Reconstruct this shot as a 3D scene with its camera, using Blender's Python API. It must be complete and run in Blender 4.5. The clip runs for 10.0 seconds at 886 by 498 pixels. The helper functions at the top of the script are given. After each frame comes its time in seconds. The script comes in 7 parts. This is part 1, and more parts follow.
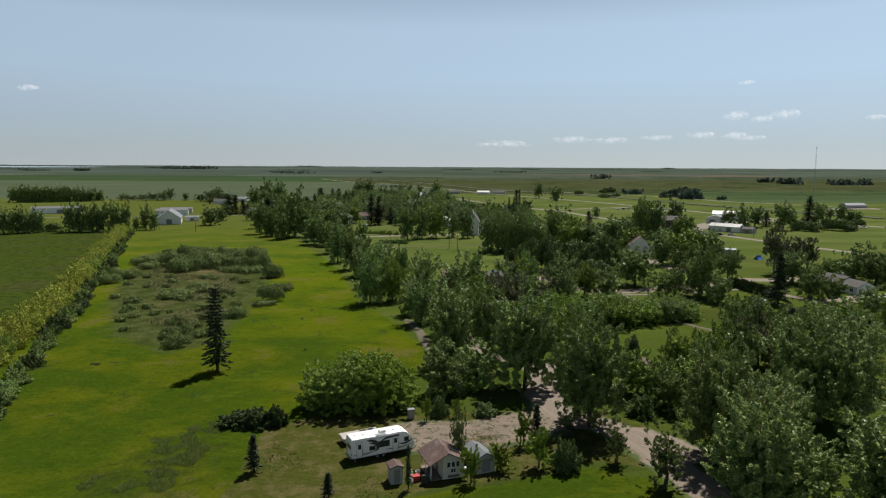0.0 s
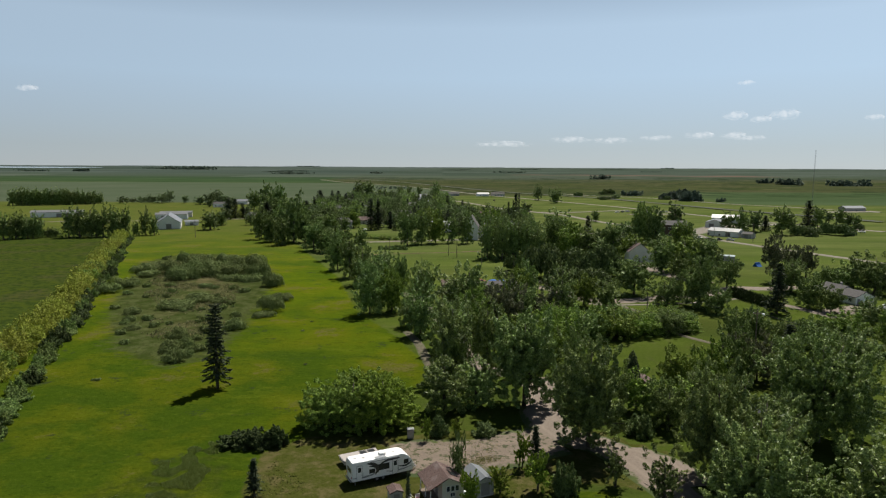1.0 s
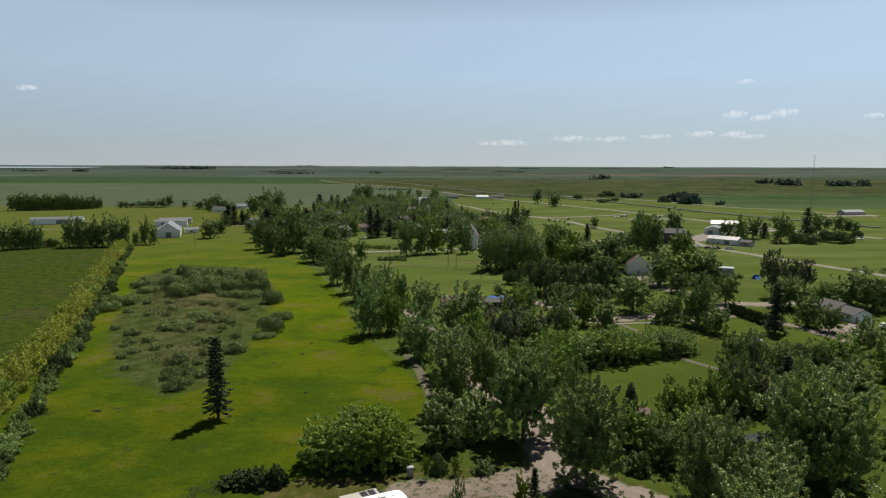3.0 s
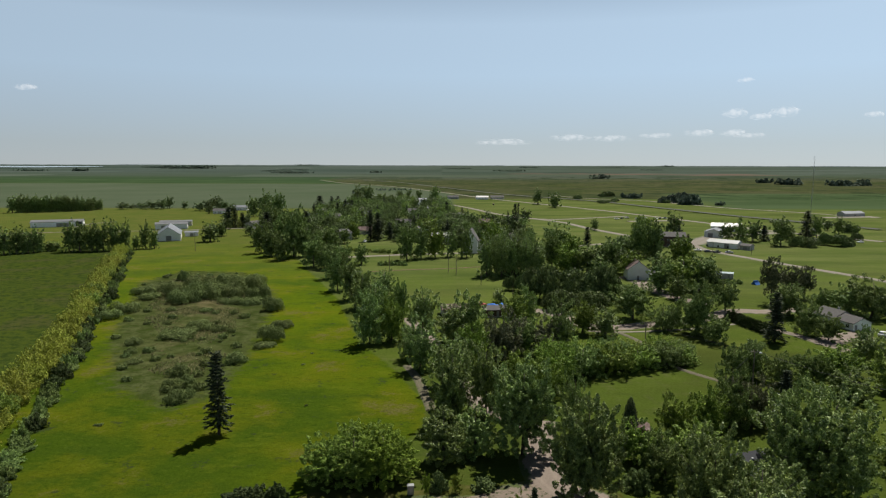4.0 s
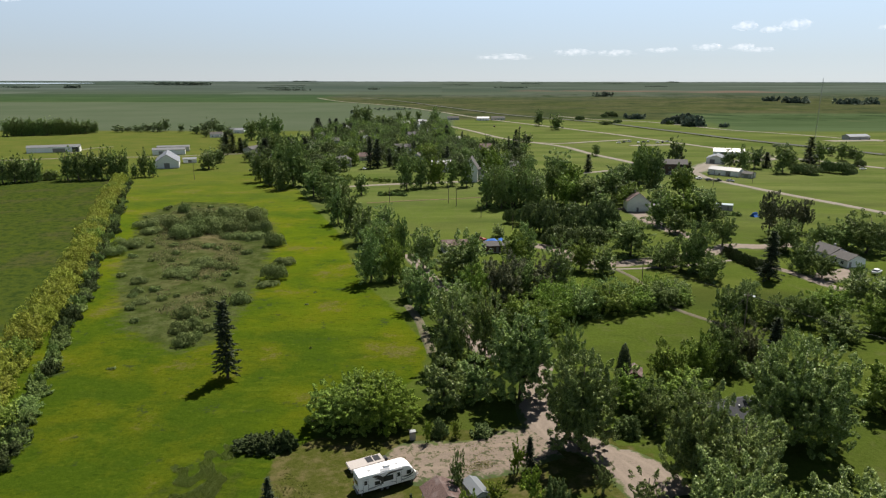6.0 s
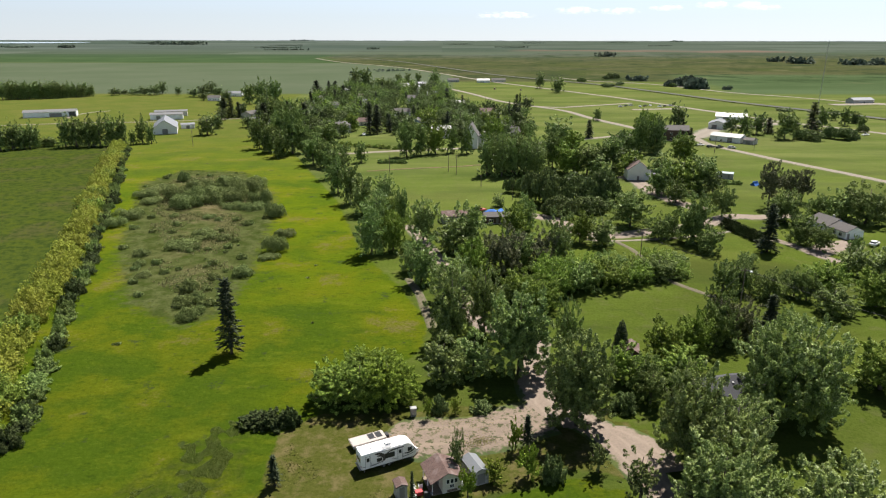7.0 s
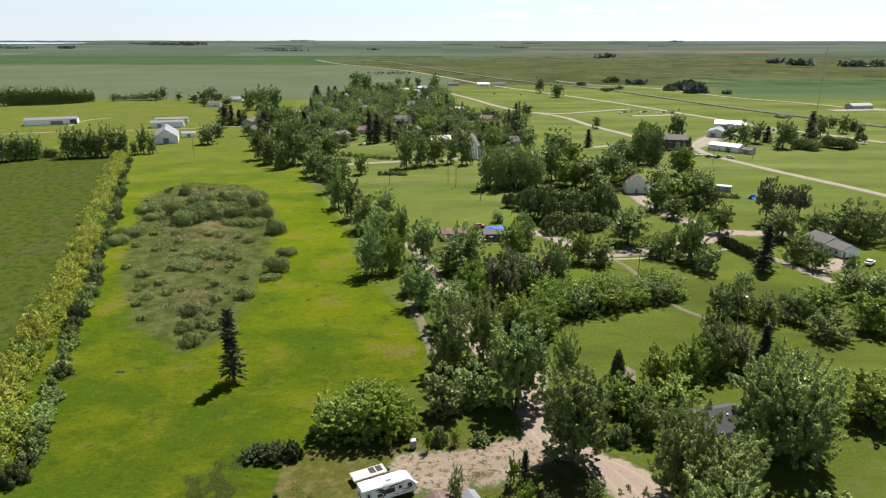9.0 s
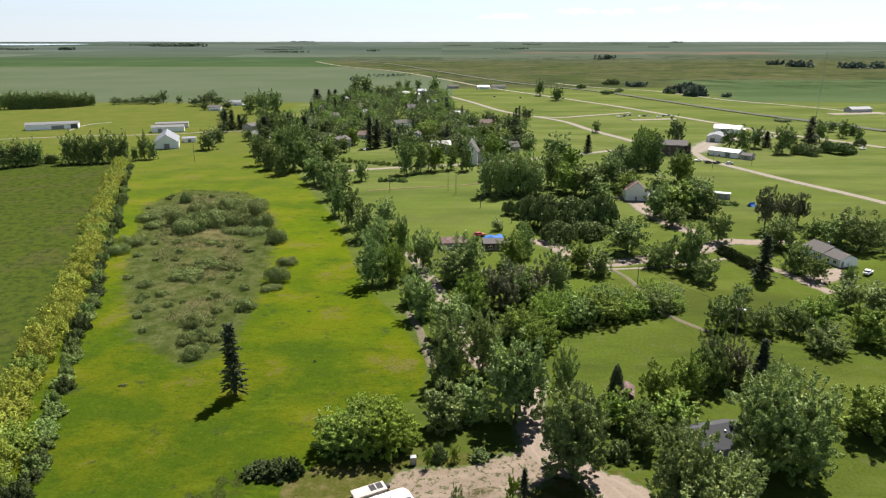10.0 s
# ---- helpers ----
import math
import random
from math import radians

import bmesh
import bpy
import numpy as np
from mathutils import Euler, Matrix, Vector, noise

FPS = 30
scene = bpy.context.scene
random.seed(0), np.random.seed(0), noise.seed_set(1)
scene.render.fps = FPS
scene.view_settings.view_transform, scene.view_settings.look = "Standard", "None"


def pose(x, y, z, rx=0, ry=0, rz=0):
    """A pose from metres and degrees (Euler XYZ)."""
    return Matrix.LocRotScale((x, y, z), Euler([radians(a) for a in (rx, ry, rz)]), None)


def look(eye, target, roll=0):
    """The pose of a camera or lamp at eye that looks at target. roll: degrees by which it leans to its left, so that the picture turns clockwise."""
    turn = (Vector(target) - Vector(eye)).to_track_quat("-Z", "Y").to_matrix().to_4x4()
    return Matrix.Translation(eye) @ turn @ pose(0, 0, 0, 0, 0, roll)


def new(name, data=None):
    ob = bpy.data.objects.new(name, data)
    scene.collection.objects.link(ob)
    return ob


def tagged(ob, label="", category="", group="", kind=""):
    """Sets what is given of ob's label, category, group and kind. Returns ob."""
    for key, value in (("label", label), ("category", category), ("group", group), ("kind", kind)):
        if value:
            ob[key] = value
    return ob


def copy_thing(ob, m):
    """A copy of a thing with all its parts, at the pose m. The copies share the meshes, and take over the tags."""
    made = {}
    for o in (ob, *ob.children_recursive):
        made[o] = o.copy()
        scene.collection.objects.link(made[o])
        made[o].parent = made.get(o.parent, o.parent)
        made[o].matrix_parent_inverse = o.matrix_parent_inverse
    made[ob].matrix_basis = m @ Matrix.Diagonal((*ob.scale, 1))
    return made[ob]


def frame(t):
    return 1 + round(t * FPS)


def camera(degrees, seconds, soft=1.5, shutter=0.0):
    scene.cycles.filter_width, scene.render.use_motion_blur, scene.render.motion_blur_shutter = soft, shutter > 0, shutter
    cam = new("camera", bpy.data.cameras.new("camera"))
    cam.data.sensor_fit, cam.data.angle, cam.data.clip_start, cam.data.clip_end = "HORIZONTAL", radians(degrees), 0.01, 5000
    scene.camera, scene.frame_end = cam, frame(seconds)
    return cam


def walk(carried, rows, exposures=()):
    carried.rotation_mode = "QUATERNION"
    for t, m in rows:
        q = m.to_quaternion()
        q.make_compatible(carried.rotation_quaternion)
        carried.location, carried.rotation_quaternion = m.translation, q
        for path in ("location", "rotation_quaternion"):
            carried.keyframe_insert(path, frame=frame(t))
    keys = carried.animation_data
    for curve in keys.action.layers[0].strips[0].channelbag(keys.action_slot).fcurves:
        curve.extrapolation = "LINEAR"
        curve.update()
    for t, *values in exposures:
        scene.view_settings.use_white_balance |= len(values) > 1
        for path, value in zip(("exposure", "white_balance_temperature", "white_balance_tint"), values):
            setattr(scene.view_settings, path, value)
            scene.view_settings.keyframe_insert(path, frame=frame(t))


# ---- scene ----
cam = camera(68.1, 10.0, 1.2)
METRES, EYE, TILT, LEAN, TURN = 32.2, 38.7, -7.03, -0.30, 0.0
ROWS = [
    (0.0, 0.0, 0.0, 0.0, 0.0, 0.0, -0.0),
    (0.5, 0.0004, -0.0064, 0.0497, -0.02, -0.01, -0.0),
    (1.0, 0.0004, -0.0116, 0.0996, -0.04, -0.02, 0.03),
    (1.5, 0.0013, -0.0161, 0.1497, -0.06, -0.05, 0.06),
    (2.0, 0.0018, -0.0207, 0.1995, -0.07, -0.09, 0.1),
    (2.5, 0.002, -0.0251, 0.2489, -0.08, -0.13, 0.15),
    (4.0, 0.0034, -0.0393, 0.3987, -0.07, -0.29, 0.25),
    (4.5, 0.0039, -0.0457, 0.4456, -0.07, -0.82, 0.28),
    (5.0, 0.0047, -0.05, 0.4935, -0.07, -2.89, 0.3),
    (5.5, 0.0035, -0.0555, 0.5425, -0.07, -4.98, 0.31),
    (7.0, 0.0035, -0.075, 0.6945, -0.07, -10.77, 0.33),
    (7.5, 0.0044, -0.0808, 0.7451, -0.07, -10.83, 0.34),
    (8.0, 0.0053, -0.0865, 0.795, -0.07, -10.83, 0.37),
    (8.5, 0.007, -0.0925, 0.8447, -0.07, -10.83, 0.38),
    (9.0, 0.0089, -0.0989, 0.8944, -0.07, -10.83, 0.39),
    (9.5, 0.0104, -0.1046, 0.9444, -0.07, -10.8, 0.42),
    (10.0, 0.0112, -0.1099, 0.9936, -0.06, -10.79, 0.43),
]
EXPOSURES = [(0.0, 0.34, 6500, 9), (4.2, 0.37, 6500, 9), (5.0, 0.41, 6500, 9), (5.5, 0.51, 6510, 10), (7.0, 1.13, 6560, 13), (10.0, 1.27, 6560, 13)]
walk(cam, [(t, pose(0, 0, EYE, TILT, LEAN, TURN) @ pose(METRES * x, METRES * y, METRES * z, 90 + pitch, 0.7 * roll, yaw)) for t, x, y, z, yaw, pitch, roll in ROWS], EXPOSURES)

# ---- plan, in metres: (x, y, height, width) of plants, (x, y) of lines ----
POPLARS_NEAR = [
    (14.7, 112.5, 16.9, 11.4), (22.4, 95, 17, 11), (58.5, 97.5, 18.1, 16.6), (37, 84.5, 16.6, 9.4), (42.8, 83, 13.2, 10),
    (39.2, 77, 13.7, 9.8), (42.9, 73, 7.8, 6.4), (35, 69, 14.2, 10.5), (48.8, 66, 13.8, 12),
]
TREES_LANE = [
    (2.1, 126.5, 16.5, 9.4), (9.2, 131, 16.1, 8.3), (2.4, 148.5, 12.9, 10.9), (7.8, 162, 12.4, 9), (-5.4, 162.1, 14.1, 8), (-8.4, 170.7, 8.9, 6.6),
    (-20.8, 186, 15.6, 9.2), (-14.6, 189, 13, 8), (-5.9, 200, 13.9, 10), (3.6, 188, 11.1, 11.5), (8.4, 193, 14.4, 11.2), (23.1, 204, 11.6, 9), (28.1, 212, 12.6, 6.6),
    (21.6, 244.5, 5, 4.8), (33.2, 178, 16, 8.3), (43.6, 198, 10.3, 8), (49.8, 195, 8.9, 8.5), (-14, 221.6, 11.8, 4.9), (-22.6, 253, 11, 8.9),
    (-19, 231.9, 6.5, 6.6), (-28.5, 234, 14.5, 10.3), (-21.9, 212, 14, 9.4),
]
TREES_EDGE = [
    (-43, 266.7, 15.4, 8.5), (-35.5, 249.4, 15.9, 8.4), (-50.7, 297.3, 13.8, 8.9), (-58.7, 324.1, 12.9, 9), (-67.6, 349.7, 15.3, 10.9), (-75.9, 368.9, 17.6, 12.1),
    (-84.7, 372.3, 18.7, 11.6), (-86.6, 352.8, 14.8, 9.2), (-96.8, 369, 16, 10.2), (-106.2, 382.9, 18.5, 9.9), (-117.5, 416.2, 13.2, 9.3), (-98.9, 405.9, 19.1, 14),
    (-93.7, 431.6, 19.5, 14.8), (-13.7, 218.4, 12.5, 4.3), (-41.8, 337.8, 10.4, 7.6), (-51.1, 340.7, 9.9, 7.7), (-131.4, 505.5, 21.3, 14.6), (-115.2, 476.5, 20.1, 14.6),
    (-83.2, 365.6, 27.4, 14.2),
    (-65.3, 330.9, 14.5, 12.1),
    (-67.6, 382.9, 15.6, 13.9),
    (-48.2, 308.9, 10.5, 9.7),
    (-54.4, 324.1, 12.9, 9.6),
    (-97.4, 369, 12.2, 10.9),
]
TREES_DARK = [
    (16.2, 167, 14.9, 11.4), (26.2, 176, 10.9, 12.8), (20.9, 171, 11.3, 10.9), (64.5, 216.4, 12.8, 15.5), (79, 198.9, 15.8, 12.2), (69.9, 202.2, 8.1, 8.2),
    (73.9, 204.4, 7.4, 5.2), (120.6, 222.8, 11.2, 13.2), (112.3, 196.7, 9.4, 8.6), (115, 190, 7.9, 8), (143.4, 228.2, 10.2, 12.3), (147.2, 220.1, 14, 15.8),
    (160.4, 229.5, 9.4, 10.3), (101.2, 229.6, 11.1, 9), (139.4, 235.3, 7, 8.4),
]
LAWN_ASH = [
    (70.2, 153, 9.3, 7.1), (75.8, 155, 9, 8), (81, 151, 7.6, 7.7), (88.2, 153, 7.3, 7.5), (89.7, 150, 7.5, 5.2), (91.6, 142, 7, 10.3),
    (57.4, 125, 12.1, 8.5), (36.5, 106, 7.5, 6.5), (86.2, 175.2, 4.2, 5.8), (36.7, 101.8, 7, 6), (124, 187.5, 5.5, 4.8),
    (80.5, 188, 8.3, 8.5), (0.5, 127.9, 7.6, 5.5),
]
LAWN_MAPLE = [
    (97.7, 156, 7.9, 10.7), (104.3, 146, 9.1, 10.9), (43.4, 117, 10, 6.9), (50.7, 120, 10.2, 7.3), (43.9, 109, 7.5, 9.5), (34, 110, 7.8, 7),
    (80.6, 107, 9.7, 13),
]
LAWN_POPLAR = [
    (111.8, 168, 9, 8.3), (117.2, 164, 9.2, 10.1), (24.6, 116.5, 14.4, 5.4), (0.5, 109.5, 9.2, 8.4), (6.2, 112.5, 8.4, 8),
]
TREES_CENTRE = [
    (55.1, 324, 19.3, 11.3), (68.3, 386.4, 18.3, 18.3), (73.4, 368.8, 12.8, 12.8), (-19.1, 355.8, 20.4, 10.5), (-11.4, 360.6, 18.8, 9.4), (-3.6, 365.5, 18.1, 10.7),
    (6, 368.9, 16, 7.7), (13.9, 365.5, 18.1, 8.2), (59.9, 311.3, 15.2, 13.6), (68.2, 305.2, 14.9, 13.3), (79.2, 324, 12.9, 11.3), (29.7, 386.5, 18.3, 13.3),
    (84.9, 324, 15.7, 11.3), (101.4, 299.4, 12, 13.1), (100, 268.4, 14.6, 14.2), (107.1, 268.4, 15, 13), (123.8, 337.7, 16.3, 11.7),
    (120.3, 386.4, 21.6, 14), (105.5, 368.8, 12.2, 12.8), (133, 405.7, 14, 10.5),
]
TREES_YARDS = [
    (195.3, 445.4, 13, 10.7), (199.7, 435.9, 15.7, 9.7), (212.2, 445.4, 13.3, 11), (220.1, 422.4, 17.4, 13), (238.4, 445.4, 10.3, 6.5), (270.8, 470.8, 15.2, 9.6),
    (310, 524.3, 8.9, 8.5), (300, 493.2, 12.6, 8.4), (314.4, 505.2, 8.6, 6), (300.4, 473.5, 9.3, 6.5), (164.8, 462.9, 18.5, 12.7), (132.3, 405.7, 15.7, 6.9),
    (126.6, 867.9, 19.8, 11.7), (137.8, 803.1, 17.1, 16.2), (77.8, 608.1, 11.2, 11.4), (122, 521.2, 8.8, 6.2), (88.6, 311.2, 11.1, 10.9),
    (121.2, 299.3, 9.4, 10.5), (111.3, 263.8, 9.6, 7), (91.7, 250.9, 9.2, 8.9),
]
SHRUBS_CENTRE = [
    (19.8, 150, 7.9, 8.2), (27.5, 154, 8.8, 8.8), (34.9, 157, 7.6, 9), (42.9, 160, 7.3, 9.2), (50.2, 163, 5.5, 8.6), (58.1, 166, 5.9, 8.6),
    (63.3, 168, 4.1, 7.3), (23.7, 144, 7.8, 7.8), (18.2, 148, 5.3, 5.4), (39.9, 249.3, 12.8, 17.7), (51.6, 252.6, 11.1, 20.2), (62.2, 249.3, 13, 15.5),
    (42.5, 231.8, 7.1, 14.5), (54.8, 235.4, 6.1, 14.8), (66.9, 255.1, 9.3, 9.1), (29.1, 268.5, 5.9, 6.7), (35, 263.9, 8.4, 9.4),
]
SHRUBS_GOLD = [
    (-18.4, 102.8, 7.2, 10.5),
    (-14.2, 103, 8.8, 11),
    (-9.6, 103, 8.6, 11),
    (-12, 107, 7.8, 9),
]
SPRUCES = [
    (-42.8, 121.3, 16.4, 6.2), (-24, 79.8, 5.1, 2.7), (-13.3, 73.1, 3.3, 2.1), (-4, 75.4, 5.7, 1.2), (13.4, 88.9, 6, 2.6), (98.2, 188.5, 15.2, 7.9),
    (65.9, 121.1, 13.2, 6.5), (249.1, 445.3, 21.6, 7.6), (-175.4, 538.1, 17.2, 6.4), (-169.9, 538.1, 16.3, 5.5), (-163.9, 538.1, 12.7, 4.6), (53.4, 476.4, 24.1, 4.1),
    (52, 490.5, 12.5, 4.2), (95.3, 426.9, 11.7, 4.4), (-43.6, 445.6, 19.7, 5.3), (-48.6, 445.6, 21.6, 5.3), (-131.1, 490.6, 16.6, 6.7), (222.6, 450.2, 10.8, 5.4),
    (-98.8, 476.5, 18.2, 7.3), (4.9, 692.5, 13.2, 5.8),
]
PINES = [
    (124.3, 242.9, 17.8, 9.4), (134.9, 249.2, 13.4, 8), (142, 252.5, 12.8, 7.6),
]
SAPLINGS_GREY = [
    (2.2, 82.5, 7.8, 2.6), (23.2, 82.9, 5.8, 3.3), (27.3, 76, 8.5, 5.4),
]
SAPLINGS = [
    (-2.3, 97, 4.5, 1.4), (2.4, 98.7, 3.2, 1.7), (11.5, 88.2, 5.8, 2.3), (12.7, 81.5, 5.8, 3.3), (7.7, 80.6, 3.9, 3.1), (3.7, 77.2, 4.8, 2.3),
]
SHRUBS_LANE = [
    (-0.3, 99.4, 3.6, 2.6), (16.2, 80.9, 4.8, 3.2), (6.7, 99.4, 2.4, 3.1), (31.7, 100, 3.9, 3.9),
]
SHRUBS_DARK = [
    (-31.1, 95.6, 2.3, 4.3), (-28.2, 95.2, 3.1, 4.6), (-25.2, 95.7, 3.5, 3.1),
]
SHRUBS_MARSH = [
    (-97.7, 244.7, 7.7, 13.1), (-106, 257.9, 7.1, 11.4), (-99.3, 264.9, 7.7, 11.7), (-90, 254.4, 7, 13.6), (-82, 254.4, 7, 11.3), (-92.2, 276.3, 6.5, 10.7),
    (-81.5, 268.6, 7.8, 11.9), (-70.5, 249.4, 7.3, 8.9), (-80.7, 276.3, 5.5, 10.7), (-119.4, 259.6, 4.3, 9.2), (-117.2, 268.6, 3.4, 10.5), (-110.7, 227.1, 4.7, 9),
    (-112.9, 249.5, 2.8, 7.6), (-111.5, 216.6, 3.7, 7), (-115.9, 290.7, 5.2, 5.1), (-60.2, 229.8, 6, 7), (-50, 188.7, 5.5, 6.9), (-50.8, 204.6, 3.1, 6.3),
]
SHRUBS_MARSH_LOW = [
    (-76.7, 202.4, 3.9, 9.2), (-79.6, 192.8, 3.7, 10.6), (-64.6, 156.4, 4.9, 7.3), (-62.4, 146.4, 3.9, 6.9), (-58.2, 138.6, 4.1, 6.8), (-60, 149.6, 4, 5.6),
    (-53.9, 167.5, 4, 6.2), (-79.3, 241.5, 3.1, 8.6), (-71.3, 240, 3.6, 9.9), (-88.9, 184.9, 2.9, 5.1), (-85.5, 175.9, 2.4, 3.9), (-80.5, 166.8, 1.7, 4.6),
    (-50.5, 182.1, 2.1, 6.7), (-83.1, 227.1, 2.1, 4.9), (-60.9, 165.2, 2, 3.7), (-95.9, 228.4, 2.1, 4.1), (-69.7, 200.7, 2.5, 5.5), (-56.8, 142.1, 3, 4),
]
BELTS = [
    (-457.1, 698.3, 17.3, 12.7), (-447.6, 698.3, 18.4, 9.5), (-441.7, 704.1, 17.4, 10.7), (-432.2, 704.1, 18, 9.6), (-426, 709.9, 17, 10.8), (-416.4, 709.9, 17.6, 9.7),
    (-410.2, 715.9, 16.5, 10.9), (-403.8, 721.9, 16.1, 9.9), (-396, 728.1, 15, 11), (-391.4, 740.7, 14, 7.9), (-451.4, 703.8, 11.1, 11.1), (-445.5, 705.7, 16, 10.1),
    (-436.6, 703.9, 14.9, 10.1), (-428.9, 709.2, 11.6, 10.2), (-421.3, 710.4, 15.4, 10.2), (-412.3, 718.4, 13.9, 10.3), (-407.1, 718.3, 10, 10.4), (-400.8, 726.2, 11.3, 10.4),
    (-393.9, 739.4, 11.7, 9.4),
]
BELTS_MID_MORE = [(-216.9, 392.2, 14.2, 7.8), (-206.7, 390.6, 13.1, 7.8), (-194.3, 392.4, 11, 7.6), (-186, 396.3, 9, 5)]
BELTS_MID = [
    (-250.3, 372.5, 15.5, 8.7), (-245.4, 375.9, 16.3, 7.6), (-241, 379.5, 11.9, 7.1), (-237.1, 383.1, 15.2, 7.1), (-231.3, 390.4, 5.8, 7.5), (-221.2, 386.7, 18, 7.8),
    (-214.5, 386.7, 16.7, 7.8), (-208.7, 388.5, 17.7, 7.8), (-202.9, 390.4, 18.2, 7.9), (-197, 392.3, 18.6, 7.9), (-191.8, 394.2, 17.6, 7.3), (-182.8, 401.9, 16.6, 6.2),
    (-177.3, 401.9, 12.5, 5.6), (-155.6, 438.5, 12.4, 11.5),
    (-159.3, 471.1, 8.8, 7.3), (-246.9, 379.7, 9.9, 8.1), (-244, 382.2, 12.6, 7.4), (-238.7, 381.1, 11.4, 7.1), (-235, 389, 5.5, 6.3),
]
BELTS_FAR = [
    (-367, 753.7, 8.1, 10.2), (-359.2, 760.4, 6.3, 9), (-347.7, 760.4, 7.5, 10.3), (-336.2, 760.4, 10, 11.5), (-325.2, 760.4, 11.3, 11.5), (-321.2, 774.1, 15.3, 9.1),
    (-297.7, 760.4, 10, 6.4), (-271, 734.3, 9.7, 11.1), (-260.4, 734.3, 13.3, 12.4), (-256.7, 747.1, 17.2, 12.6), (-244.3, 734.3, 12.1, 9.9), (-223.9, 788.4, 9.1, 14.6),
    (-198.4, 734.3, 15.7, 13.6), (-188.9, 753.7, 15.5, 15.2),
]
ROAD_LANE = [(15.9, 111.6), (18.9, 117.9), (14.9, 129.6), (8.7, 135.7), (2.9, 162.1), (-0.8, 180.6), (-11.6, 217.7)]
TRAIL = [(-2, 133.5), (-4, 145.1), (-6.3, 156.6), (-9.1, 165.1)]
STREET = [(-58.4, 361.5), (-54.3, 363.9), (-24.9, 374), (16.2, 384.6), (55.2, 401.7), (109.3, 431.4), (137.7, 445.4)]
STREET_RIGHT = [(137.7, 445.4), (163.1, 436), (162.4, 399.7), (173.2, 362.1), (182.2, 336.2), (192.1, 312.3), (200.7, 288.2), (210, 255.8)]
YARD_ROAD = [(163.6, 426.9), (200, 476.3), (225.4, 487.5), (255.9, 505.3)]
HIGHWAY = [(-381.9, 2076.7), (-272.6, 1805.6), (-103, 1511.7), (-1.9, 1239.2), (67, 1021.6), (125.4, 885.8), (172.8, 774.1), (194.5, 721.8), (224.3, 630.7), (246.1, 567), (261.1, 517.8), (279.9, 487.4), (302.2, 445.3)]
RAILWAY = [(-244.3, 2077), (-117.5, 1840.8), (21.5, 1417.2), (113, 1142.2), (211.9, 954.2), (237.3, 885.8), (271.2, 767.2), (297.3, 676), (322.4, 612.4), (343.3, 559.4), (355.3, 527.6)]
FARM_ROAD = [(189.4, 1113.1), (226.5, 1021.7), (295.3, 954.2), (344.6, 803.1), (387.5, 740.6), (415.3, 681.4), (434.4, 650)]
TOWN_ROAD = [(-5.1, 904.3), (32.1, 788.4), (57.7, 692.5), (76.4, 650.1), (94.3, 621.5), (110, 591), (120.9, 534.5), (134.1, 490.4), (139.1, 470.9)]
TOWN_ROAD_SIDE = [(78.5, 645.2), (104.8, 621.5), (143.8, 640.3), (188.2, 665.4)]
LOWER_STREET = [(32, 231.1), (39.5, 225.5), (47.1, 207.9), (57.8, 205.6), (70.6, 210.8), (81.5, 214.5), (92.4, 220.2), (104.3, 229.6), (115, 228.2), (128.5, 232.4)]
FIELD_TRACK = [(-36.2, 313.8), (-17.2, 320.1), (5.3, 325.4), (19.9, 330.8)]
SIDE_WALK = [(45.7, 201.1), (55.4, 199.4), (77.6, 203.3), (96.2, 210.2)]
FOOT_PATH = [(55.2, 198.9), (57.8, 191.6), (59, 180.6), (59.6, 166.6), (63.2, 159), (67.9, 152)]
HOUSE_DRIVE = [(104.5, 203.2), (108.7, 196.7), (111.4, 186.6), (114.4, 178.3)]
HOUSE_PAD = [(111, 187.6), (119.9, 192.5), (129.4, 196.7)]
WHITE_HOUSE_DRIVE = [(83.5, 301.7), (87.9, 293.8), (88.3, 273.2), (92.3, 252.5), (98.5, 239.1)]
LANE_NEAR = [(19.8, 128.1), (17.9, 114.2), (17.6, 105.7), (18.9, 99.4), (24, 96.4), (27.2, 91.7), (29.3, 86), (31.5, 77.7), (34.2, 69.7)]
APRON = [(26.4, 94.5), (29.8, 91.1), (32.4, 87.4), (33.5, 82.5)]
LOT = [(-9.9, 90.4), (-4.7, 91.4), (1.7, 92.3), (8.2, 93.3), (17.1, 97.7)]
MEADOW_EDGE = [(-125.3, 445.6), (-83.9, 368.9), (-40.6, 251), (-24.3, 187.7), (-12.2, 162.1), (-2.7, 136.3), (-4.8, 121.2), (-22.4, 101.6)]
MARSH = [(-131.9, 283.4), (-125.9, 317.7), (-93.5, 311.4), (-67.4, 259.6), (-55.8, 203.4), (-52.2, 170), (-51.4, 142.1), (-57.7, 133.6), (-76.4, 148.3), (-97.6, 187.8)]
HEDGE_GOLD = [(-76.5, 89.5), (-83.4, 105.5), (-89.4, 119.8), (-97.7, 143.7), (-107.9, 173), (-121.1, 208.7), (-141.8, 260.4), (-174.8, 341.9), (-190.7, 383.8)]
HEDGE_DUSK = [(-66.7, 86.2), (-69.7, 96.1), (-75.4, 113), (-83.3, 132.7), (-95.1, 161.1), (-105.2, 186.5), (-119.1, 220.2), (-133.5, 257.8), (-160.1, 321.9), (-181.6, 375)]
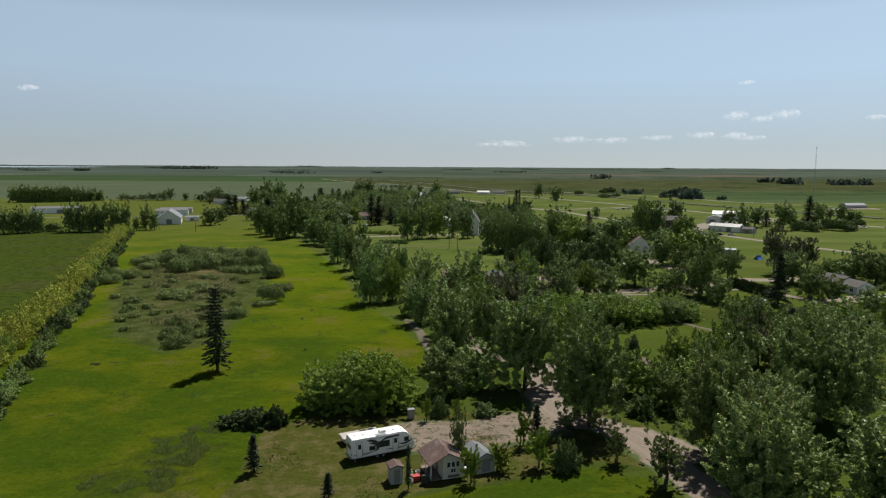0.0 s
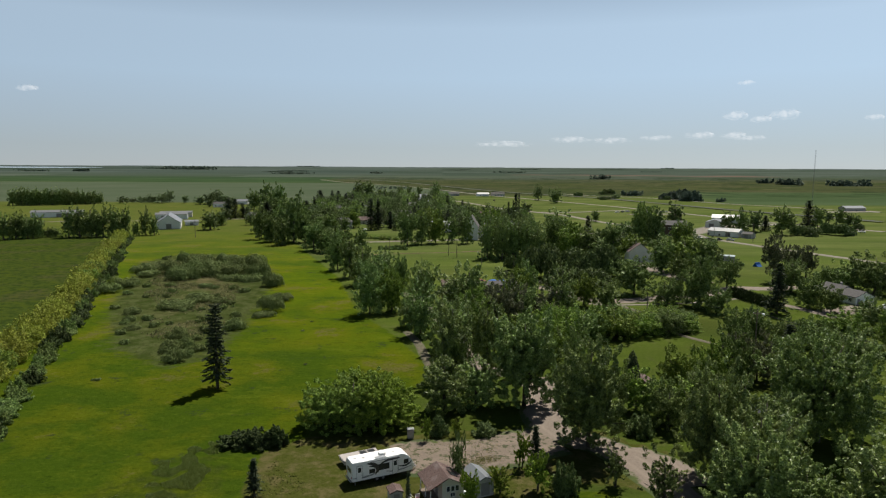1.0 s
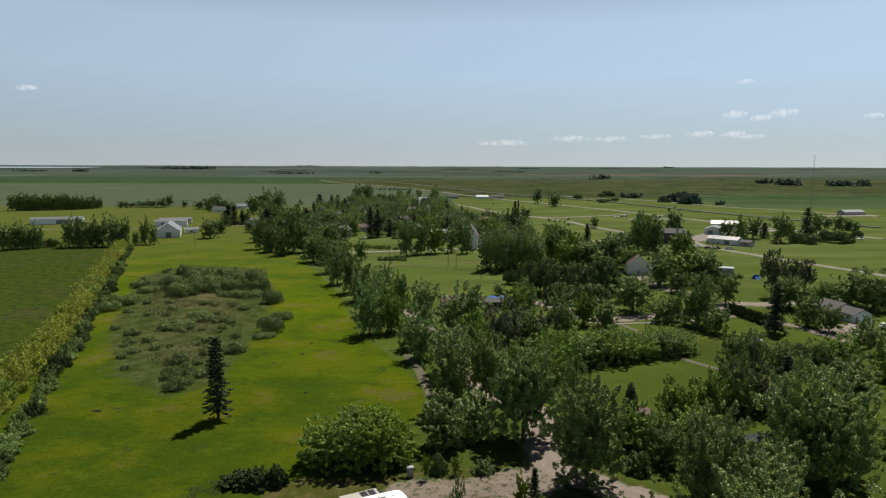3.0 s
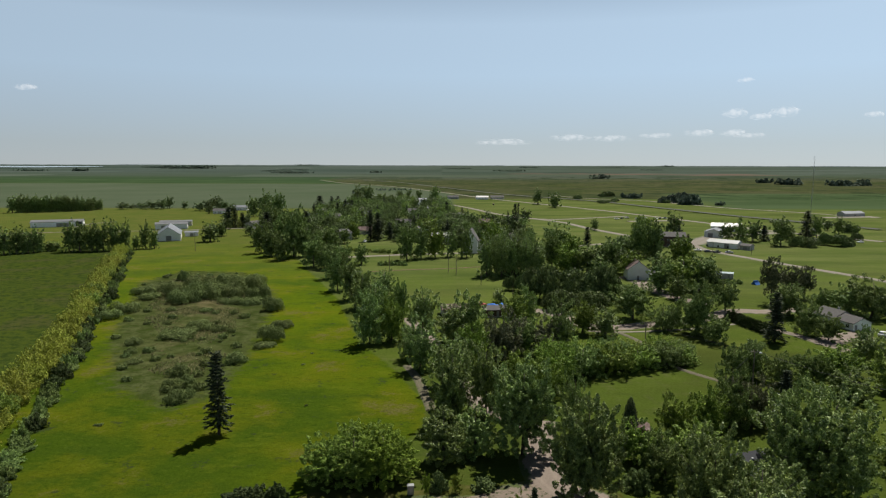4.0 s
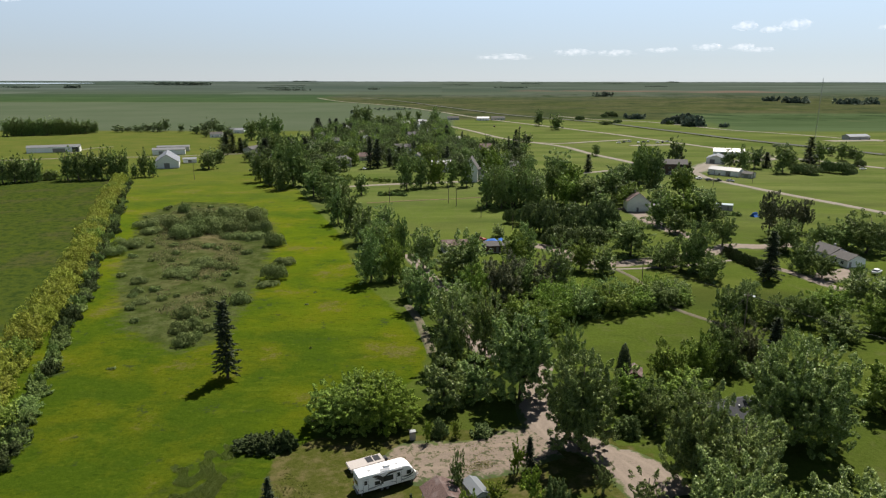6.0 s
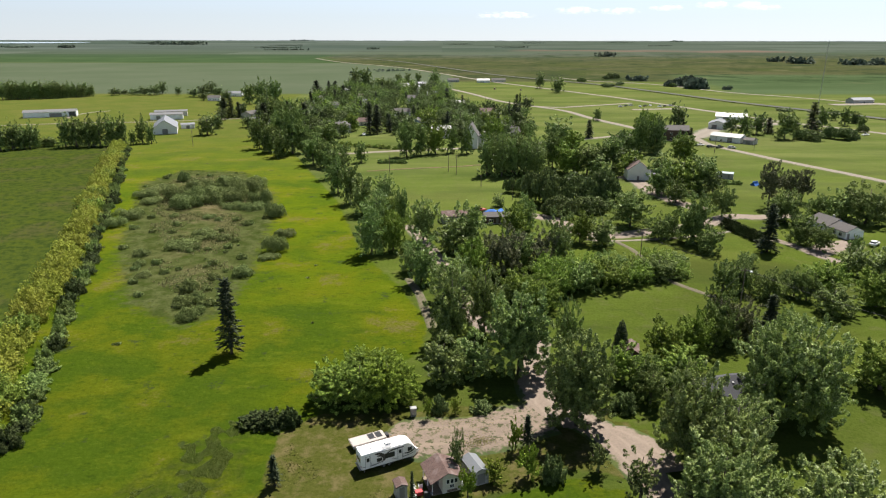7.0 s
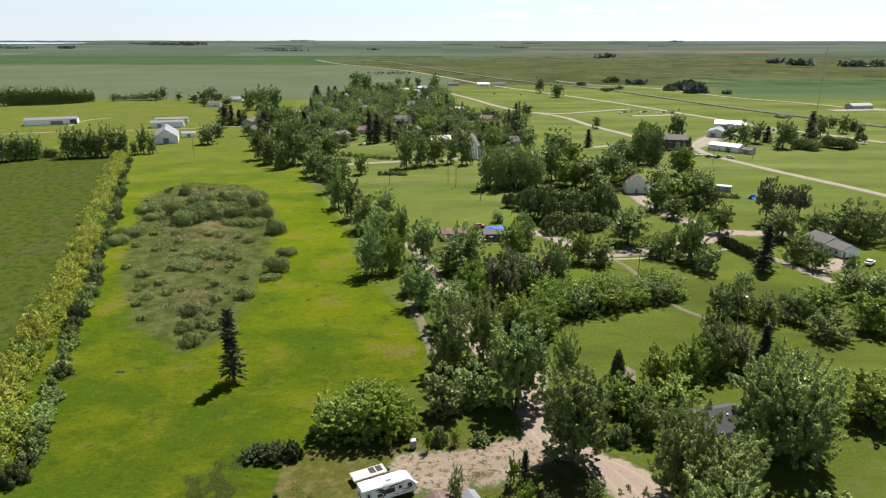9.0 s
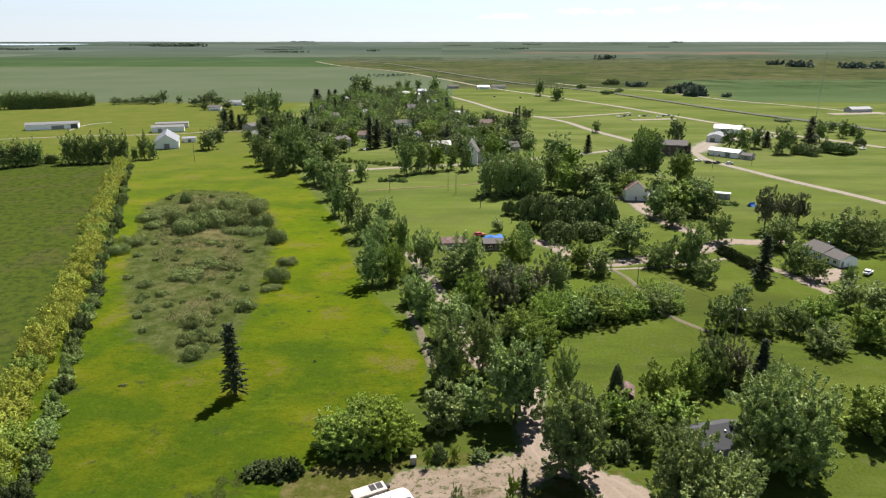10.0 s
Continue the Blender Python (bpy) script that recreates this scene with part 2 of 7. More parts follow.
CLOUDS = [(-2857, 570, 147, 47), (2081, 630, 101, 39), (2021, 405, 156, 78), (2367, 414, 179, 86), (2190, 383, 133, 55), (1783, 269, 188, 55), (2017, 270, 156, 55), (2136, 255, 196, 39), (884, 233, 235, 55), (1178, 231, 235, 47), (414, 204, 353, 47), (1490, 252, 196, 39), (2977, 402, 117, 47)]
CEDAR = (35.9, 119.8, 8.4, 3.0)
DARK_MOUNDS = [
    (99.4, 368.8, 6.5, 8.3), (105.7, 367.1, 6.4, 10.2), (112.7, 413.9, 7.2, 10), (118.3, 405.7, 7.7, 9.1), (120.6, 368.8, 6.5, 7),
]
FARM_BUSHES = [
    (229.9, 420.2, 6.2, 10.9), (234.9, 415.9, 6.1, 12.5), (251.4, 426.8, 7.4, 11), (257.6, 420.2, 7.3, 13.7), (263.6, 422.4, 5.8, 9.1), (289.7, 455.2, 4.7, 7.8),
    (316.6, 505.2, 4.3, 10.4), (306, 595.1, 2.5, 17.2),
]
TOWN_POPLARS = [
    (-115.4, 904.3, 24.3, 15.1), (-99.6, 885.7, 24.5, 17.7), (-59.4, 933.6, 16, 9.4), (-47.8, 943.7, 16.9, 8.7), (-33, 954.1, 16.3, 8.8), (-9.7, 904.3, 22.8, 16.6),
    (-151.4, 567.2, 29.2, 12.8), (-147, 591.1, 27.5, 11.4), (-188.2, 655.2, 19.5, 14.3), (-75.7, 850.8, 15.3, 19.9),
]
TOWN_SPRUCES = [
    (151.3, 411.8, 6.8, 3.2), (155.6, 411.8, 8.9, 3.6), (162.3, 445.4, 11.4, 3.4),
    (-146.5, 788.4, 14.9, 11.2), (-129.8, 774.1, 15.3, 6.5), (-124.8, 788.4, 14.3, 7.9), (-104.3, 709.9, 14.7, 7.2), (-97.1, 709.9, 14.1, 6), (5.2, 660.3, 14.2, 5.6),
    (58.2, 499.3, 23.5, 3), (54.1, 499.3, 18.5, 2.5), (51.7, 511.6, 16.4, 3),
]
TREES_MORE = [
    (96.6, 365.4, 12.1, 13.9), (87.4, 301.7, 12.4, 11.6), (111.9, 368.8, 22.9, 12.1), (120.3, 368.8, 21.1, 10.8), (124.3, 334.8, 14.7, 11.7), (89.3, 264.7, 14.4, 12.2),
    (110.5, 276.1, 13.4, 9.7), (62.7, 308.8, 11, 11.9), (72.6, 297.1, 10.6, 13),
]
FARM_TRACK = [(-337.9, 479.4), (-296.8, 493.6), (-267.5, 502.5), (-238.8, 505.6), (-210.9, 511.7), (-191.9, 519.7), (-159.7, 531.3)]

# ---- sky and sun ----
SUN_FROM = Vector((0.45, 0.89, 1.63)).normalized()
world = bpy.data.worlds.new("sky")
scene.world = world
world.use_nodes = True
wn, wl = world.node_tree.nodes, world.node_tree.links
sky = wn.new("ShaderNodeTexSky")
sky.sky_type, sky.sun_disc = "NISHITA", False
sky.sun_elevation, sky.sun_rotation = radians(58.5), radians(26.8)
sky.altitude, sky.air_density, sky.dust_density, sky.ozone_density = 500, 1.0, 0.0, 6.0
veil = wn.new("ShaderNodeMix")
veil.data_type = "RGBA"
veil.inputs[0].default_value, veil.inputs[7].default_value = 0.75, (6.6, 7.5, 8.6, 1)
wl.new(sky.outputs["Color"], veil.inputs[6])
aim = wn.new("ShaderNodeTexCoord")
parts = wn.new("ShaderNodeSeparateXYZ")
wl.new(aim.outputs["Generated"], parts.inputs[0])
thin = wn.new("ShaderNodeMapRange")
thin.inputs["From Min"].default_value, thin.inputs["From Max"].default_value = 0.2, 0.4
wl.new(parts.outputs["Z"], thin.inputs["Value"])
haze = wn.new("ShaderNodeMix")
haze.data_type = "RGBA"
haze.inputs[7].default_value = (0.9, 1.25, 1.8, 1)
low = wn.new("ShaderNodeMapRange")
low.inputs["From Min"].default_value, low.inputs["From Max"].default_value = 0.03, 0.13
wl.new(parts.outputs["Z"], low.inputs["Value"])
band = wn.new("ShaderNodeMix")
band.data_type = "RGBA"
band.inputs[6].default_value, band.inputs[7].default_value = (7.3, 8.3, 9.2, 1), (8.4, 10.6, 12.8, 1)
wl.new(low.outputs[0], band.inputs[0])
wl.new(band.outputs[2], haze.inputs[6])
wl.new(thin.outputs[0], haze.inputs[0])
wl.new(haze.outputs[2], veil.inputs[7])
glare = wn.new("ShaderNodeMath")
glare.operation = "MULTIPLY_ADD"
glare.inputs[1].default_value, glare.inputs[2].default_value = 0.18, 1.04
wl.new(parts.outputs["X"], glare.inputs[0])
lit = wn.new("ShaderNodeVectorMath")
lit.operation = "SCALE"
wl.new(veil.outputs[2], lit.inputs[0])
wl.new(glare.outputs[0], lit.inputs["Scale"])
wl.new(lit.outputs[0], wn["Background"].inputs["Color"])
wn["Background"].inputs["Strength"].default_value = 0.048
sun = new("sun", bpy.data.lights.new("sun", "SUN"))
sun.data.energy, sun.data.angle, sun.data.color = 5.0, radians(0.6), (1.0, 0.95, 0.86)
sun.matrix_basis = look(SUN_FROM * 300, (0, 0, 0))


# ---- materials ----
def material(name):
    m = bpy.data.materials.new(name)
    m.use_nodes = True
    n, l = m.node_tree.nodes, m.node_tree.links
    return m, n, l, n["Principled BSDF"]


def noise_node(n, l, scale, detail=3.0, coord=None, rough=0.55):
    t = n.new("ShaderNodeTexNoise")
    t.inputs["Scale"].default_value, t.inputs["Detail"].default_value, t.inputs["Roughness"].default_value = scale, detail, rough
    if coord is not None:
        l.new(coord, t.inputs["Vector"])
    return t.outputs["Fac"]


def ramp(n, l, fac, lo, hi):
    r = n.new("ShaderNodeMapRange")
    r.inputs["From Min"].default_value, r.inputs["From Max"].default_value = lo, hi
    l.new(fac, r.inputs["Value"])
    return r.outputs["Result"]


def mix(n, l, fac, a, b):
    k = n.new("ShaderNodeMix")
    k.data_type = "RGBA"
    for key, v in ((0, fac), (6, a), (7, b)):
        if isinstance(v, (int, float)):
            k.inputs[key].default_value = v
        elif isinstance(v, tuple):
            k.inputs[key].default_value = (*v, 1)
        else:
            l.new(v, k.inputs[key])
    return k.outputs[2]


def math_node(n, l, op, a, b=0.0):
    k = n.new("ShaderNodeMath")
    k.operation = op
    for i, v in enumerate((a, b)):
        if isinstance(v, (int, float)):
            k.inputs[i].default_value = v
        else:
            l.new(v, k.inputs[i])
    return k.outputs[0]


def bump(n, l, bsdf, height, strength, distance):
    k = n.new("ShaderNodeBump")
    k.inputs["Strength"].default_value, k.inputs["Distance"].default_value = strength, distance
    l.new(height, k.inputs["Height"])
    l.new(k.outputs["Normal"], bsdf.inputs["Normal"])


def position(n):
    return n.new("ShaderNodeNewGeometry").outputs["Position"]


def plain(name, rgb, rough=0.6, metal=0.0, vary=0.12, scale=3.0, dirt=(0.12, 0.1, 0.08), relief=0.0):
    """A painted, sheathed or metal surface with fine grain and broad weathering."""
    m, n, l, bsdf = material(name)
    p = n.new("ShaderNodeTexCoord").outputs["Object"]
    fine, broad = noise_node(n, l, scale * 9, 3, p), noise_node(n, l, scale * 0.5, 4, p)
    dark = tuple(c * (1 - 2 * vary) for c in rgb)
    col = mix(n, l, ramp(n, l, fine, 0.35, 0.65), dark, rgb)
    col = mix(n, l, math_node(n, l, "MULTIPLY", ramp(n, l, broad, 0.5, 0.8), vary * 2), col, dirt)
    l.new(col, bsdf.inputs["Base Color"])
    bsdf.inputs["Roughness"].default_value, bsdf.inputs["Metallic"].default_value = rough, metal
    if relief:
        bump(n, l, bsdf, fine, 0.5, relief)
    return m


def leaf_material(name, rgb, tip, rough=0.6, through_light=0.25, gloss=0.07):
    """Leaves: each leaf and each plant its own shade, light shining through."""
    m, n, l, bsdf = material(name)
    geo, info = n.new("ShaderNodeNewGeometry"), n.new("ShaderNodeObjectInfo")
    col = mix(n, l, math_node(n, l, "POWER", geo.outputs["Random Per Island"], 1.5), tuple(v * 0.7 for v in rgb), tuple(v * 1.22 for v in tip))
    hsv = n.new("ShaderNodeHueSaturation")
    l.new(col, hsv.inputs["Color"])
    l.new(math_node(n, l, "ADD", math_node(n, l, "MULTIPLY", info.outputs["Random"], 0.022), 0.496), hsv.inputs["Hue"])
    l.new(math_node(n, l, "ADD", math_node(n, l, "MULTIPLY", info.outputs["Random"], 0.3), 0.88), hsv.inputs["Value"])
    col = hsv.outputs["Color"]
    l.new(col, bsdf.inputs["Base Color"])
    bsdf.inputs["Roughness"].default_value = rough
    bsdf.inputs["Specular IOR Level"].default_value = gloss
    tl = n.new("ShaderNodeBsdfTranslucent")
    l.new(mix(n, l, through_light, (0, 0, 0), col), tl.inputs["Color"])
    mx = n.new("ShaderNodeAddShader")
    l.new(bsdf.outputs[0], mx.inputs[0])
    l.new(tl.outputs[0], mx.inputs[1])
    l.new(mx.outputs[0], n["Material Output"].inputs["Surface"])
    return m


LEAF = {
    "poplar": leaf_material("poplar_leaf", (0.098, 0.146, 0.036), (0.212, 0.266, 0.074), 0.45, 0.22, 0.2),
    "sunny": leaf_material("sunny_poplar_leaf", (0.104, 0.146, 0.036), (0.226, 0.270, 0.084), 0.45, 0.3, 0.2),
    "ash": leaf_material("ash_leaf", (0.080, 0.120, 0.030), (0.176, 0.225, 0.066), 0.5, 0.18, 0.07),
    "elm": leaf_material("elm_leaf", (0.058, 0.086, 0.027), (0.128, 0.163, 0.054), 0.5, 0.17, 0.07),
    "maple": leaf_material("maple_leaf", (0.096, 0.144, 0.022), (0.194, 0.247, 0.045), 0.5, 0.2, 0.07),
    "gold": leaf_material("gold_leaf", (0.156, 0.178, 0.024), (0.240, 0.256, 0.040), 0.6, 0.3),
    "lime": leaf_material("lime_leaf", (0.098, 0.140, 0.015), (0.178, 0.218, 0.028), 0.6, 0.25),
    "grey": leaf_material("dull_leaf", (0.082, 0.092, 0.044), (0.160, 0.162, 0.086), 0.6, 0.22),
    "willow": leaf_material("willow_leaf", (0.112, 0.144, 0.044), (0.138, 0.168, 0.054), 0.6, 0.15),
    "dusk": leaf_material("dusk_leaf", (0.034, 0.048, 0.016), (0.066, 0.084, 0.028), 0.6, 0.15),
    # far woods: greyed, bluish leaves with the distance haze in their colour
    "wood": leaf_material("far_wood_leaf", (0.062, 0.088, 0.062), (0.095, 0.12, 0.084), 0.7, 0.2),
    "spruce": leaf_material("spruce_needle", (0.026, 0.038, 0.020), (0.062, 0.074, 0.038), 0.6, 0.2),
    "pine": leaf_material("pine_needle", (0.074, 0.088, 0.044), (0.138, 0.142, 0.072), 0.6, 0.25),
}
BARK = plain("bark", (0.11, 0.09, 0.07), 0.9, 0, 0.25, 2.0, (0.03, 0.026, 0.02), 0.02)


def grass_colour(n, l, p):
    """Long meadow grass: lime green with yellower and deeper green swathes, darker and drier patches."""
    fine, patch, broad, clump = noise_node(n, l, 1.6, 6, p, 0.7), noise_node(n, l, 0.05, 6, p, 0.6), noise_node(n, l, 0.02, 4, p, 0.6), noise_node(n, l, 0.5, 5, p, 0.7)
    grain = ramp(n, l, fine, 0.2, 0.8)
    spot = n.new("ShaderNodeSeparateXYZ")
    l.new(p, spot.inputs[0])
    # the deeper green takes over more towards low y
    near_green = math_node(n, l, "ADD", broad, math_node(n, l, "MULTIPLY", ramp(n, l, spot.outputs["Y"], 170, 80), 0.17))
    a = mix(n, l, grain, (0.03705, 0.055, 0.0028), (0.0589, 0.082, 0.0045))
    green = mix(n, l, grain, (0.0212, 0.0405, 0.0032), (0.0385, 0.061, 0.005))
    a = mix(n, l, ramp(n, l, near_green, 0.44, 0.60), a, green)
    a = mix(n, l, math_node(n, l, "MULTIPLY", ramp(n, l, patch, 0.46, 0.60), 0.85), a, mix(n, l, grain, (0.0475, 0.058, 0.0028), (0.076, 0.084, 0.0055)))
    a = mix(n, l, math_node(n, l, "MULTIPLY", ramp(n, l, patch, 0.40, 0.28), 0.6), a, (0.019, 0.039, 0.0035))
    drift = n.new("ShaderNodeMapping")
    drift.inputs["Scale"].default_value, drift.inputs["Rotation"].default_value = (0.45, 1, 1), (0, 0, 0.5)
    l.new(p, drift.inputs["Vector"])
    tuft, swathe = noise_node(n, l, 0.9, 7, drift.outputs[0], 0.78), noise_node(n, l, 0.13, 6, drift.outputs[0], 0.66)
    a = mix(n, l, math_node(n, l, "MULTIPLY", ramp(n, l, swathe, 0.52, 0.64), 0.65), a, mix(n, l, grain, (0.019, 0.036, 0.0035), (0.0342, 0.055, 0.006)))
    a = mix(n, l, math_node(n, l, "MULTIPLY", ramp(n, l, swathe, 0.44, 0.34), 0.5), a, mix(n, l, grain, (0.0532, 0.068, 0.004), (0.0874, 0.102, 0.009)))
    a = mix(n, l, math_node(n, l, "MULTIPLY", ramp(n, l, tuft, 0.54, 0.66), 0.6), a, (0.0133, 0.027, 0.003))
    a = mix(n, l, math_node(n, l, "MULTIPLY", ramp(n, l, tuft, 0.44, 0.34), 0.5), a, (0.0608, 0.082, 0.009))
    return mix(n, l, math_node(n, l, "MULTIPLY", ramp(n, l, clump, 0.58, 0.72), 0.4), a, (0.0152, 0.03, 0.0035)), fine


def ground_material():
    m, n, l, bsdf = material("prairie_ground")
    p = position(n)
    meadow, fine = grass_colour(n, l, p)
    za, zb, zc = (n.new("ShaderNodeAttribute") for _ in range(3))
    za.attribute_name, zb.attribute_name, zc.attribute_name = "zone_a", "zone_b", "zone_c"
    sa, sb, sc = (n.new("ShaderNodeSeparateColor") for _ in range(3))
    l.new(zc.outputs["Color"], sc.inputs[0])
    l.new(za.outputs["Color"], sa.inputs[0])
    l.new(zb.outputs["Color"], sb.inputs[0])
    edge = noise_node(n, l, 0.35, 5, p, 0.65)

    def zone(out):
        return ramp(n, l, math_node(n, l, "ADD", out, math_node(n, l, "MULTIPLY", math_node(n, l, "SUBTRACT", edge, 0.5), 0.7)), 0.4, 0.6)

    mid, big, huge = noise_node(n, l, 0.22, 5, p, 0.6), noise_node(n, l, 0.045, 4, p), noise_node(n, l, 0.006, 5, p, 0.6)
    lawn = mix(n, l, ramp(n, l, fine, 0.3, 0.7), (0.0345, 0.0525, 0.0068), (0.058, 0.078, 0.0145))
    lawn = mix(n, l, math_node(n, l, "MULTIPLY", ramp(n, l, noise_node(n, l, 0.05, 5, p, 0.6), 0.42, 0.6), 0.6), lawn, mix(n, l, ramp(n, l, fine, 0.3, 0.7), (0.0262, 0.0404, 0.00643), (0.0484, 0.0619, 0.0128)))
    lawn = mix(n, l, math_node(n, l, "MULTIPLY", ramp(n, l, mid, 0.55, 0.72), 0.28), lawn, (0.0899, 0.0749, 0.0448))
    lawn = mix(n, l, math_node(n, l, "MULTIPLY", ramp(n, l, noise_node(n, l, 0.018, 5, p, 0.65), 0.5, 0.62), 0.7), lawn, mix(n, l, ramp(n, l, fine, 0.3, 0.7), (0.025, 0.0339, 0.00643), (0.047, 0.0521, 0.0154)))
    long = n.new("ShaderNodeMapping")
    long.inputs["Scale"].default_value, long.inputs["Rotation"].default_value = (0.25, 1, 1), (0, 0, -0.35)
    l.new(p, long.inputs["Vector"])
    streak = noise_node(n, l, 0.05, 6, long.outputs[0], 0.68)
    lawn = mix(n, l, math_node(n, l, "MULTIPLY", ramp(n, l, streak, 0.50, 0.62), 0.55), lawn, (0.024, 0.0359, 0.00929))
    lawn = mix(n, l, math_node(n, l, "MULTIPLY", ramp(n, l, streak, 0.46, 0.36), 0.5), lawn, (0.066, 0.082, 0.0175))
    rough_patch = noise_node(n, l, 0.3, 6, p, 0.7)
    field = mix(n, l, ramp(n, l, fine, 0.3, 0.7), (0.02475, 0.04115, 0.006526), (0.04697, 0.06162, 0.01307))
    field = mix(n, l, math_node(n, l, "MULTIPLY", ramp(n, l, big, 0.5, 0.62), 0.45), field, (0.05544, 0.04716, 0.02422))
    field = mix(n, l, math_node(n, l, "MULTIPLY", ramp(n, l, rough_patch, 0.5, 0.58), 0.75), field, (0.0176, 0.03025, 0.007469))
    field = mix(n, l, math_node(n, l, "MULTIPLY", ramp(n, l, rough_patch, 0.47, 0.40), 0.75), field, (0.04312, 0.05744, 0.007469))
    marsh = mix(n, l, ramp(n, l, mid, 0.38, 0.62), (0.03017, 0.04381, 0.01011), (0.06439, 0.07556, 0.02723))
    marsh = mix(n, l, math_node(n, l, "MULTIPLY", ramp(n, l, fine, 0.45, 0.7), 0.6), marsh, (0.02106, 0.02734, 0.007223))
    tan = math_node(n, l, "MULTIPLY", ramp(n, l, noise_node(n, l, 0.05, 6, p, 0.68), 0.44, 0.54), sc.outputs[2])
    marsh = mix(n, l, math_node(n, l, "MULTIPLY", tan, 0.9), marsh, mix(n, l, ramp(n, l, mid, 0.4, 0.6), (0.06204, 0.0588, 0.02538), (0.1147, 0.098, 0.05077)))
    marsh = mix(n, l, math_node(n, l, "MULTIPLY", ramp(n, l, noise_node(n, l, 0.6, 5, p, 0.7), 0.52, 0.62), 0.6), marsh, (0.02369, 0.0293, 0.007938))
    pale = mix(n, l, ramp(n, l, huge, 0.35, 0.7), (0.0546, 0.0736, 0.0427), (0.07, 0.086, 0.0552))
    dark = mix(n, l, ramp(n, l, huge, 0.35, 0.7), (0.0285, 0.051, 0.0214), (0.0415, 0.0665, 0.0297))
    olive = mix(n, l, ramp(n, l, huge, 0.4, 0.62), (0.0392, 0.051, 0.0178), (0.0641, 0.0641, 0.0332))
    olive = mix(n, l, math_node(n, l, "MULTIPLY", ramp(n, l, big, 0.48, 0.62), 0.5), olive, (0.0273, 0.0368, 0.0142))
    squeeze = n.new("ShaderNodeMapping")
    squeeze.inputs["Scale"].default_value = (0.2, 1, 1)
    l.new(p, squeeze.inputs["Vector"])
    bands = noise_node(n, l, 0.007, 5, squeeze.outputs[0], 0.65)
    olive = mix(n, l, math_node(n, l, "MULTIPLY", ramp(n, l, bands, 0.5, 0.62), 0.6), olive, (0.0297, 0.0415, 0.019))
    dry = mix(n, l, ramp(n, l, fine, 0.3, 0.7), (0.0326, 0.0415, 0.00712), (0.0623, 0.0653, 0.0166))
    dry = mix(n, l, math_node(n, l, "MULTIPLY", ramp(n, l, noise_node(n, l, 0.3, 6, p, 0.7), 0.49, 0.62), 0.7), dry, (0.101, 0.0831, 0.0386))
    weeds = mix(n, l, ramp(n, l, fine, 0.35, 0.65), (0.0178, 0.0297, 0.00356), (0.0368, 0.0475, 0.0101))
    dryness = noise_node(n, l, 0.05, 7, p, 0.72)
    meadow = mix(n, l, math_node(n, l, "MULTIPLY", ramp(n, l, dryness, 0.575, 0.65), 0.7), meadow, mix(n, l, ramp(n, l, fine, 0.35, 0.65), (0.0504, 0.0475, 0.0131), (0.089, 0.0771, 0.0297)))
    meadow = mix(n, l, math_node(n, l, "MULTIPLY", ramp(n, l, noise_node(n, l, 0.16, 7, p, 0.75), 0.595, 0.66), 0.75), meadow, (0.0214, 0.0297, 0.0131))
    spot = n.new("ShaderNodeSeparateXYZ")
    l.new(p, spot.inputs[0])
    grain = ramp(n, l, fine, 0.2, 0.8)
    # meadow duller and bluer with distance: haze mixed into the grass colour
    hazy_meadow = mix(n, l, ramp(n, l, big, 0.42, 0.6), mix(n, l, grain, (0.036, 0.047, 0.011), (0.054, 0.068, 0.016)), mix(n, l, grain, (0.048, 0.053, 0.014), (0.066, 0.072, 0.02)))
    meadow = mix(n, l, math_node(n, l, "MULTIPLY", ramp(n, l, spot.outputs["Y"], 260, 470), 0.85), meadow, hazy_meadow)
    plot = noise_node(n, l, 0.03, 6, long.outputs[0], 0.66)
    # mottled lawn, greyed from y 190 on to carry the far haze
    hazy_lawn = mix(n, l, ramp(n, l, plot, 0.4, 0.6), (0.040, 0.056, 0.018), (0.082, 0.090, 0.036))
    lawn = mix(n, l, math_node(n, l, "MULTIPLY", ramp(n, l, spot.outputs["Y"], 190, 360), 0.5), lawn, hazy_lawn)
    sward = mix(n, l, zone(sa.outputs[0]), meadow, lawn)
    # sward scaled from 1.05 to 1.43 times as y grows
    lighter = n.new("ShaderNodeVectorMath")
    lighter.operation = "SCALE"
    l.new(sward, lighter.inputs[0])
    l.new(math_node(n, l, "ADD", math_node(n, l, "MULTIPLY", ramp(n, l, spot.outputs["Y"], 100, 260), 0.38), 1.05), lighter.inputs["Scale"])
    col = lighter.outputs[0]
    col = mix(n, l, zone(sc.outputs[0]), col, dry)
    col = mix(n, l, zone(sc.outputs[1]), col, weeds)
    col = mix(n, l, zone(sa.outputs[1]), col, field)
    col = mix(n, l, zone(sa.outputs[2]), col, marsh)
    col = mix(n, l, zone(sb.outputs[2]), col, olive)
    col = mix(n, l, sb.outputs[0], col, pale)
    col = mix(n, l, sb.outputs[1], col, dark)
    zd = n.new("ShaderNodeAttribute")
    zd.attribute_name = "zone_d"
    sd = n.new("ShaderNodeSeparateColor")
    l.new(zd.outputs["Color"], sd.inputs[0])
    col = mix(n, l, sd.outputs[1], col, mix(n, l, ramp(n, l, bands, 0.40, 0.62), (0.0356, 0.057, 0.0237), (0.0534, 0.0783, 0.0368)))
    # blue-green tint over the far fields: distance haze painted into the ground
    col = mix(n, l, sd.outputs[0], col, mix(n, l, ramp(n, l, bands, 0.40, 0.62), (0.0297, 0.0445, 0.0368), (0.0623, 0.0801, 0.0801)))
    cell = n.new("ShaderNodeVectorMath")
    cell.operation = "SNAP"
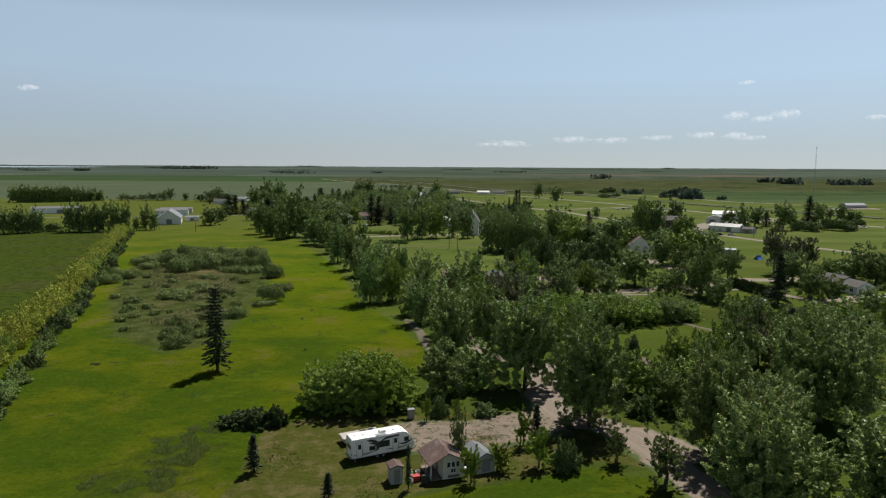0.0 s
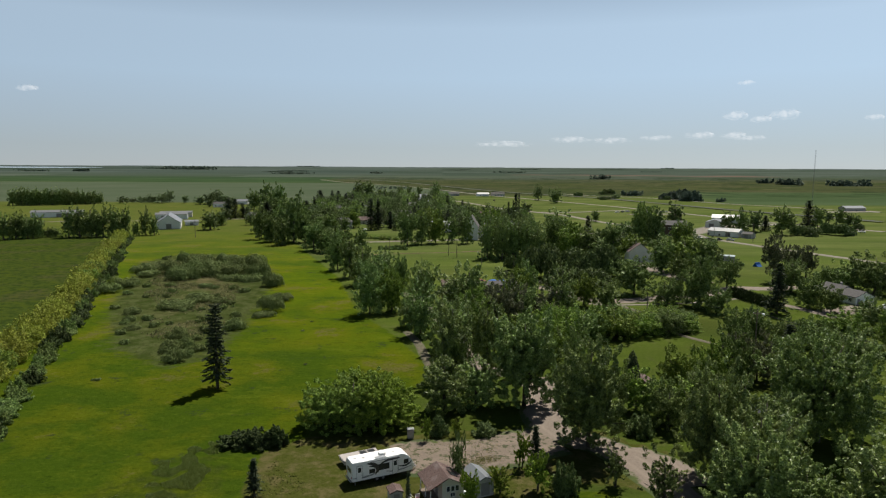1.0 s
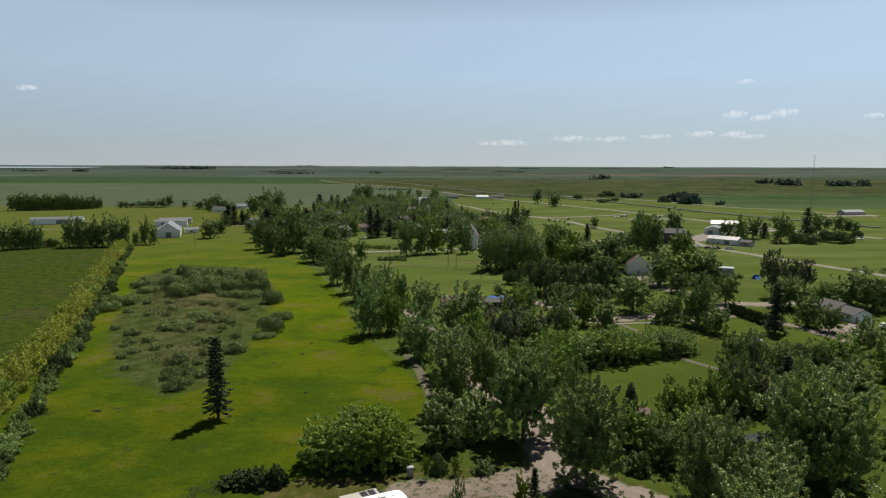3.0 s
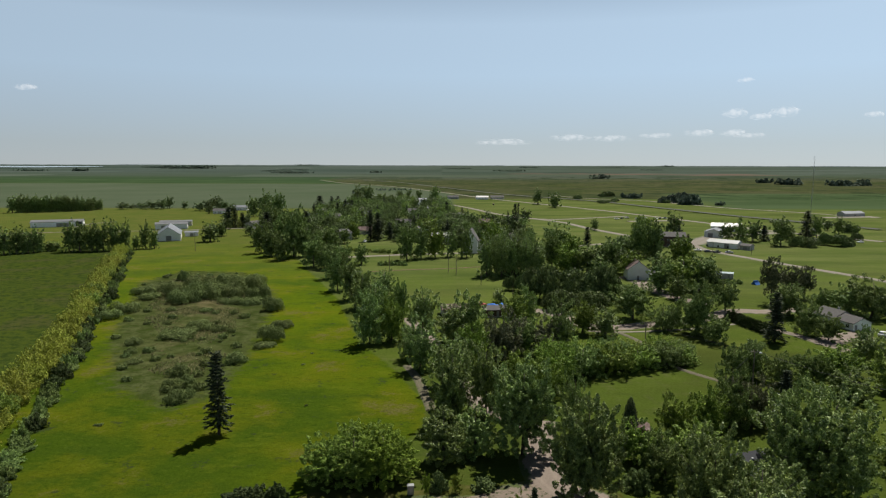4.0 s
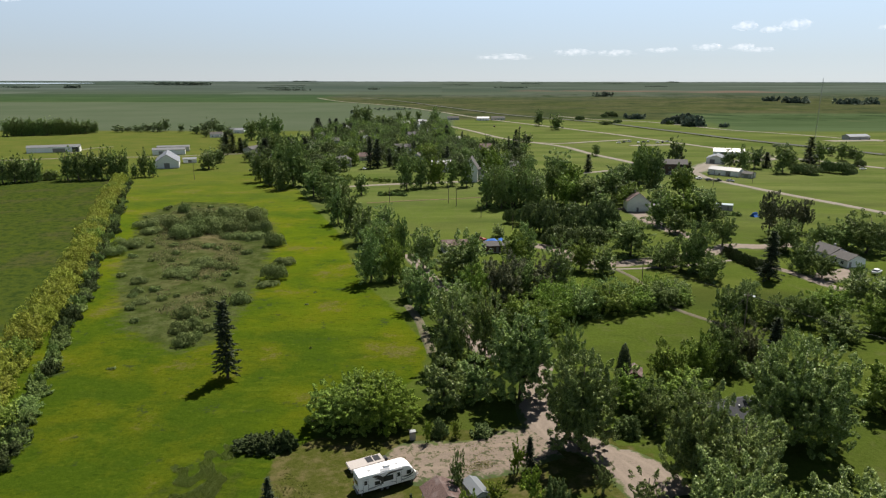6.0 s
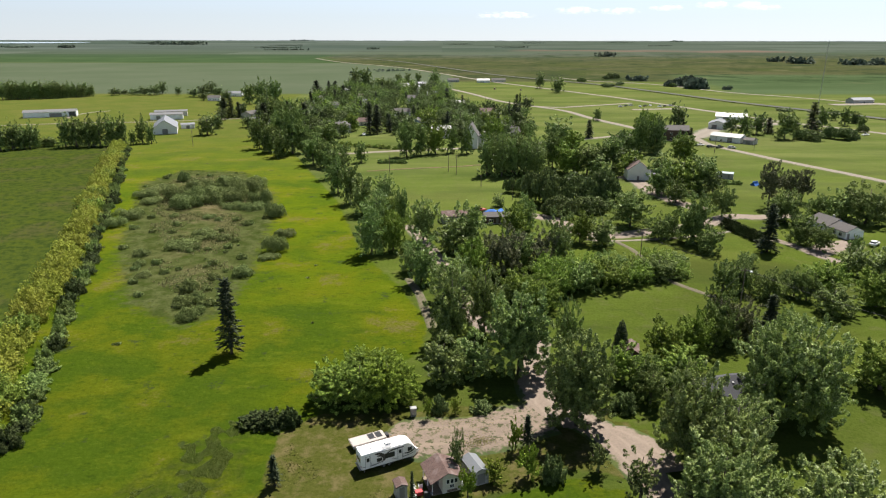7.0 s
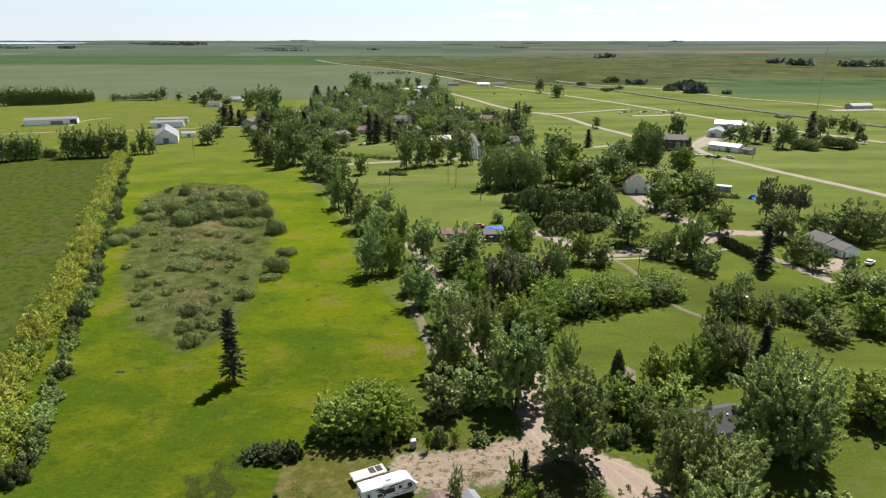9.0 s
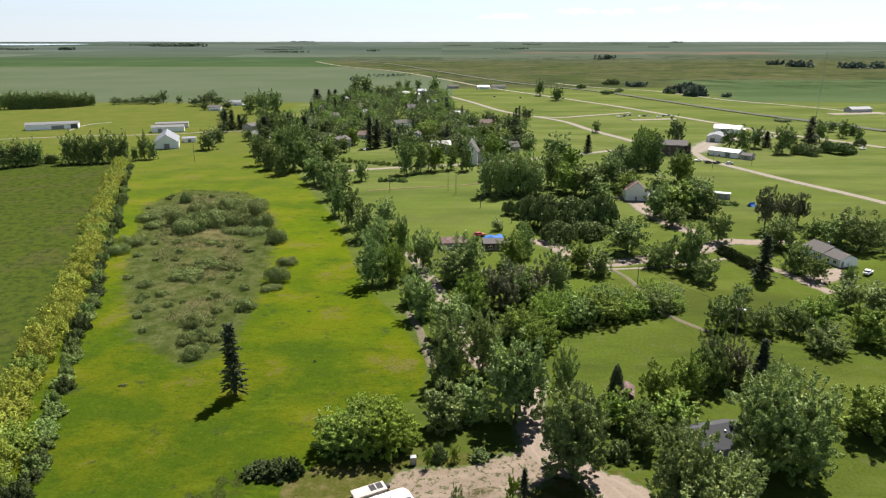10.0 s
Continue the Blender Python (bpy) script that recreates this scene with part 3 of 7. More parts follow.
    cell.inputs[1].default_value = (805, 310, 100000)
    l.new(p, cell.inputs[0])
    sown = n.new("ShaderNodeTexWhiteNoise")
    l.new(cell.outputs[0], sown.inputs["Vector"])
    # parcels differ at random, all tinted bluish like the hazy land around them
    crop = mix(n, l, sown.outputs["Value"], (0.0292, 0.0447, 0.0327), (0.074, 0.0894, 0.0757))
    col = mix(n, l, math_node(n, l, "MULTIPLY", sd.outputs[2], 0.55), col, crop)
    col = mix(n, l, math_node(n, l, "MULTIPLY", zd.outputs["Alpha"], ramp(n, l, bands, 0.35, 0.55)), col, (0.107, 0.0791, 0.0619))
    gully = noise_node(n, l, 0.012, 6, p, 0.7)
    col = mix(n, l, math_node(n, l, "MULTIPLY", math_node(n, l, "MULTIPLY", ramp(n, l, gully, 0.52, 0.60), sb.outputs[2]), 0.75), col, (0.0189, 0.031, 0.0138))
    col = mix(n, l, math_node(n, l, "MULTIPLY", math_node(n, l, "MULTIPLY", ramp(n, l, gully, 0.44, 0.36), sb.outputs[2]), 0.6), col, (0.0903, 0.0843, 0.0473))
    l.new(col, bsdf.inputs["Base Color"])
    bsdf.inputs["Roughness"].default_value, bsdf.inputs["Specular IOR Level"].default_value = 0.95, 0.0
    bump(n, l, bsdf, math_node(n, l, "ADD", fine, mid), 0.7, 0.2)
    return m


def gravel_material(name, light, dark, weeds=0.5, overgrown=0.62):
    """Gravel with wheel tracks along it and grass creeping in from its edges."""
    m, n, l, bsdf = material(name)
    p = position(n)
    uv = n.new("ShaderNodeUVMap")
    s = n.new("ShaderNodeSeparateXYZ")
    l.new(uv.outputs[0], s.inputs[0])
    fine, mid = noise_node(n, l, 3.0, 6, p, 0.7), noise_node(n, l, 0.5, 5, p, 0.65)
    stone = mix(n, l, ramp(n, l, fine, 0.3, 0.7), dark, light)
    track = math_node(n, l, "ABSOLUTE", math_node(n, l, "SUBTRACT", math_node(n, l, "ABSOLUTE", s.outputs["X"]), 0.38))
    stone = mix(n, l, math_node(n, l, "MULTIPLY", ramp(n, l, track, 0.16, 0.0), 0.35), stone, tuple(min(1, c * 1.25) for c in light))
    grass, blades = grass_colour(n, l, p)
    rim = math_node(n, l, "ADD", math_node(n, l, "ABSOLUTE", s.outputs["X"]), math_node(n, l, "MULTIPLY", math_node(n, l, "SUBTRACT", mid, 0.5), 1.1))
    weed = math_node(n, l, "MULTIPLY", ramp(n, l, noise_node(n, l, 0.9, 5, p, 0.7), overgrown, overgrown + 0.06), weeds)
    fac = math_node(n, l, "MAXIMUM", ramp(n, l, rim, 0.78, 0.92), weed)
    grass = mix(n, l, math_node(n, l, "MULTIPLY", weed, 0.8), grass, (0.0326, 0.0326, 0.0107))
    l.new(mix(n, l, fac, stone, grass), bsdf.inputs["Base Color"])
    bsdf.inputs["Roughness"].default_value = 0.95
    bump(n, l, bsdf, fine, 0.6, 0.04)
    return m


GROUND = ground_material()
GRAVEL = gravel_material("pink_gravel", (0.19, 0.152, 0.119), (0.128, 0.0997, 0.0783), 0.35)
WEEDY = gravel_material("weedy_gravel", (0.172, 0.133, 0.101), (0.113, 0.086, 0.0653), 0.95, 0.53)
PALE_ROAD = gravel_material("pale_gravel_road", (0.178, 0.154, 0.119), (0.125, 0.107, 0.0831), 0.1)
DIRT = gravel_material("trodden_dirt", (0.101, 0.0831, 0.0504), (0.0653, 0.0564, 0.0326), 0.6, 0.5)
REDDIRT = gravel_material("red_dirt", (0.131, 0.0712, 0.0356), (0.089, 0.0504, 0.0267), 0.3)
BALLAST = gravel_material("rail_ballast", (0.0404, 0.038, 0.0356), (0.0237, 0.0228, 0.0214), 0.2)


# ---- ground, roads ----
def rise(y):
    """The plain lifts gently towards the horizon."""
    return 46 * (np.maximum(0, np.asarray(y, float) - 1200) / 3700) ** 2


def relief(x, y):
    """Height of the land: the slow rise, and a belt of small hills and gullies east of the railway."""
    x, y = np.asarray(x, float), np.asarray(y, float)
    east = np.clip((x - (560 - 0.16 * y)) / 250, 0, 1) * np.clip((y - 1350) / 400, 0, 1) * np.clip((3600 - y) / 500, 0, 1)
    hills = np.zeros(x.shape)
    near = np.flatnonzero(np.ravel(east) > 0)
    flat = hills.ravel()
    xs, ys = np.ravel(x), np.ravel(y)
    for i in near:
        flat[i] = 9 * abs(noise.noise((xs[i] / 420, ys[i] / 330, 4.0))) + 4 * noise.noise((xs[i] / 150, ys[i] / 130, 9.0))
    return rise(y) + flat.reshape(x.shape) * east


def axis(stops):
    vals = [stops[0][0]]
    for (a, step), (b, _) in zip(stops, stops[1:]):
        k = max(1, round((b - a) / step))
        vals += [a + (b - a) * (i + 1) / k for i in range(k)]
    return np.array(vals)


def smooth(x, a, b):
    t = np.clip((x - a) / (b - a), 0, 1)
    return t * t * (3 - 2 * t)


def line_x(y, pts):
    """x of a polyline of (x, y) at each y."""
    q = sorted((b, a) for a, b in pts)
    return np.interp(y, [a for a, _ in q], [b for _, b in q])


def inside(x, y, poly):
    """Signed distance to a closed outline: positive inside."""
    d, c = np.full(x.shape, 1e9), np.zeros(x.shape, bool)
    for (ax, ay), (bx, by) in zip(poly, poly[1:] + poly[:1]):
        ex, ey = bx - ax, by - ay
        k = np.clip(((x - ax) * ex + (y - ay) * ey) / (ex * ex + ey * ey), 0, 1)
        d = np.minimum(d, np.hypot(x - ax - k * ex, y - ay - k * ey))
        if ay != by:
            c ^= ((ay > y) != (by > y)) & (x < ex * (y - ay) / (by - ay) + ax)
    return np.where(c, d, -d)


def build_ground():
    xs = axis([(-6000, 400), (-2000, 100), (-800, 30), (-300, 6), (-180, 2.5), (180, 6), (300, 30), (800, 45), (2000, 400), (6000, 1)])
    ys = axis([(-2500, 300), (-200, 40), (40, 2.5), (320, 5), (560, 12), (1000, 30), (3400, 70), (4900, 1)])
    X, Y = np.meshgrid(xs, ys)
    x, y = X.ravel(), Y.ravel()
    z = relief(x, y)
    tufts = np.array([noise.noise((a * 0.11, b * 0.11, 3.0)) * 0.05 if 40 < b < 330 and abs(a) < 190 else 0 for a, b in zip(x, y)])
    k = len(xs)
    i = (np.arange(len(ys) - 1)[:, None] * k + np.arange(k - 1)[None, :]).ravel()
    mesh = bpy.data.meshes.new("ground")
    mesh.from_pydata(np.stack([x, y, z + tufts - 0.06], 1).tolist(), [], np.stack([i, i + 1, i + k + 1, i + k], 1).tolist())
    edge = line_x(y, [(-10, 60), (-8, 72)] + MEADOW_EDGE + [(-140, 480), (-160, 620)])
    lawn = smooth(x - edge, -3, 3) * smooth(y, 1200, 900)
    dry = smooth(inside(x, y, [(-27.5, 60), (-25, 79), (-27.2, 92.5), (-21.2, 98.5), (-2, 100), (22, 104), (34, 92), (30, 82), (18, 83), (10, 78.5), (0, 76), (-8, 73), (-14, 60)]), -0.8, 0.8)
    lawn = lawn * (1 - smooth(inside(x, y, [(-14, 60), (-6, 73), (3, 76), (12, 78.5), (19, 82), (26, 78), (24, 60)]), -1.0, 1.0))
    weeds = smooth(inside(x, y, [(-46, 64), (-28.5, 70), (-26, 79), (-27.8, 92), (-31, 97), (-40, 93), (-50, 80)]), -9, 7) * 0.5
    hedge = line_x(y, HEDGE_GOLD)
    field = smooth(hedge - x, -3, 3) * smooth(y, 420, 395)
    marsh = smooth(inside(x, y, MARSH), -16, 16)
    wander = np.array([noise.noise((0, b / 130, 5.0)) for b in y]) * 40
    west = smooth(line_x(y, [(-60, 760), (14, 800), (14, 886), (18, 1205), (-103, 1512), (-273, 1806), (-380, 2167), (-345, 2947), (-260, 3859), (-85, 4713)]) + wander * smooth(y, 1500, 2600) - x, -6, 6)
    pale = smooth(y, 772, 778) * west
    east = (smooth(y, 760, 800) * smooth(y, 1250, 1180) * smooth(x - (345 + 0.15 * (y - 800)), -20, 20))
    # mask of the painted haze, stronger towards the horizon
    far_haze = 0.8 * (smooth(y, 1700, 3200) * (1 - west) + smooth(y, 2450, 3400) * west)
    dark = smooth(y, 1740, 1765) * smooth(y, 2500, 2460) * west
    olive = smooth(y, 860, 1150) * (1 - west) * (1 - pale) * smooth(y, 2700, 2300)
    parcels = smooth(y, 2000, 2600)
    brown = smooth(y, 2720, 2790) * smooth(y, 3060, 2980) * smooth(x, 250, 420) * smooth(x, 1500, 1350)
    one = np.ones_like(x)
    for key, cols in (("zone_a", (lawn, field, marsh, one)), ("zone_b", (pale * (1 - dark), dark, olive, one)), ("zone_c", (dry, weeds, smooth(inside(x, y, MARSH), 4, 26), one)), ("zone_d", (far_haze, east, parcels, brown))):
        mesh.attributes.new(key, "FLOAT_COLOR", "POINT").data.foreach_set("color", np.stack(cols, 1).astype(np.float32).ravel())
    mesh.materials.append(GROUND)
    for f in mesh.polygons:
        f.use_smooth = True
    return tagged(new("ground", mesh), "flat green prairie of meadow, lawn, marsh and crop fields", "ground", kind="structure")


def spline(pts, step):
    """Points along a smooth curve through pts."""
    v = [Vector((*p, 0)) for p in pts]
    v = [2 * v[0] - v[1]] + v + [2 * v[-1] - v[-2]]
    out = []
    for a, b, c, d in zip(v, v[1:], v[2:], v[3:]):
        k = max(2, int((c - b).length / step))
        for i in range(k):
            t = i / k
            out.append(0.5 * (2 * b + (c - a) * t + (2 * a - 5 * b + 4 * c - d) * t * t + (3 * b - a - 3 * c + d) * t ** 3))
    return out + [v[-2]]


def strip(name, pts, width, mat, label, category="road", lift=0.04, step=3.0, rounded=0.0):
    """A road laid on the ground, crowned in the middle, its rim uneven."""
    path = spline(pts, step)
    verts, faces, uvs = [], [], []
    across = (-1.25, -0.8, -0.4, 0, 0.4, 0.8, 1.25)
    for i, p in enumerate(path):
        d = (path[min(i + 1, len(path) - 1)] - path[max(i - 1, 0)]).normalized()
        side = Vector((d.y, -d.x, 0))
        if rounded:
            side *= min(1.0, 0.15 + 0.85 * math.sin(min(1.0, (p - path[0]).length / rounded) * math.pi / 2))
        for u in across:
            wob = 1 + 0.18 * noise.noise((p.x * 0.13 + u, p.y * 0.13, 0)) if abs(u) > 0.5 else 1
            q = p + side * (width / 2 * u * wob)
            up = lift + 0.0004 * max(0, q.y - 150) + (0.06 * (1 - abs(u)) if abs(u) < 1 else -0.22)
            verts.append((q.x, q.y, float(rise(q.y)) + up))
            uvs.append(u)
    k = len(across)
    for i in range(len(path) - 1):
        for j in range(k - 1):
            a = i * k + j
            faces.append((a, a + 1, a + k + 1, a + k))
    mesh = bpy.data.meshes.new(name)
    mesh.from_pydata(verts, [], faces)
    layer = mesh.uv_layers.new(name="UVMap")
    for loop in mesh.loops:
        layer.data[loop.index].uv = (uvs[loop.vertex_index], 0.5)
    mesh.materials.append(mat)
    for f in mesh.polygons:
        f.use_smooth = True
    return tagged(new(name, mesh), label, category, kind="structure")


build_ground()
strip("gravel_apron", APRON, 7.0, GRAVEL, "bare pinkish gravel widening beside the lane", "gravel", 0.045, 1.0, 3.0)
strip("road_lane_near", LANE_NEAR, 6.8, GRAVEL, "pinkish gravel lane bending between tall trees", lift=0.06)
strip("road_lane", ROAD_LANE, 4.5, GRAVEL, "gravel lane running back under the trees")
strip("gravel_lot", LOT, 11.5, WEEDY, "weedy pink gravel pad behind the travel trailer", "gravel", 0.05, 1.0, 6.0)
strip("trail", TRAIL, 2.4, DIRT, "worn dirt track at the edge of the meadow", "track")
strip("road_street", STREET, 5.5, PALE_ROAD, "pale gravel village street")
strip("road_main", STREET_RIGHT, 6.0, PALE_ROAD, "pale gravel main road past the shops", lift=0.07)
strip("road_yard", YARD_ROAD, 14.0, PALE_ROAD, "wide gravel yard beside the shops", lift=0.10)
strip("road_highway", HIGHWAY, 7.0, PALE_ROAD, "long straight gravel road across the prairie", step=25)
strip("railway", RAILWAY, 8.0, BALLAST, "dark railway embankment across the prairie", "railway", 0.6, 25)
strip("road_farm", FARM_ROAD, 6.0, PALE_ROAD, "straight gravel farm road beyond the railway", step=25)
strip("road_town", TOWN_ROAD, 6.5, PALE_ROAD, "gravel road along the edge of the town", step=12)
strip("road_town_side", TOWN_ROAD_SIDE, 6.0, PALE_ROAD, "short gravel side road", lift=0.09, step=12)
strip("road_lower", LOWER_STREET, 7.5, GRAVEL, "gravel street between the lawns")
strip("sidewalk", SIDE_WALK, 1.8, PALE_ROAD, "narrow pale concrete footpath over a lawn", "footpath")
strip("track_farm", FARM_TRACK, 3.0, PALE_ROAD, "pale gravel farm track over the pasture", "track", 0.06, 8)
strip("track_farm_side", [(-299.4, 531.3), (-304.3, 556.0), (-302.0, 575.0), (-291.6, 587.1)], 3.0, PALE_ROAD, "faint gravel track beside the machine shed", "track", 0.06, 8)
strip("foot_path", FOOT_PATH, 1.9, DIRT, "narrow trodden path across the lawn", "footpath", 0.03)
strip("track_red", FIELD_TRACK, 1.2, REDDIRT, "thin reddish dirt track across the playing field", "track", 0.05)
strip("driveway_right", HOUSE_DRIVE, 4.0, GRAVEL, "gravel drive by the white bungalow", "driveway")
strip("driveway_pad", HOUSE_PAD, 9.0, GRAVEL, "gravel parking pad by the white bungalow", "driveway", 0.06)
strip("driveway_white_house", WHITE_HOUSE_DRIVE, 8.0, GRAVEL, "gravel drive in front of the white house", "driveway")


# ---- plants ----
def quad_mesh(name, quads, mat):
    """A mesh of loose leaves, quads an array of n x corners x 3."""
    n, k = quads.shape[:2]
    mesh = bpy.data.meshes.new(name)
    mesh.from_pydata(quads.reshape(-1, 3).tolist(), [], np.arange(n * k).reshape(n, k).tolist())
    mesh.materials.append(mat)
    return mesh


def unit(v):
    return v / np.maximum(np.linalg.norm(v, axis=1, keepdims=True), 1e-6)


def sprays(rng, roots, axes, length, radius, n, size, middle, slim=0.62, wild=0.6):
    """n pointed leaves on leafy sprays: each grows from its root along its axis and narrows to a tip."""
    w = length * radius
    pick = rng.choice(len(roots), n, p=w / w.sum())
    c, a, L, r = roots[pick], axes[pick], length[pick][:, None], radius[pick][:, None]
    t = rng.random((n, 1)) ** 0.85
    v = rng.normal(size=(n, 3))
    v = unit(v - (v * a).sum(1, keepdims=True) * a)
    p = c + a * L * t + v * r * np.sqrt(1.02 - t * t) * rng.random((n, 1)) ** 0.35
    nor = unit(v * 0.75 + a * 0.45 + np.array([0, 0, 0.25]) + wild * rng.normal(size=(n, 3)))
    s = size * (0.6 + 0.8 * rng.random((n, 1)))
    core = n // 7
    p[:core] = c[:core] * 0.62 + 0.38 * middle + v[:core] * r[:core] * 0.7
    s[:core] *= 2.5
    a = unit(np.cross(nor, rng.normal(size=(n, 3))))
    b = np.cross(nor, a)
    return np.stack([p - a * s * 0.45 - b * s * slim * 0.55, p + a * s * 0.75, p - a * s * 0.45 + b * s * slim * 0.55], 1)


def mounds(rng, blobs, n, size, wild=0.3):
    """n pointed leaves close over rounded blobs (rows of x, y, z, radius)."""
    w = blobs[:, 3] ** 2
    pick = rng.choice(len(blobs), n, p=w / w.sum())
    d = rng.normal(size=(n, 3))
    d[:, 2] = np.abs(d[:, 2])
    d = unit(d)
    p = blobs[pick, :3] + d * blobs[pick, 3:4] * rng.uniform(0.82, 1.12, (n, 1))
    nor = unit(d + wild * rng.normal(size=(n, 3)))
    a = unit(np.cross(nor, rng.normal(size=(n, 3))))
    b = np.cross(nor, a)
    s = size * (0.6 + 0.8 * rng.random((n, 1)))
    return np.stack([p - a * s * 0.45 - b * s * 0.4, p + a * s * 0.75, p - a * s * 0.45 + b * s * 0.4], 1)


def tube(bm, pts, radii, sides=6):
    """A tapered round limb through pts."""
    rings = []
    for i, (p, r) in enumerate(zip(pts, radii)):
        d = (Vector(pts[min(i + 1, len(pts) - 1)]) - Vector(pts[max(i - 1, 0)])).normalized()
        s = d.orthogonal().normalized()
        t = d.cross(s)
        rings.append([bm.verts.new(Vector(p) + r * (math.cos(6.2832 * k / sides) * s + math.sin(6.2832 * k / sides) * t)) for k in range(sides)])
    for a, b in zip(rings, rings[1:]):
        for k in range(sides):
            bm.faces.new((a[k], a[(k + 1) % sides], b[(k + 1) % sides], b[k]))
    bm.faces.new(rings[0][::-1]), bm.faces.new(rings[-1])


def link(name, mesh, parent=None, label="", mat=None):
    ob = new(name, mesh)
    if mat:
        mesh.materials.append(mat)
    ob.parent = parent
    return tagged(ob, label)


def part(name, bm, mat, parent, label="", smooth_shade=False):
    """A bmesh as one mesh object under a thing or under a part."""
    mesh = bpy.data.meshes.new(name)
    bmesh.ops.recalc_face_normals(bm, faces=bm.faces[:])
    bm.to_mesh(mesh)
    bm.free()
    if smooth_shade:
        for f in mesh.polygons:
            f.use_smooth = True
    return link(name, mesh, parent, label, mat)


def crown_leaves(rng, h, w, n, size, low=0.06, clumps=60, fine=1.0, lobes=7, rise_up=0.75, stout=1.0, uneven=0.4, skirt=0.6):
    """The leaves of a crown of upswept clumps over an uneven dome, and where some clumps begin."""
    base = low * h
    mid = np.array([0, 0, base + 0.46 * (h - base)])
    d = unit(rng.normal(size=(clumps, 3)) * np.array([1, 1, 0.9]) + np.array([0, 0, 0.12]))
    shift = rng.random(3) * 50
    swell = np.array([noise.noise(Vector(v * 1.5 + shift)) + 0.5 * noise.noise(Vector(v * 3.4 - shift)) for v in d])[:, None]
    depth = np.where(rng.random((clumps, 1)) < 0.85, rng.uniform(0.6, 0.92, (clumps, 1)), rng.uniform(0.2, 0.5, (clumps, 1)))
    full = 0.9 / np.maximum(np.hypot(d[:, 0], d[:, 1]), 0.3)[:, None]
    spread = np.where(d[:, 2:] < 0, 1 + skirt * (full - 1), 1 + 0.4 * (np.minimum(full, 1.7) - 1))
    d = d * np.concatenate([spread, spread, np.ones_like(spread)], 1)
    c = mid + d * depth * (1 + uneven * swell) * np.array([w / 2, w / 2, (h - base) / 2])
    c[:, 2] = np.maximum(c[:, 2], base + 0.02 * h)
    lobe = c[np.argsort(-depth[:, 0])[:lobes]]
    axes = unit(d * np.array([0.8, 0.8, 0.5]) + 0.25 * rng.normal(size=(clumps, 3)) + np.array([0, 0, rise_up]))
    crown = sprays(rng, c, axes, rng.uniform(0.13, 0.27, clumps) * w * fine, rng.uniform(0.05, 0.085, clumps) * w * fine * stout, n, size, mid)
    spread = np.percentile(np.hypot(crown[:, 0, 0], crown[:, 0, 1]), 96)
    crown[:, :, :2] *= w / 2 / spread
    foot, top = np.percentile(crown[:, 0, 2], (1.5, 99.5))
    crown[:, :, 2] = base + (crown[:, :, 2] - foot) * (h - base) / (top - foot)
    crown[:, :, 2] = np.maximum(crown[:, :, 2], 0.03)
    return crown, lobe


def broadleaf(rng, h, w, leaf, n, size, limbs=0, **how):
    """A leafy tree: trunk with limbs under a crown."""
    root = new("tree")
    crown, lobe = crown_leaves(rng, h, w, n, size, **how)
    base = how.get("low", 0.06) * h
    link("crown", quad_mesh("crown", crown, LEAF[leaf]), root)
    r0 = 0.016 * h + 0.05
    bm = bmesh.new()
    tube(bm, [(0, 0, -0.2), (rng.normal() * 0.1, rng.normal() * 0.1, base + 0.1 * h), (rng.normal() * 0.25, rng.normal() * 0.25, 0.5 * h), (0, 0, h * 0.88)], (r0 * 1.3, r0, r0 * 0.6, 0.04), 7)
    trunk = part("trunk", bm, BARK, root, "grey-brown bark", True)
    for k in range(limbs):
        e, bm = Vector(lobe[k]), bmesh.new()
        s = Vector((0, 0, base + 0.4 * max(0.1 * h, e.z - base)))
        tube(bm, (s, s.lerp(e, 0.5) + Vector((0, 0, 0.3)), e), (r0 * 0.5, r0 * 0.3, 0.03), 5)
        part("limb", bm, BARK, trunk, "", True)
    return root


def shrub(rng, h, w, leaf, n, size, clumps=24, fine=1.0, rise_up=0.5, wild=0.36, rounded=False):
    """A bush leafy to the ground with an uneven dome."""
    root = new("shrub")
    d = unit(rng.normal(size=(clumps, 3)))
    d[:, 2] = np.abs(d[:, 2])
    q = rng.uniform(0.35, 0.8, (clumps, 1)) ** 0.7
    c = d * q * np.array([w / 2, w / 2, h * 0.8])
    c[:, 2] = np.maximum(c[:, 2], 0.05 * h)
    axes = unit(d + np.array([0, 0, rise_up]))
    if rounded:
        k = 12
        turn = np.arange(k) * 2.4 + rng.random() * 6
        far = np.sqrt(np.arange(k) / k) * 0.36 * w
        rr = rng.uniform(0.12, 0.22, k) * w
        c = np.stack([np.cos(turn) * far, np.sin(turn) * far, rng.uniform(0.0, 0.25, k) * h * (1 - far / w)], 1)
        crown = mounds(rng, np.concatenate([c, rr[:, None]], 1), n, size, wild)
    else:
        crown = sprays(rng, c, axes, rng.uniform(0.13, 0.24, clumps) * w * fine, rng.uniform(0.07, 0.12, clumps) * w * fine, n, size, np.array([0, 0, 0.1 * h]), wild=wild)
    crown[:, :, :2] *= w / 2 / np.percentile(np.hypot(crown[:, 0, 0], crown[:, 0, 1]), 96)
    crown[:, :, 2] *= h / np.percentile(crown[:, 0, 2], 99.5)
    crown[:, :, 2] = np.maximum(crown[:, :, 2], 0.02)
    link("foliage", quad_mesh("foliage", crown, LEAF[leaf]), root)
    bm = bmesh.new()
    tube(bm, ((0, 0, -0.1), (0.1, 0.05, h * 0.3), (0.05, 0.1, h * 0.7)), (0.1, 0.06, 0.02), 5)
    part("stem", bm, BARK, root, "woody stem", True)
    return root


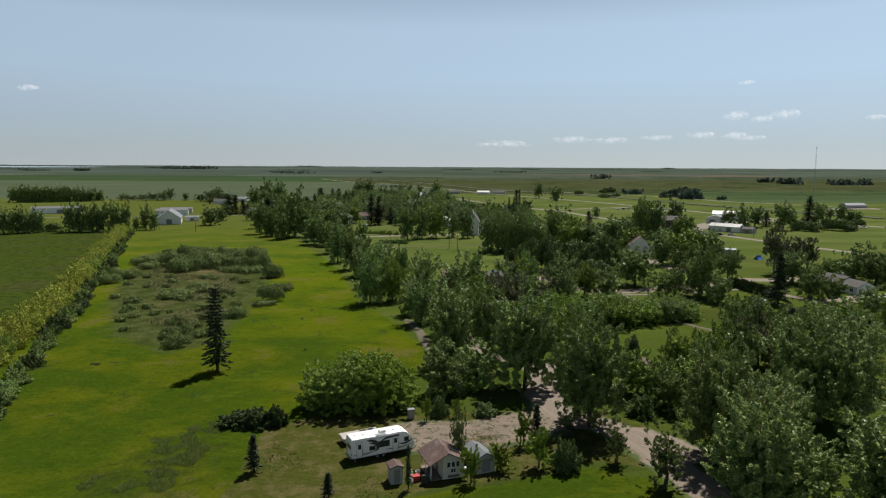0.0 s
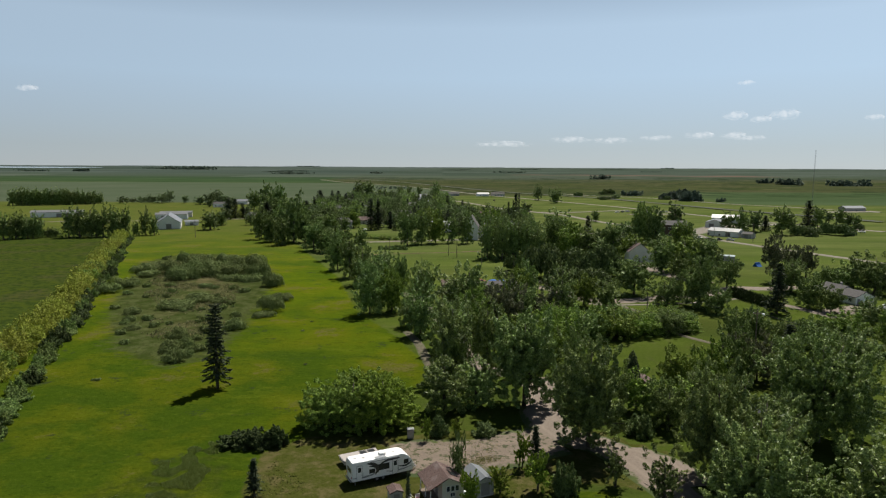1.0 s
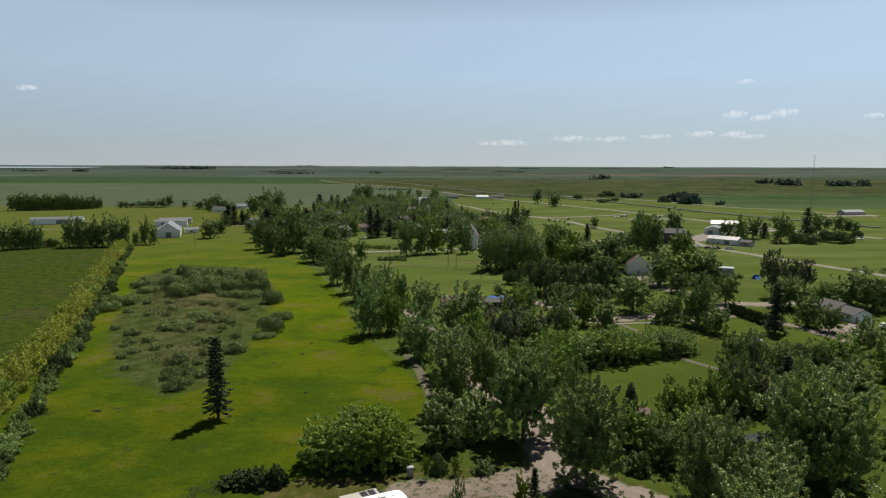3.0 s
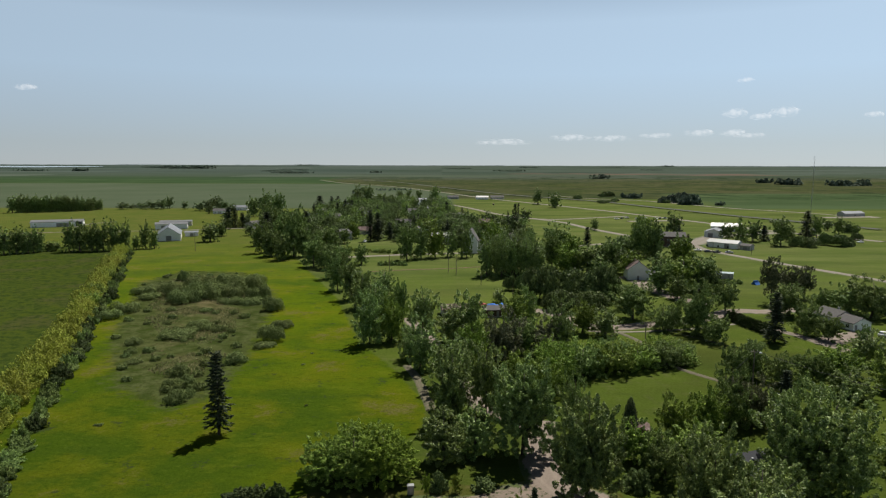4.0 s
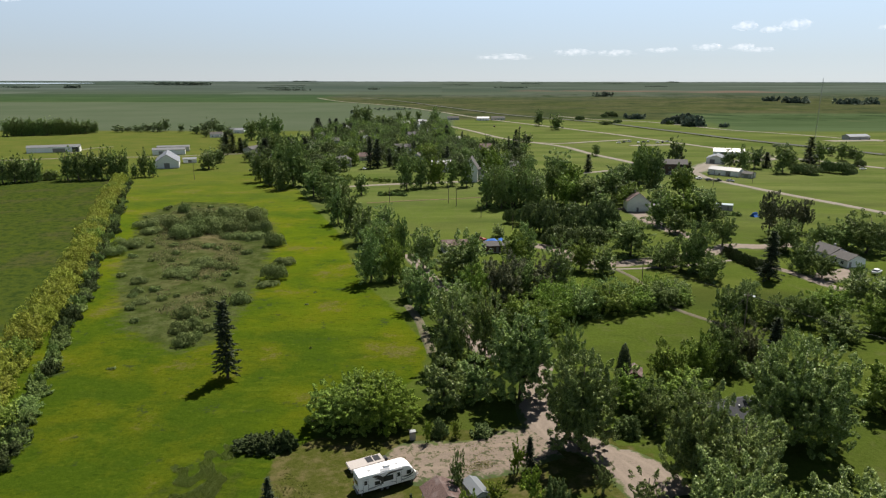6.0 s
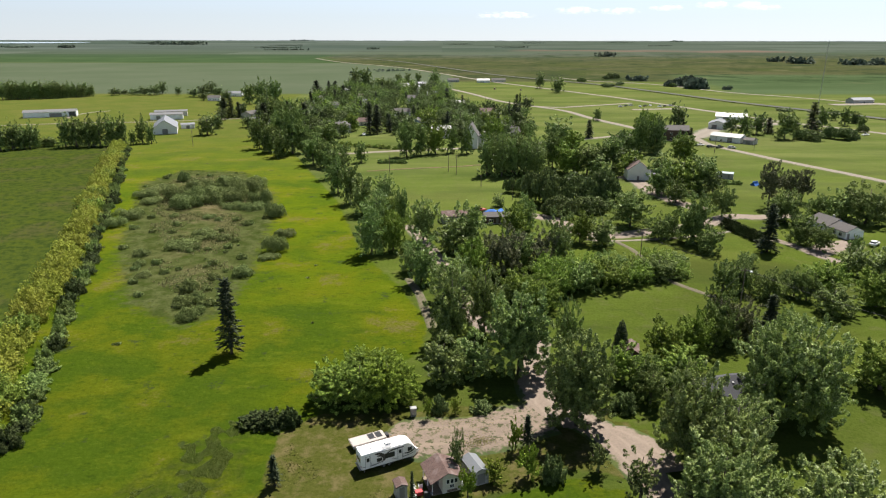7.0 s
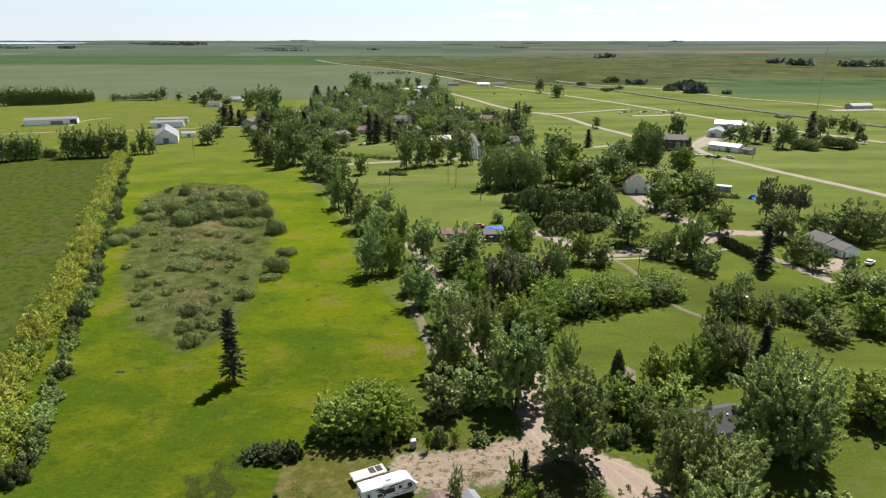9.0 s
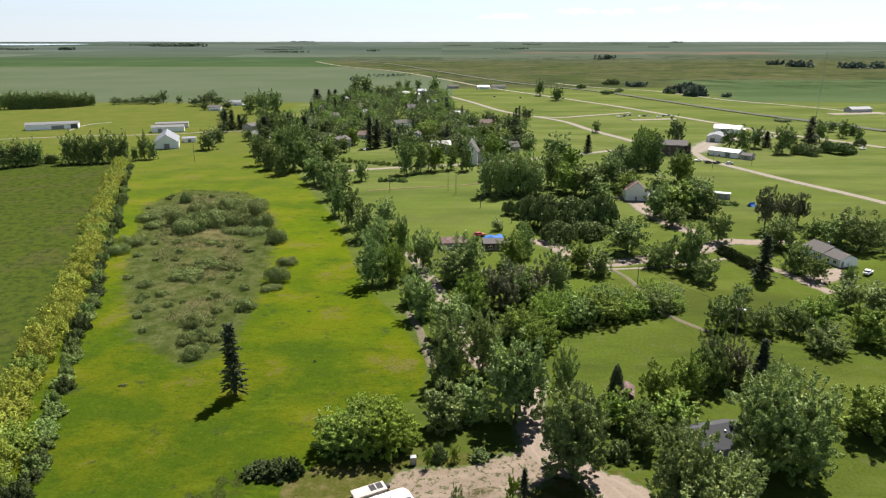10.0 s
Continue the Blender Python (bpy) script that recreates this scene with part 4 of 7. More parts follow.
def conifer(rng, h, w, leaf, n, size, bare=0.06, column=0.0):
    """A spruce: straight trunk, tiers of drooping branches of uneven reach. column: how far it keeps its width to a broken top."""
    root = new("spruce")
    bm, rows = bmesh.new(), []
    tube(bm, ((0, 0, -0.2), (0, 0, h * 0.5), (0, 0, h * 0.97)), (0.016 * h + 0.04, 0.009 * h + 0.02, 0.02), 7)
    tiers = 24
    for i in range(tiers):
        f = bare + (0.97 - bare) * i / (tiers - 1)
        cone = (1 - f) ** 0.8
        reach = (w / 2) * (cone * (1 - column) + column * (0.62 + 0.4 * (1 - f) ** 2)) * rng.uniform(0.7, 1.1) + 0.05 * w
        for k in range(7):
            a = 6.283 * (k + rng.random() * 0.7) / 7 + i
            rl = reach * rng.uniform(0.5, 1.15)
            s = Vector((0, 0, f * h))
            e = s + Vector((math.cos(a) * rl, math.sin(a) * rl, (-0.25 + (0.3 + 0.6 * column * f ** 4) * f) * rl))
            rows.append((s, e))
    per = max(4, n // len(rows))
    pts, dirs = [], []
    for s, e in rows:
        t = rng.random(per) ** 0.6
        b = np.array(e - s)
        side = np.array([-b[1], b[0], 0]) * 0.2
        q = np.array(s) + b * t[:, None] + side * rng.uniform(-1, 1, (per, 1)) * (1.1 - t[:, None])
        q[:, 2] -= rng.random(per) * 0.03 * w
        pts.append(q)
        dirs.append(np.repeat(b[None], per, 0) + rng.normal(size=(per, 3)) * 0.3 * np.linalg.norm(b))
    p, a = np.concatenate(pts), unit(np.concatenate(dirs))
    nn = unit(np.array([0, 0, 1.0]) + 0.6 * rng.normal(size=p.shape))
    b = unit(np.cross(nn, a))
    s = size * rng.uniform(0.6, 1.3, (len(p), 1))
    quads = np.stack([p - a * s * 0.5 - b * s * 0.26, p + a * s * 0.8, p - a * s * 0.5 + b * s * 0.26], 1)
    link("needles", quad_mesh("needles", quads, LEAF[leaf]), root)
    part("trunk", bm, BARK, root, "brown bark", True)
    return root


def column_cedar(rng, h, w, leaf, n, size):
    """A clipped-looking columnar cedar: close foliage on a tapering column with a blunt point."""
    root = new("cedar")
    z = np.linspace(0.02, 0.95, 22)
    r = w / 2 * np.clip(1 - z ** 2.4, 0.02, 1) ** 0.75
    blobs = np.stack([rng.normal(size=22) * 0.05 * w, rng.normal(size=22) * 0.05 * w, z * h - 0.3 * r, r], 1)
    link("foliage", quad_mesh("foliage", mounds(rng, blobs, n, size, 0.5), LEAF[leaf]), root)
    bm = bmesh.new()
    tube(bm, ((0, 0, -0.2), (0, 0, h * 0.5), (0, 0, h * 0.9)), (0.14, 0.1, 0.03), 7)
    part("trunk", bm, BARK, root, "brown bark", True)
    return root


TEMPLATES = {}


def plant(kind, x, y, h, w, label, category, group, name, variants=3, **how):
    """Sets one plant; those of a kind and variant share their meshes."""
    rng = np.random.default_rng(int(abs(x * 31 + y * 17)) + 5)
    key = (kind, int(rng.integers(variants)))
    turn = float(rng.random() * 360)
    if key not in TEMPLATES:
        maker, h0, w0, leaf, n, size, extra = KINDS[kind]
        seed = np.random.default_rng(sum(map(ord, kind)) * 7 + key[1])
        TEMPLATES[key] = (maker(seed, h0, w0, leaf, n, size, **extra), h0, w0)
        ob = TEMPLATES[key][0]
        first = True
    else:
        first = False
    ob, h0, w0 = TEMPLATES[key]
    size = Matrix.Diagonal((w / w0, w / w0, h / h0, 1))
    m = pose(x, y, float(rise(y)) - 0.04, 0, 0, turn)
    if first:
        ob.matrix_basis = m @ size
    else:
        s = ob.scale
        ob = copy_thing(ob, m @ Matrix.Diagonal((w / w0 / s[0], w / w0 / s[1], h / h0 / s[2], 1)))
    ob.name = name
    return tagged(ob, label, category, group)


KINDS = {
    "poplar_near": (broadleaf, 14, 10, "poplar", 38000, 0.23, dict(low=0.1, clumps=330, limbs=6, fine=0.5, lobes=17, rise_up=0.6, stout=1.1, uneven=0.38, skirt=0.5)),
    "poplar_broad": (broadleaf, 18, 17, "poplar", 60000, 0.25, dict(low=0.08, clumps=520, limbs=8, fine=0.4, lobes=17, rise_up=0.6, stout=1.1, uneven=0.3, skirt=0.7)),
    "poplar_sunny": (broadleaf, 14, 10, "sunny", 34000, 0.23, dict(low=0.08, clumps=300, limbs=6, fine=0.52, lobes=17, rise_up=0.6, stout=1.1, uneven=0.38, skirt=0.5)),
    "poplar_mid": (broadleaf, 13, 9, "poplar", 10500, 0.28, dict(low=0.0, clumps=130, limbs=3, fine=0.7, stout=1.15, lobes=15, rise_up=0.45, uneven=0.45)),
    "maple_mid": (broadleaf, 11, 9, "maple", 10000, 0.28, dict(low=0.0, clumps=120, limbs=2, fine=0.68, stout=1.2, lobes=16, rise_up=0.35, uneven=0.45)),
    "ash_mid": (broadleaf, 11, 10, "ash", 10000, 0.28, dict(low=0.0, clumps=120, limbs=2, fine=0.68, stout=1.2, lobes=16, rise_up=0.35, uneven=0.45)),
    "dull_tree": (broadleaf, 11, 10, "grey", 12000, 0.26, dict(low=0.0, clumps=120, limbs=3, fine=0.68, stout=1.1, lobes=16, rise_up=0.4, uneven=0.45)),
    "poplar_far": (broadleaf, 14, 10, "ash", 2300, 0.55, dict(low=0.0, clumps=75, fine=0.7, lobes=12, stout=1.5, rise_up=0.25, skirt=0.6, uneven=0.4)),
    "ash_far": (broadleaf, 14, 10, "elm", 2300, 0.55, dict(low=0.0, clumps=75, fine=0.7, lobes=12, stout=1.5, rise_up=0.25, skirt=0.6, uneven=0.4)),
    "maple_far": (broadleaf, 12, 10, "maple", 3000, 0.56, dict(low=0.0, clumps=75, fine=0.7, lobes=12, stout=1.5, rise_up=0.25, skirt=0.6, uneven=0.4)),
    "belt_tree": (broadleaf, 14, 6.5, "ash", 2200, 0.46, dict(low=0.0, clumps=90, fine=0.85, lobes=12, stout=1.2, rise_up=1.1, skirt=0.9, uneven=0.35)),
    "grove_poplar": (broadleaf, 19, 8, "poplar", 5200, 0.4, dict(low=0.03, clumps=130, fine=0.7, lobes=12, stout=1.2, rise_up=1.0, skirt=0.8, uneven=0.3)),
    "sapling": (broadleaf, 5, 4, "lime", 4200, 0.17, dict(low=0.08, clumps=60, limbs=3, fine=0.75, rise_up=0.4, skirt=0.6)),
    "sapling_grey": (broadleaf, 7, 4, "willow", 3000, 0.17, dict(low=0.1, clumps=60, limbs=3, fine=0.75, rise_up=0.6, skirt=0.4)),
    "gold_near": (broadleaf, 9, 9, "lime", 20000, 0.21, dict(low=0.0, clumps=280, limbs=2, fine=0.42, lobes=17, rise_up=0.25, stout=1.4, uneven=0.4, skirt=1.0)),
    "green_near": (broadleaf, 9, 9, "maple", 20000, 0.21, dict(low=0.0, clumps=280, limbs=2, fine=0.42, lobes=17, rise_up=0.25, stout=1.4, uneven=0.4, skirt=1.0)),
    "gold_hedge": (shrub, 5, 9, "gold", 3600, 0.3, dict(clumps=60, fine=0.9, rise_up=0.7)),
    "green_hedge": (shrub, 5, 9, "maple", 3600, 0.3, dict(clumps=60, fine=0.9, rise_up=0.7)),
    "dusk_hedge": (shrub, 3.4, 6, "ash", 2000, 0.3, dict(clumps=40)),
    "grey_hedge": (shrub, 3.4, 6, "dusk", 2000, 0.3, dict(clumps=40)),
    "maple_bush": (broadleaf, 8, 10, "maple", 9000, 0.28, dict(low=0.0, clumps=210, fine=0.5, stout=1.35, lobes=14, limbs=2, rise_up=0.4, skirt=1.0, uneven=0.25)),
    "ash_bush": (broadleaf, 8, 10, "ash", 9000, 0.28, dict(low=0.0, clumps=210, fine=0.5, stout=1.35, lobes=14, limbs=2, rise_up=0.4, skirt=1.0, uneven=0.25)),
    "ash_shrub": (shrub, 9, 11, "elm", 5200, 0.41, dict(rounded=True, wild=0.8)),
    "marsh_shrub": (shrub, 6, 10, "willow", 8500, 0.2, dict(rounded=True, wild=0.38)),
    "marsh_low": (shrub, 3, 7, "willow", 4400, 0.19, dict(rounded=True, wild=0.38)),
    "marsh_tuft": (shrub, 0.9, 2, "willow", 420, 0.16, dict(rounded=True, wild=0.5)),
    "dark_shrub": (shrub, 3, 4.5, "dusk", 4600, 0.23, dict(clumps=70, fine=0.6, rise_up=0.3, wild=0.9)),
    "spruce_lone": (conifer, 16, 6, "spruce", 4200, 0.55, dict(bare=0.12, column=0.45)),
    "spruce_near": (conifer, 15, 6, "spruce", 6000, 0.55, dict(bare=0.08)),
    "spruce_small": (conifer, 5, 2.0, "spruce", 1900, 0.24, dict(bare=0.16)),
    "spruce_far": (conifer, 16, 5, "spruce", 1800, 0.8, dict()),
    "pine": (broadleaf, 16, 9, "pine", 6000, 0.38, dict(low=0.2, clumps=70)),
    "cedar": (column_cedar, 8, 3.2, "spruce", 9000, 0.18, dict()),
    "under_shrub": (shrub, 3, 4.5, "elm", 4800, 0.21, dict(clumps=60, fine=0.9, rise_up=0.5)),
}


def grow(rows, kinds, label, category, group, name, variants=3):
    for i, (x, y, h, w) in enumerate(rows):
        plant(kinds[i % len(kinds)], x, y, h, w, label, category, group, name, variants)


grow([(x, y, h, w * 1.04) for x, y, h, w in POPLARS_NEAR[:3]], ["poplar_near", "poplar_near", "poplar_broad"], "tall leafy poplar with silvery-green leaves", "tree", "poplars by the gravel lane", "poplar")
grow([(x, y, h, w * 1.04) for x, y, h, w in POPLARS_NEAR[3:]], ["poplar_sunny"], "leafy light green poplar by the gravel lane", "tree", "poplars by the gravel lane", "poplar")
grow([(x, y, h, w * 1.04) for x, y, h, w in TREES_LANE], ["poplar_mid", "poplar_mid", "poplar_mid", "maple_mid"], "leafy green poplar standing beside the lane", "tree", "trees along the lane", "poplar")
grow([(x, y, h * 1.05, w * 1.05) for x, y, h, w in TREES_EDGE], ["poplar_far"], "leafy tree at the edge of the meadow", "tree", "trees edging the meadow", "tree")
grow([(x, y, h * 1.02, w * 1.05) for x, y, h, w in TREES_DARK[2:]], ["ash_mid"], "dark green leafy yard tree on grass", "tree", "yard trees", "ash_tree")
grow(TREES_DARK[:2] + [(63.2, 127, 10.1, 7.8), (59.8, 128.5, 9.4, 7)], ["dull_tree"], "dull brownish-green tree with thin leaves", "tree", "dull trees of the yards", "tree")
grow(LAWN_ASH, ["ash_mid"], "bushy dark green tree beside the lawns", "tree", "trees round the lawns", "ash_tree")
grow(LAWN_MAPLE, ["maple_mid"], "bushy yellow-green tree beside the lawns", "tree", "trees round the lawns", "maple_tree")
grow(LAWN_POPLAR, ["poplar_mid"], "silvery-green poplar beside the lawns", "tree", "trees round the lawns", "poplar")
grow([(x, y, h, w * 1.08) for x, y, h, w in TREES_CENTRE], ["poplar_far", "poplar_far", "maple_far"], "tall leafy tree by the village street", "tree", "trees by the village street", "tree")
grow([(x, y, h * 1.08, w * 1.1) for x, y, h, w in TREES_YARDS], ["ash_far", "poplar_far"], "leafy tree in a farm yard", "tree", "trees of the farm yards", "tree")
grow([(x, y, h, w * 1.25) for x, y, h, w in SHRUBS_CENTRE[:9]] + [(x + 2, y + 7, h * 0.95, w * 1.15) for x, y, h, w in SHRUBS_CENTRE[1:7]], ["maple_bush", "maple_bush", "ash_bush"], "yellow-green bush in a shrub belt", "shrub", "shrub belt between the lawns", "bush", 4)
grow(SHRUBS_CENTRE[9:], ["ash_shrub"], "dark green rounded bush on a lawn", "shrub", "bushes by the playing field", "bush")
grow(SHRUBS_GOLD, ["green_near", "green_near", "gold_near", "gold_near"], "large yellow-green leafy bush by the gravel lot", "shrub", "bushes by the gravel lot", "bush", 4)
grow(SPRUCES[:1], ["spruce_lone"], "lone tall dark spruce standing in the meadow", "spruce", "", "spruce")
grow([(x, y, h, w * 1.1) for x, y, h, w in SPRUCES[1:5]], ["spruce_small"], "small dark young spruce on mown grass", "spruce", "young spruces", "spruce")
grow(SPRUCES[5:7], ["spruce_near"], "tall dark spruce beside a lawn", "spruce", "yard spruces", "spruce")
grow([(x, y, h, w * 1.8) for x, y, h, w in SPRUCES[7:]], ["spruce_far"], "dark pointed spruce among the houses", "spruce", "spruces of the town", "spruce")
grow(PINES, ["pine"], "brownish-green pine with bare lower trunk", "pine", "pines by the road", "pine")
grow(SAPLINGS_GREY, ["sapling_grey"], "thin young grey-green tree on mown grass", "tree", "young trees by the hut", "sapling")
grow([(x, y, h, w * 1.15) for x, y, h, w in SAPLINGS], ["sapling"], "young bright green tree on mown grass", "tree", "young trees by the hut", "sapling")
grow([(x, y, h * 0.85, w * 1.25) for x, y, h, w in SHRUBS_LANE], ["under_shrub"], "dark bush in the shade beside the lane", "shrub", "dark bushes by the lane", "bush")
grow([(x, y, h * 0.8, w * 1.3) for x, y, h, w in SHRUBS_DARK], ["dark_shrub"], "dark rounded bush at the edge of the lawn", "shrub", "dark bushes by the lawn", "bush")
grow([(x, y, h * 0.85, w * 1.15) for x, y, h, w in SHRUBS_MARSH], ["marsh_shrub"], "grey-green willow thicket in the marsh", "shrub", "willows of the marsh", "willow_bush", 4)
grow([(x, y, h * (0.72 if y > 160 else 0.65), w * (1.0 if y > 160 else 0.8)) for x, y, h, w in SHRUBS_MARSH_LOW], ["marsh_low"], "low grey-green willow bush in the marsh", "shrub", "willows of the marsh", "willow_bush", 4)
grow([(x + k * 4.6, y + k * 3, h * (1.1 - 0.12 * k), w * 0.95) for k in (0, 1) for x, y, h, w in BELTS], ["belt_tree"], "tree of a distant shelter belt", "tree", "far shelter belt", "tree")
grow([(x, y, h * 1.08, w * 1.1) for x, y, h, w in BELTS_MID + BELTS_MID_MORE], ["belt_tree"], "leafy tree of a shelter belt beyond the meadow", "tree", "shelter belt beyond the meadow", "tree")
grow(TREES_MORE, ["ash_far", "maple_far", "poplar_far"], "dense leafy tree between the village houses", "tree", "trees between the houses", "tree")
grow([(x, y, h, w * 1.3) for x, y, h, w in BELTS_FAR], ["ash_far"], "tree of a farm shelter belt", "tree", "farm shelter belt", "tree")
grow([(x, y, h, w * 1.1) for x, y, h, w in TOWN_POPLARS], ["poplar_far"], "tall grey-green poplar at the edge of the town", "tree", "poplars of the town", "poplar")
grow([(x, y, h, w * 1.5) for x, y, h, w in TOWN_SPRUCES], ["spruce_far"], "tall dark spruce in the town", "spruce", "spruces of the town", "spruce")
plant("cedar", *CEDAR, "narrow dark green columnar cedar", "cedar", "", "cedar", 1)

rng = np.random.default_rng(31)
for i in range(150):
    x, y = rng.uniform(-128, -50), rng.uniform(135, 312)
    if inside(np.array([x]), np.array([y]), MARSH)[0] > 1:
        k = rng.uniform(0.5, 1.7)
        plant("marsh_tuft", x, y, 0.9 * k, 2.2 * k, "small grey-green clump of sedge in the marsh", "shrub", "sedge clumps of the marsh", "sedge_clump", 4)

for i in range(20):
    x, y = rng.uniform(-95, -6), rng.uniform(72, 200)
    if inside(np.array([x]), np.array([y]), [(-66, 75), (-30, 75), (-26, 98), (-6, 124), (-14, 160), (-30, 190), (-48, 170), (-48, 128), (-78, 140), (-92, 180)])[0] > 1:
        plant("marsh_tuft", x, y, rng.uniform(0.25, 0.5), rng.uniform(0.7, 1.6), "small weed clump in the meadow grass", "weed", "weed clumps of the meadow", "weed_clump", 4)

# the two rows of the long hedge
rng = np.random.default_rng(4)
for p in spline(HEDGE_GOLD, 5.5):
    plant("gold_hedge" if rng.random() < 0.84 else "green_hedge", p.x + 2.1 + rng.normal() * 0.6, p.y + rng.normal(), rng.uniform(4.0, 6.4), rng.uniform(8.0, 11.0), "yellow-green flowering hedge bush between field and meadow", "shrub", "yellow hedge", "hedge_bush", 4)
for p in spline(HEDGE_DUSK, 3.3):
    plant("dusk_hedge" if rng.random() < 0.5 else "grey_hedge", p.x + (1.2 if p.y > 150 else -0.6) + rng.normal() * 0.7, p.y + rng.normal(), rng.uniform(1.6, 3.6), rng.uniform(3.0, 5.4), "grey-green bush along the foot of the hedge", "shrub", "grey hedge row", "hedge_bush", 4)


# ---- long grass ----
def tussocks(name, outline, n, tall, wide, mat, label, keep=0.0, seed=3, rim_width=14):
    """Blades and tufts standing in the grass, thicker in patches."""
    rng = np.random.default_rng(seed)
    xs, ys = [p[0] for p in outline], [p[1] for p in outline]
    x, y = rng.uniform(min(xs), max(xs), n), rng.uniform(min(ys), max(ys), n)
    ok = inside(x, y, outline) > 0
    x, y = x[ok], y[ok]
    dense = np.array([noise.noise((a * 0.09, b * 0.09, 7.0)) + 0.5 * noise.noise((a * 0.4, b * 0.4, 2.0)) for a, b in zip(x, y)])
    rim = smooth(inside(x, y, outline), 0, rim_width)
    ok = dense > keep + 1.2 * (1 - rim)
    x, y, dense = x[ok], y[ok], dense[ok]
    k = len(x)
    a = rng.random(k) * 6.283
    s, h = wide * rng.uniform(0.5, 1.4, k), tall * rng.uniform(0.5, 1.4, k) * (0.8 + dense)
    base = np.stack([x, y, np.full(k, -0.06)], 1)
    side = np.stack([np.cos(a), np.sin(a), np.zeros(k)], 1) * s[:, None] / 2
    top = base + np.stack([rng.normal(size=k) * 0.5 * h, rng.normal(size=k) * 0.5 * h, h], 1)
    quads = np.stack([base - side, base + side, top + side * 0.5, top - side * 0.5], 1)
    tagged(new(name, quad_mesh(name, quads, mat)), label, "grass", kind="stuff")


REED = leaf_material("reed_blade", (0.0464, 0.0588, 0.0186), (0.13, 0.115, 0.0619), 0.7, 0.9, 0.1)
COARSE = leaf_material("coarse_blade", (0.036, 0.062, 0.006), (0.130, 0.150, 0.052), 0.7, 0.8, 0.05)
WEED = leaf_material("lot_weed", (0.050, 0.060, 0.016), (0.140, 0.130, 0.045), 0.8, 0.8, 0.05)
DRY = leaf_material("dry_blade", (0.0557, 0.0681, 0.0124), (0.136, 0.118, 0.0495), 0.7, 0.9, 0.1)
tussocks("marsh_grass", MARSH, 60000, 0.3, 0.26, REED, "tan and grey-green marsh grass in tufts", -0.1, 5)
tussocks("coarse_grass", [(-48, 68), (-28.5, 70), (-27.5, 93), (-29, 98.5), (-36, 102.5), (-43.5, 96), (-50, 84)], 110000, 0.24, 0.05, COARSE, "coarse grey-green weeds by the lawn", -0.04, 8, 6)
tussocks("dry_grass", [(-27, 66), (-25, 79), (-27, 92), (-21, 97), (-12, 95), (-2, 76), (2, 66)], 9000, 0.09, 0.22, DRY, "short dry lawn grass", 0.1, 9, 3)

tussocks("lot_weeds", [(-11.9, 95.3), (-5.9, 97.0), (1.8, 98.0), (9.7, 100.5), (13.4, 98.2), (14.1, 92.3), (10.0, 87.8), (4.2, 87.0), (-1.8, 85.6), (-3.2, 88.5), (-7.5, 92.3)], 20000, 0.12, 0.16, WEED, "brownish weeds scattered over the gravel lot", 0.27, 12, 2)
tussocks("lot_weeds", [(-3.5, 87.7), (-1.0, 90.0), (4.4, 91.5), (10.0, 93.1), (11.1, 90.5), (6.0, 87.8), (1.6, 86.0), (-2.7, 85.2)], 20000, 0.12, 0.16, WEED, "band of brownish green weeds along the gravel lot", 0.0, 13, 1.5)

# ---- building materials ----
WHITE = plain("white_siding", (0.78, 0.78, 0.76), 0.55, 0, 0.06, 1.2)
CREAM = plain("cream_siding", (0.62, 0.57, 0.47), 0.6, 0, 0.08, 1.2)
GREYWALL = plain("grey_siding", (0.38, 0.37, 0.34), 0.65, 0, 0.1, 1.2)
BROWNWALL = plain("brown_boards", (0.10, 0.06, 0.045), 0.75, 0, 0.15, 1.2)
BLUEWALL = plain("blue_siding", (0.30, 0.40, 0.50), 0.6, 0, 0.08, 1.2)
ROOF_GREY = plain("grey_shingles", (0.0929, 0.0867, 0.0836), 0.95, 0, 0.2, 2.5, (0.0433, 0.0402, 0.0372), 0.02)
ROOF_DARK = plain("dark_shingles", (0.0433, 0.0458, 0.0526), 0.95, 0, 0.16, 2.5, (0.031, 0.031, 0.0341), 0.02)
ROOF_BROWN = plain("brown_shingles", (0.146, 0.0903, 0.0774), 0.95, 0, 0.4, 1.6, (0.223, 0.186, 0.173), 0.02)
ROOF_METAL = plain("galvanised_roof", (0.149, 0.161, 0.18), 0.65, 0.2, 0.06, 0.8, (0.217, 0.204, 0.186))
ROOF_WHITE = plain("white_metal_roof", (0.142, 0.144, 0.146), 0.45, 0, 0.06, 0.8)
ROOF_TEAL = plain("teal_metal_roof", (0.12, 0.2, 0.22), 0.6, 0, 0.08, 0.8)
SHEDROOF = plain("weathered_tin", (0.15, 0.165, 0.18), 0.7, 0.2, 0.1)
GLASS = plain("window_glass", (0.03, 0.035, 0.04), 0.08, 0, 0.02)
FRAME = plain("white_frame", (0.75, 0.75, 0.72), 0.5, 0, 0.05)
DOOR = plain("grey_door", (0.22, 0.21, 0.2), 0.6, 0, 0.1)
WOOD = plain("weathered_wood", (0.20, 0.155, 0.115), 0.85, 0, 0.2, 3.0, (0.08, 0.07, 0.06), 0.01)
STEEL = plain("grey_steel", (0.30, 0.31, 0.32), 0.45, 0.6, 0.1)
RUBBER = plain("black_rubber", (0.02, 0.02, 0.02), 0.8, 0, 0.1)
RVSHELL = plain("rv_white_shell", (0.80, 0.80, 0.79), 0.32, 0, 0.03, 0.8, (0.5, 0.48, 0.44))
RVROOF = plain("rv_white_membrane", (0.82, 0.81, 0.78), 0.6, 0, 0.05, 0.8, (0.5, 0.47, 0.42))
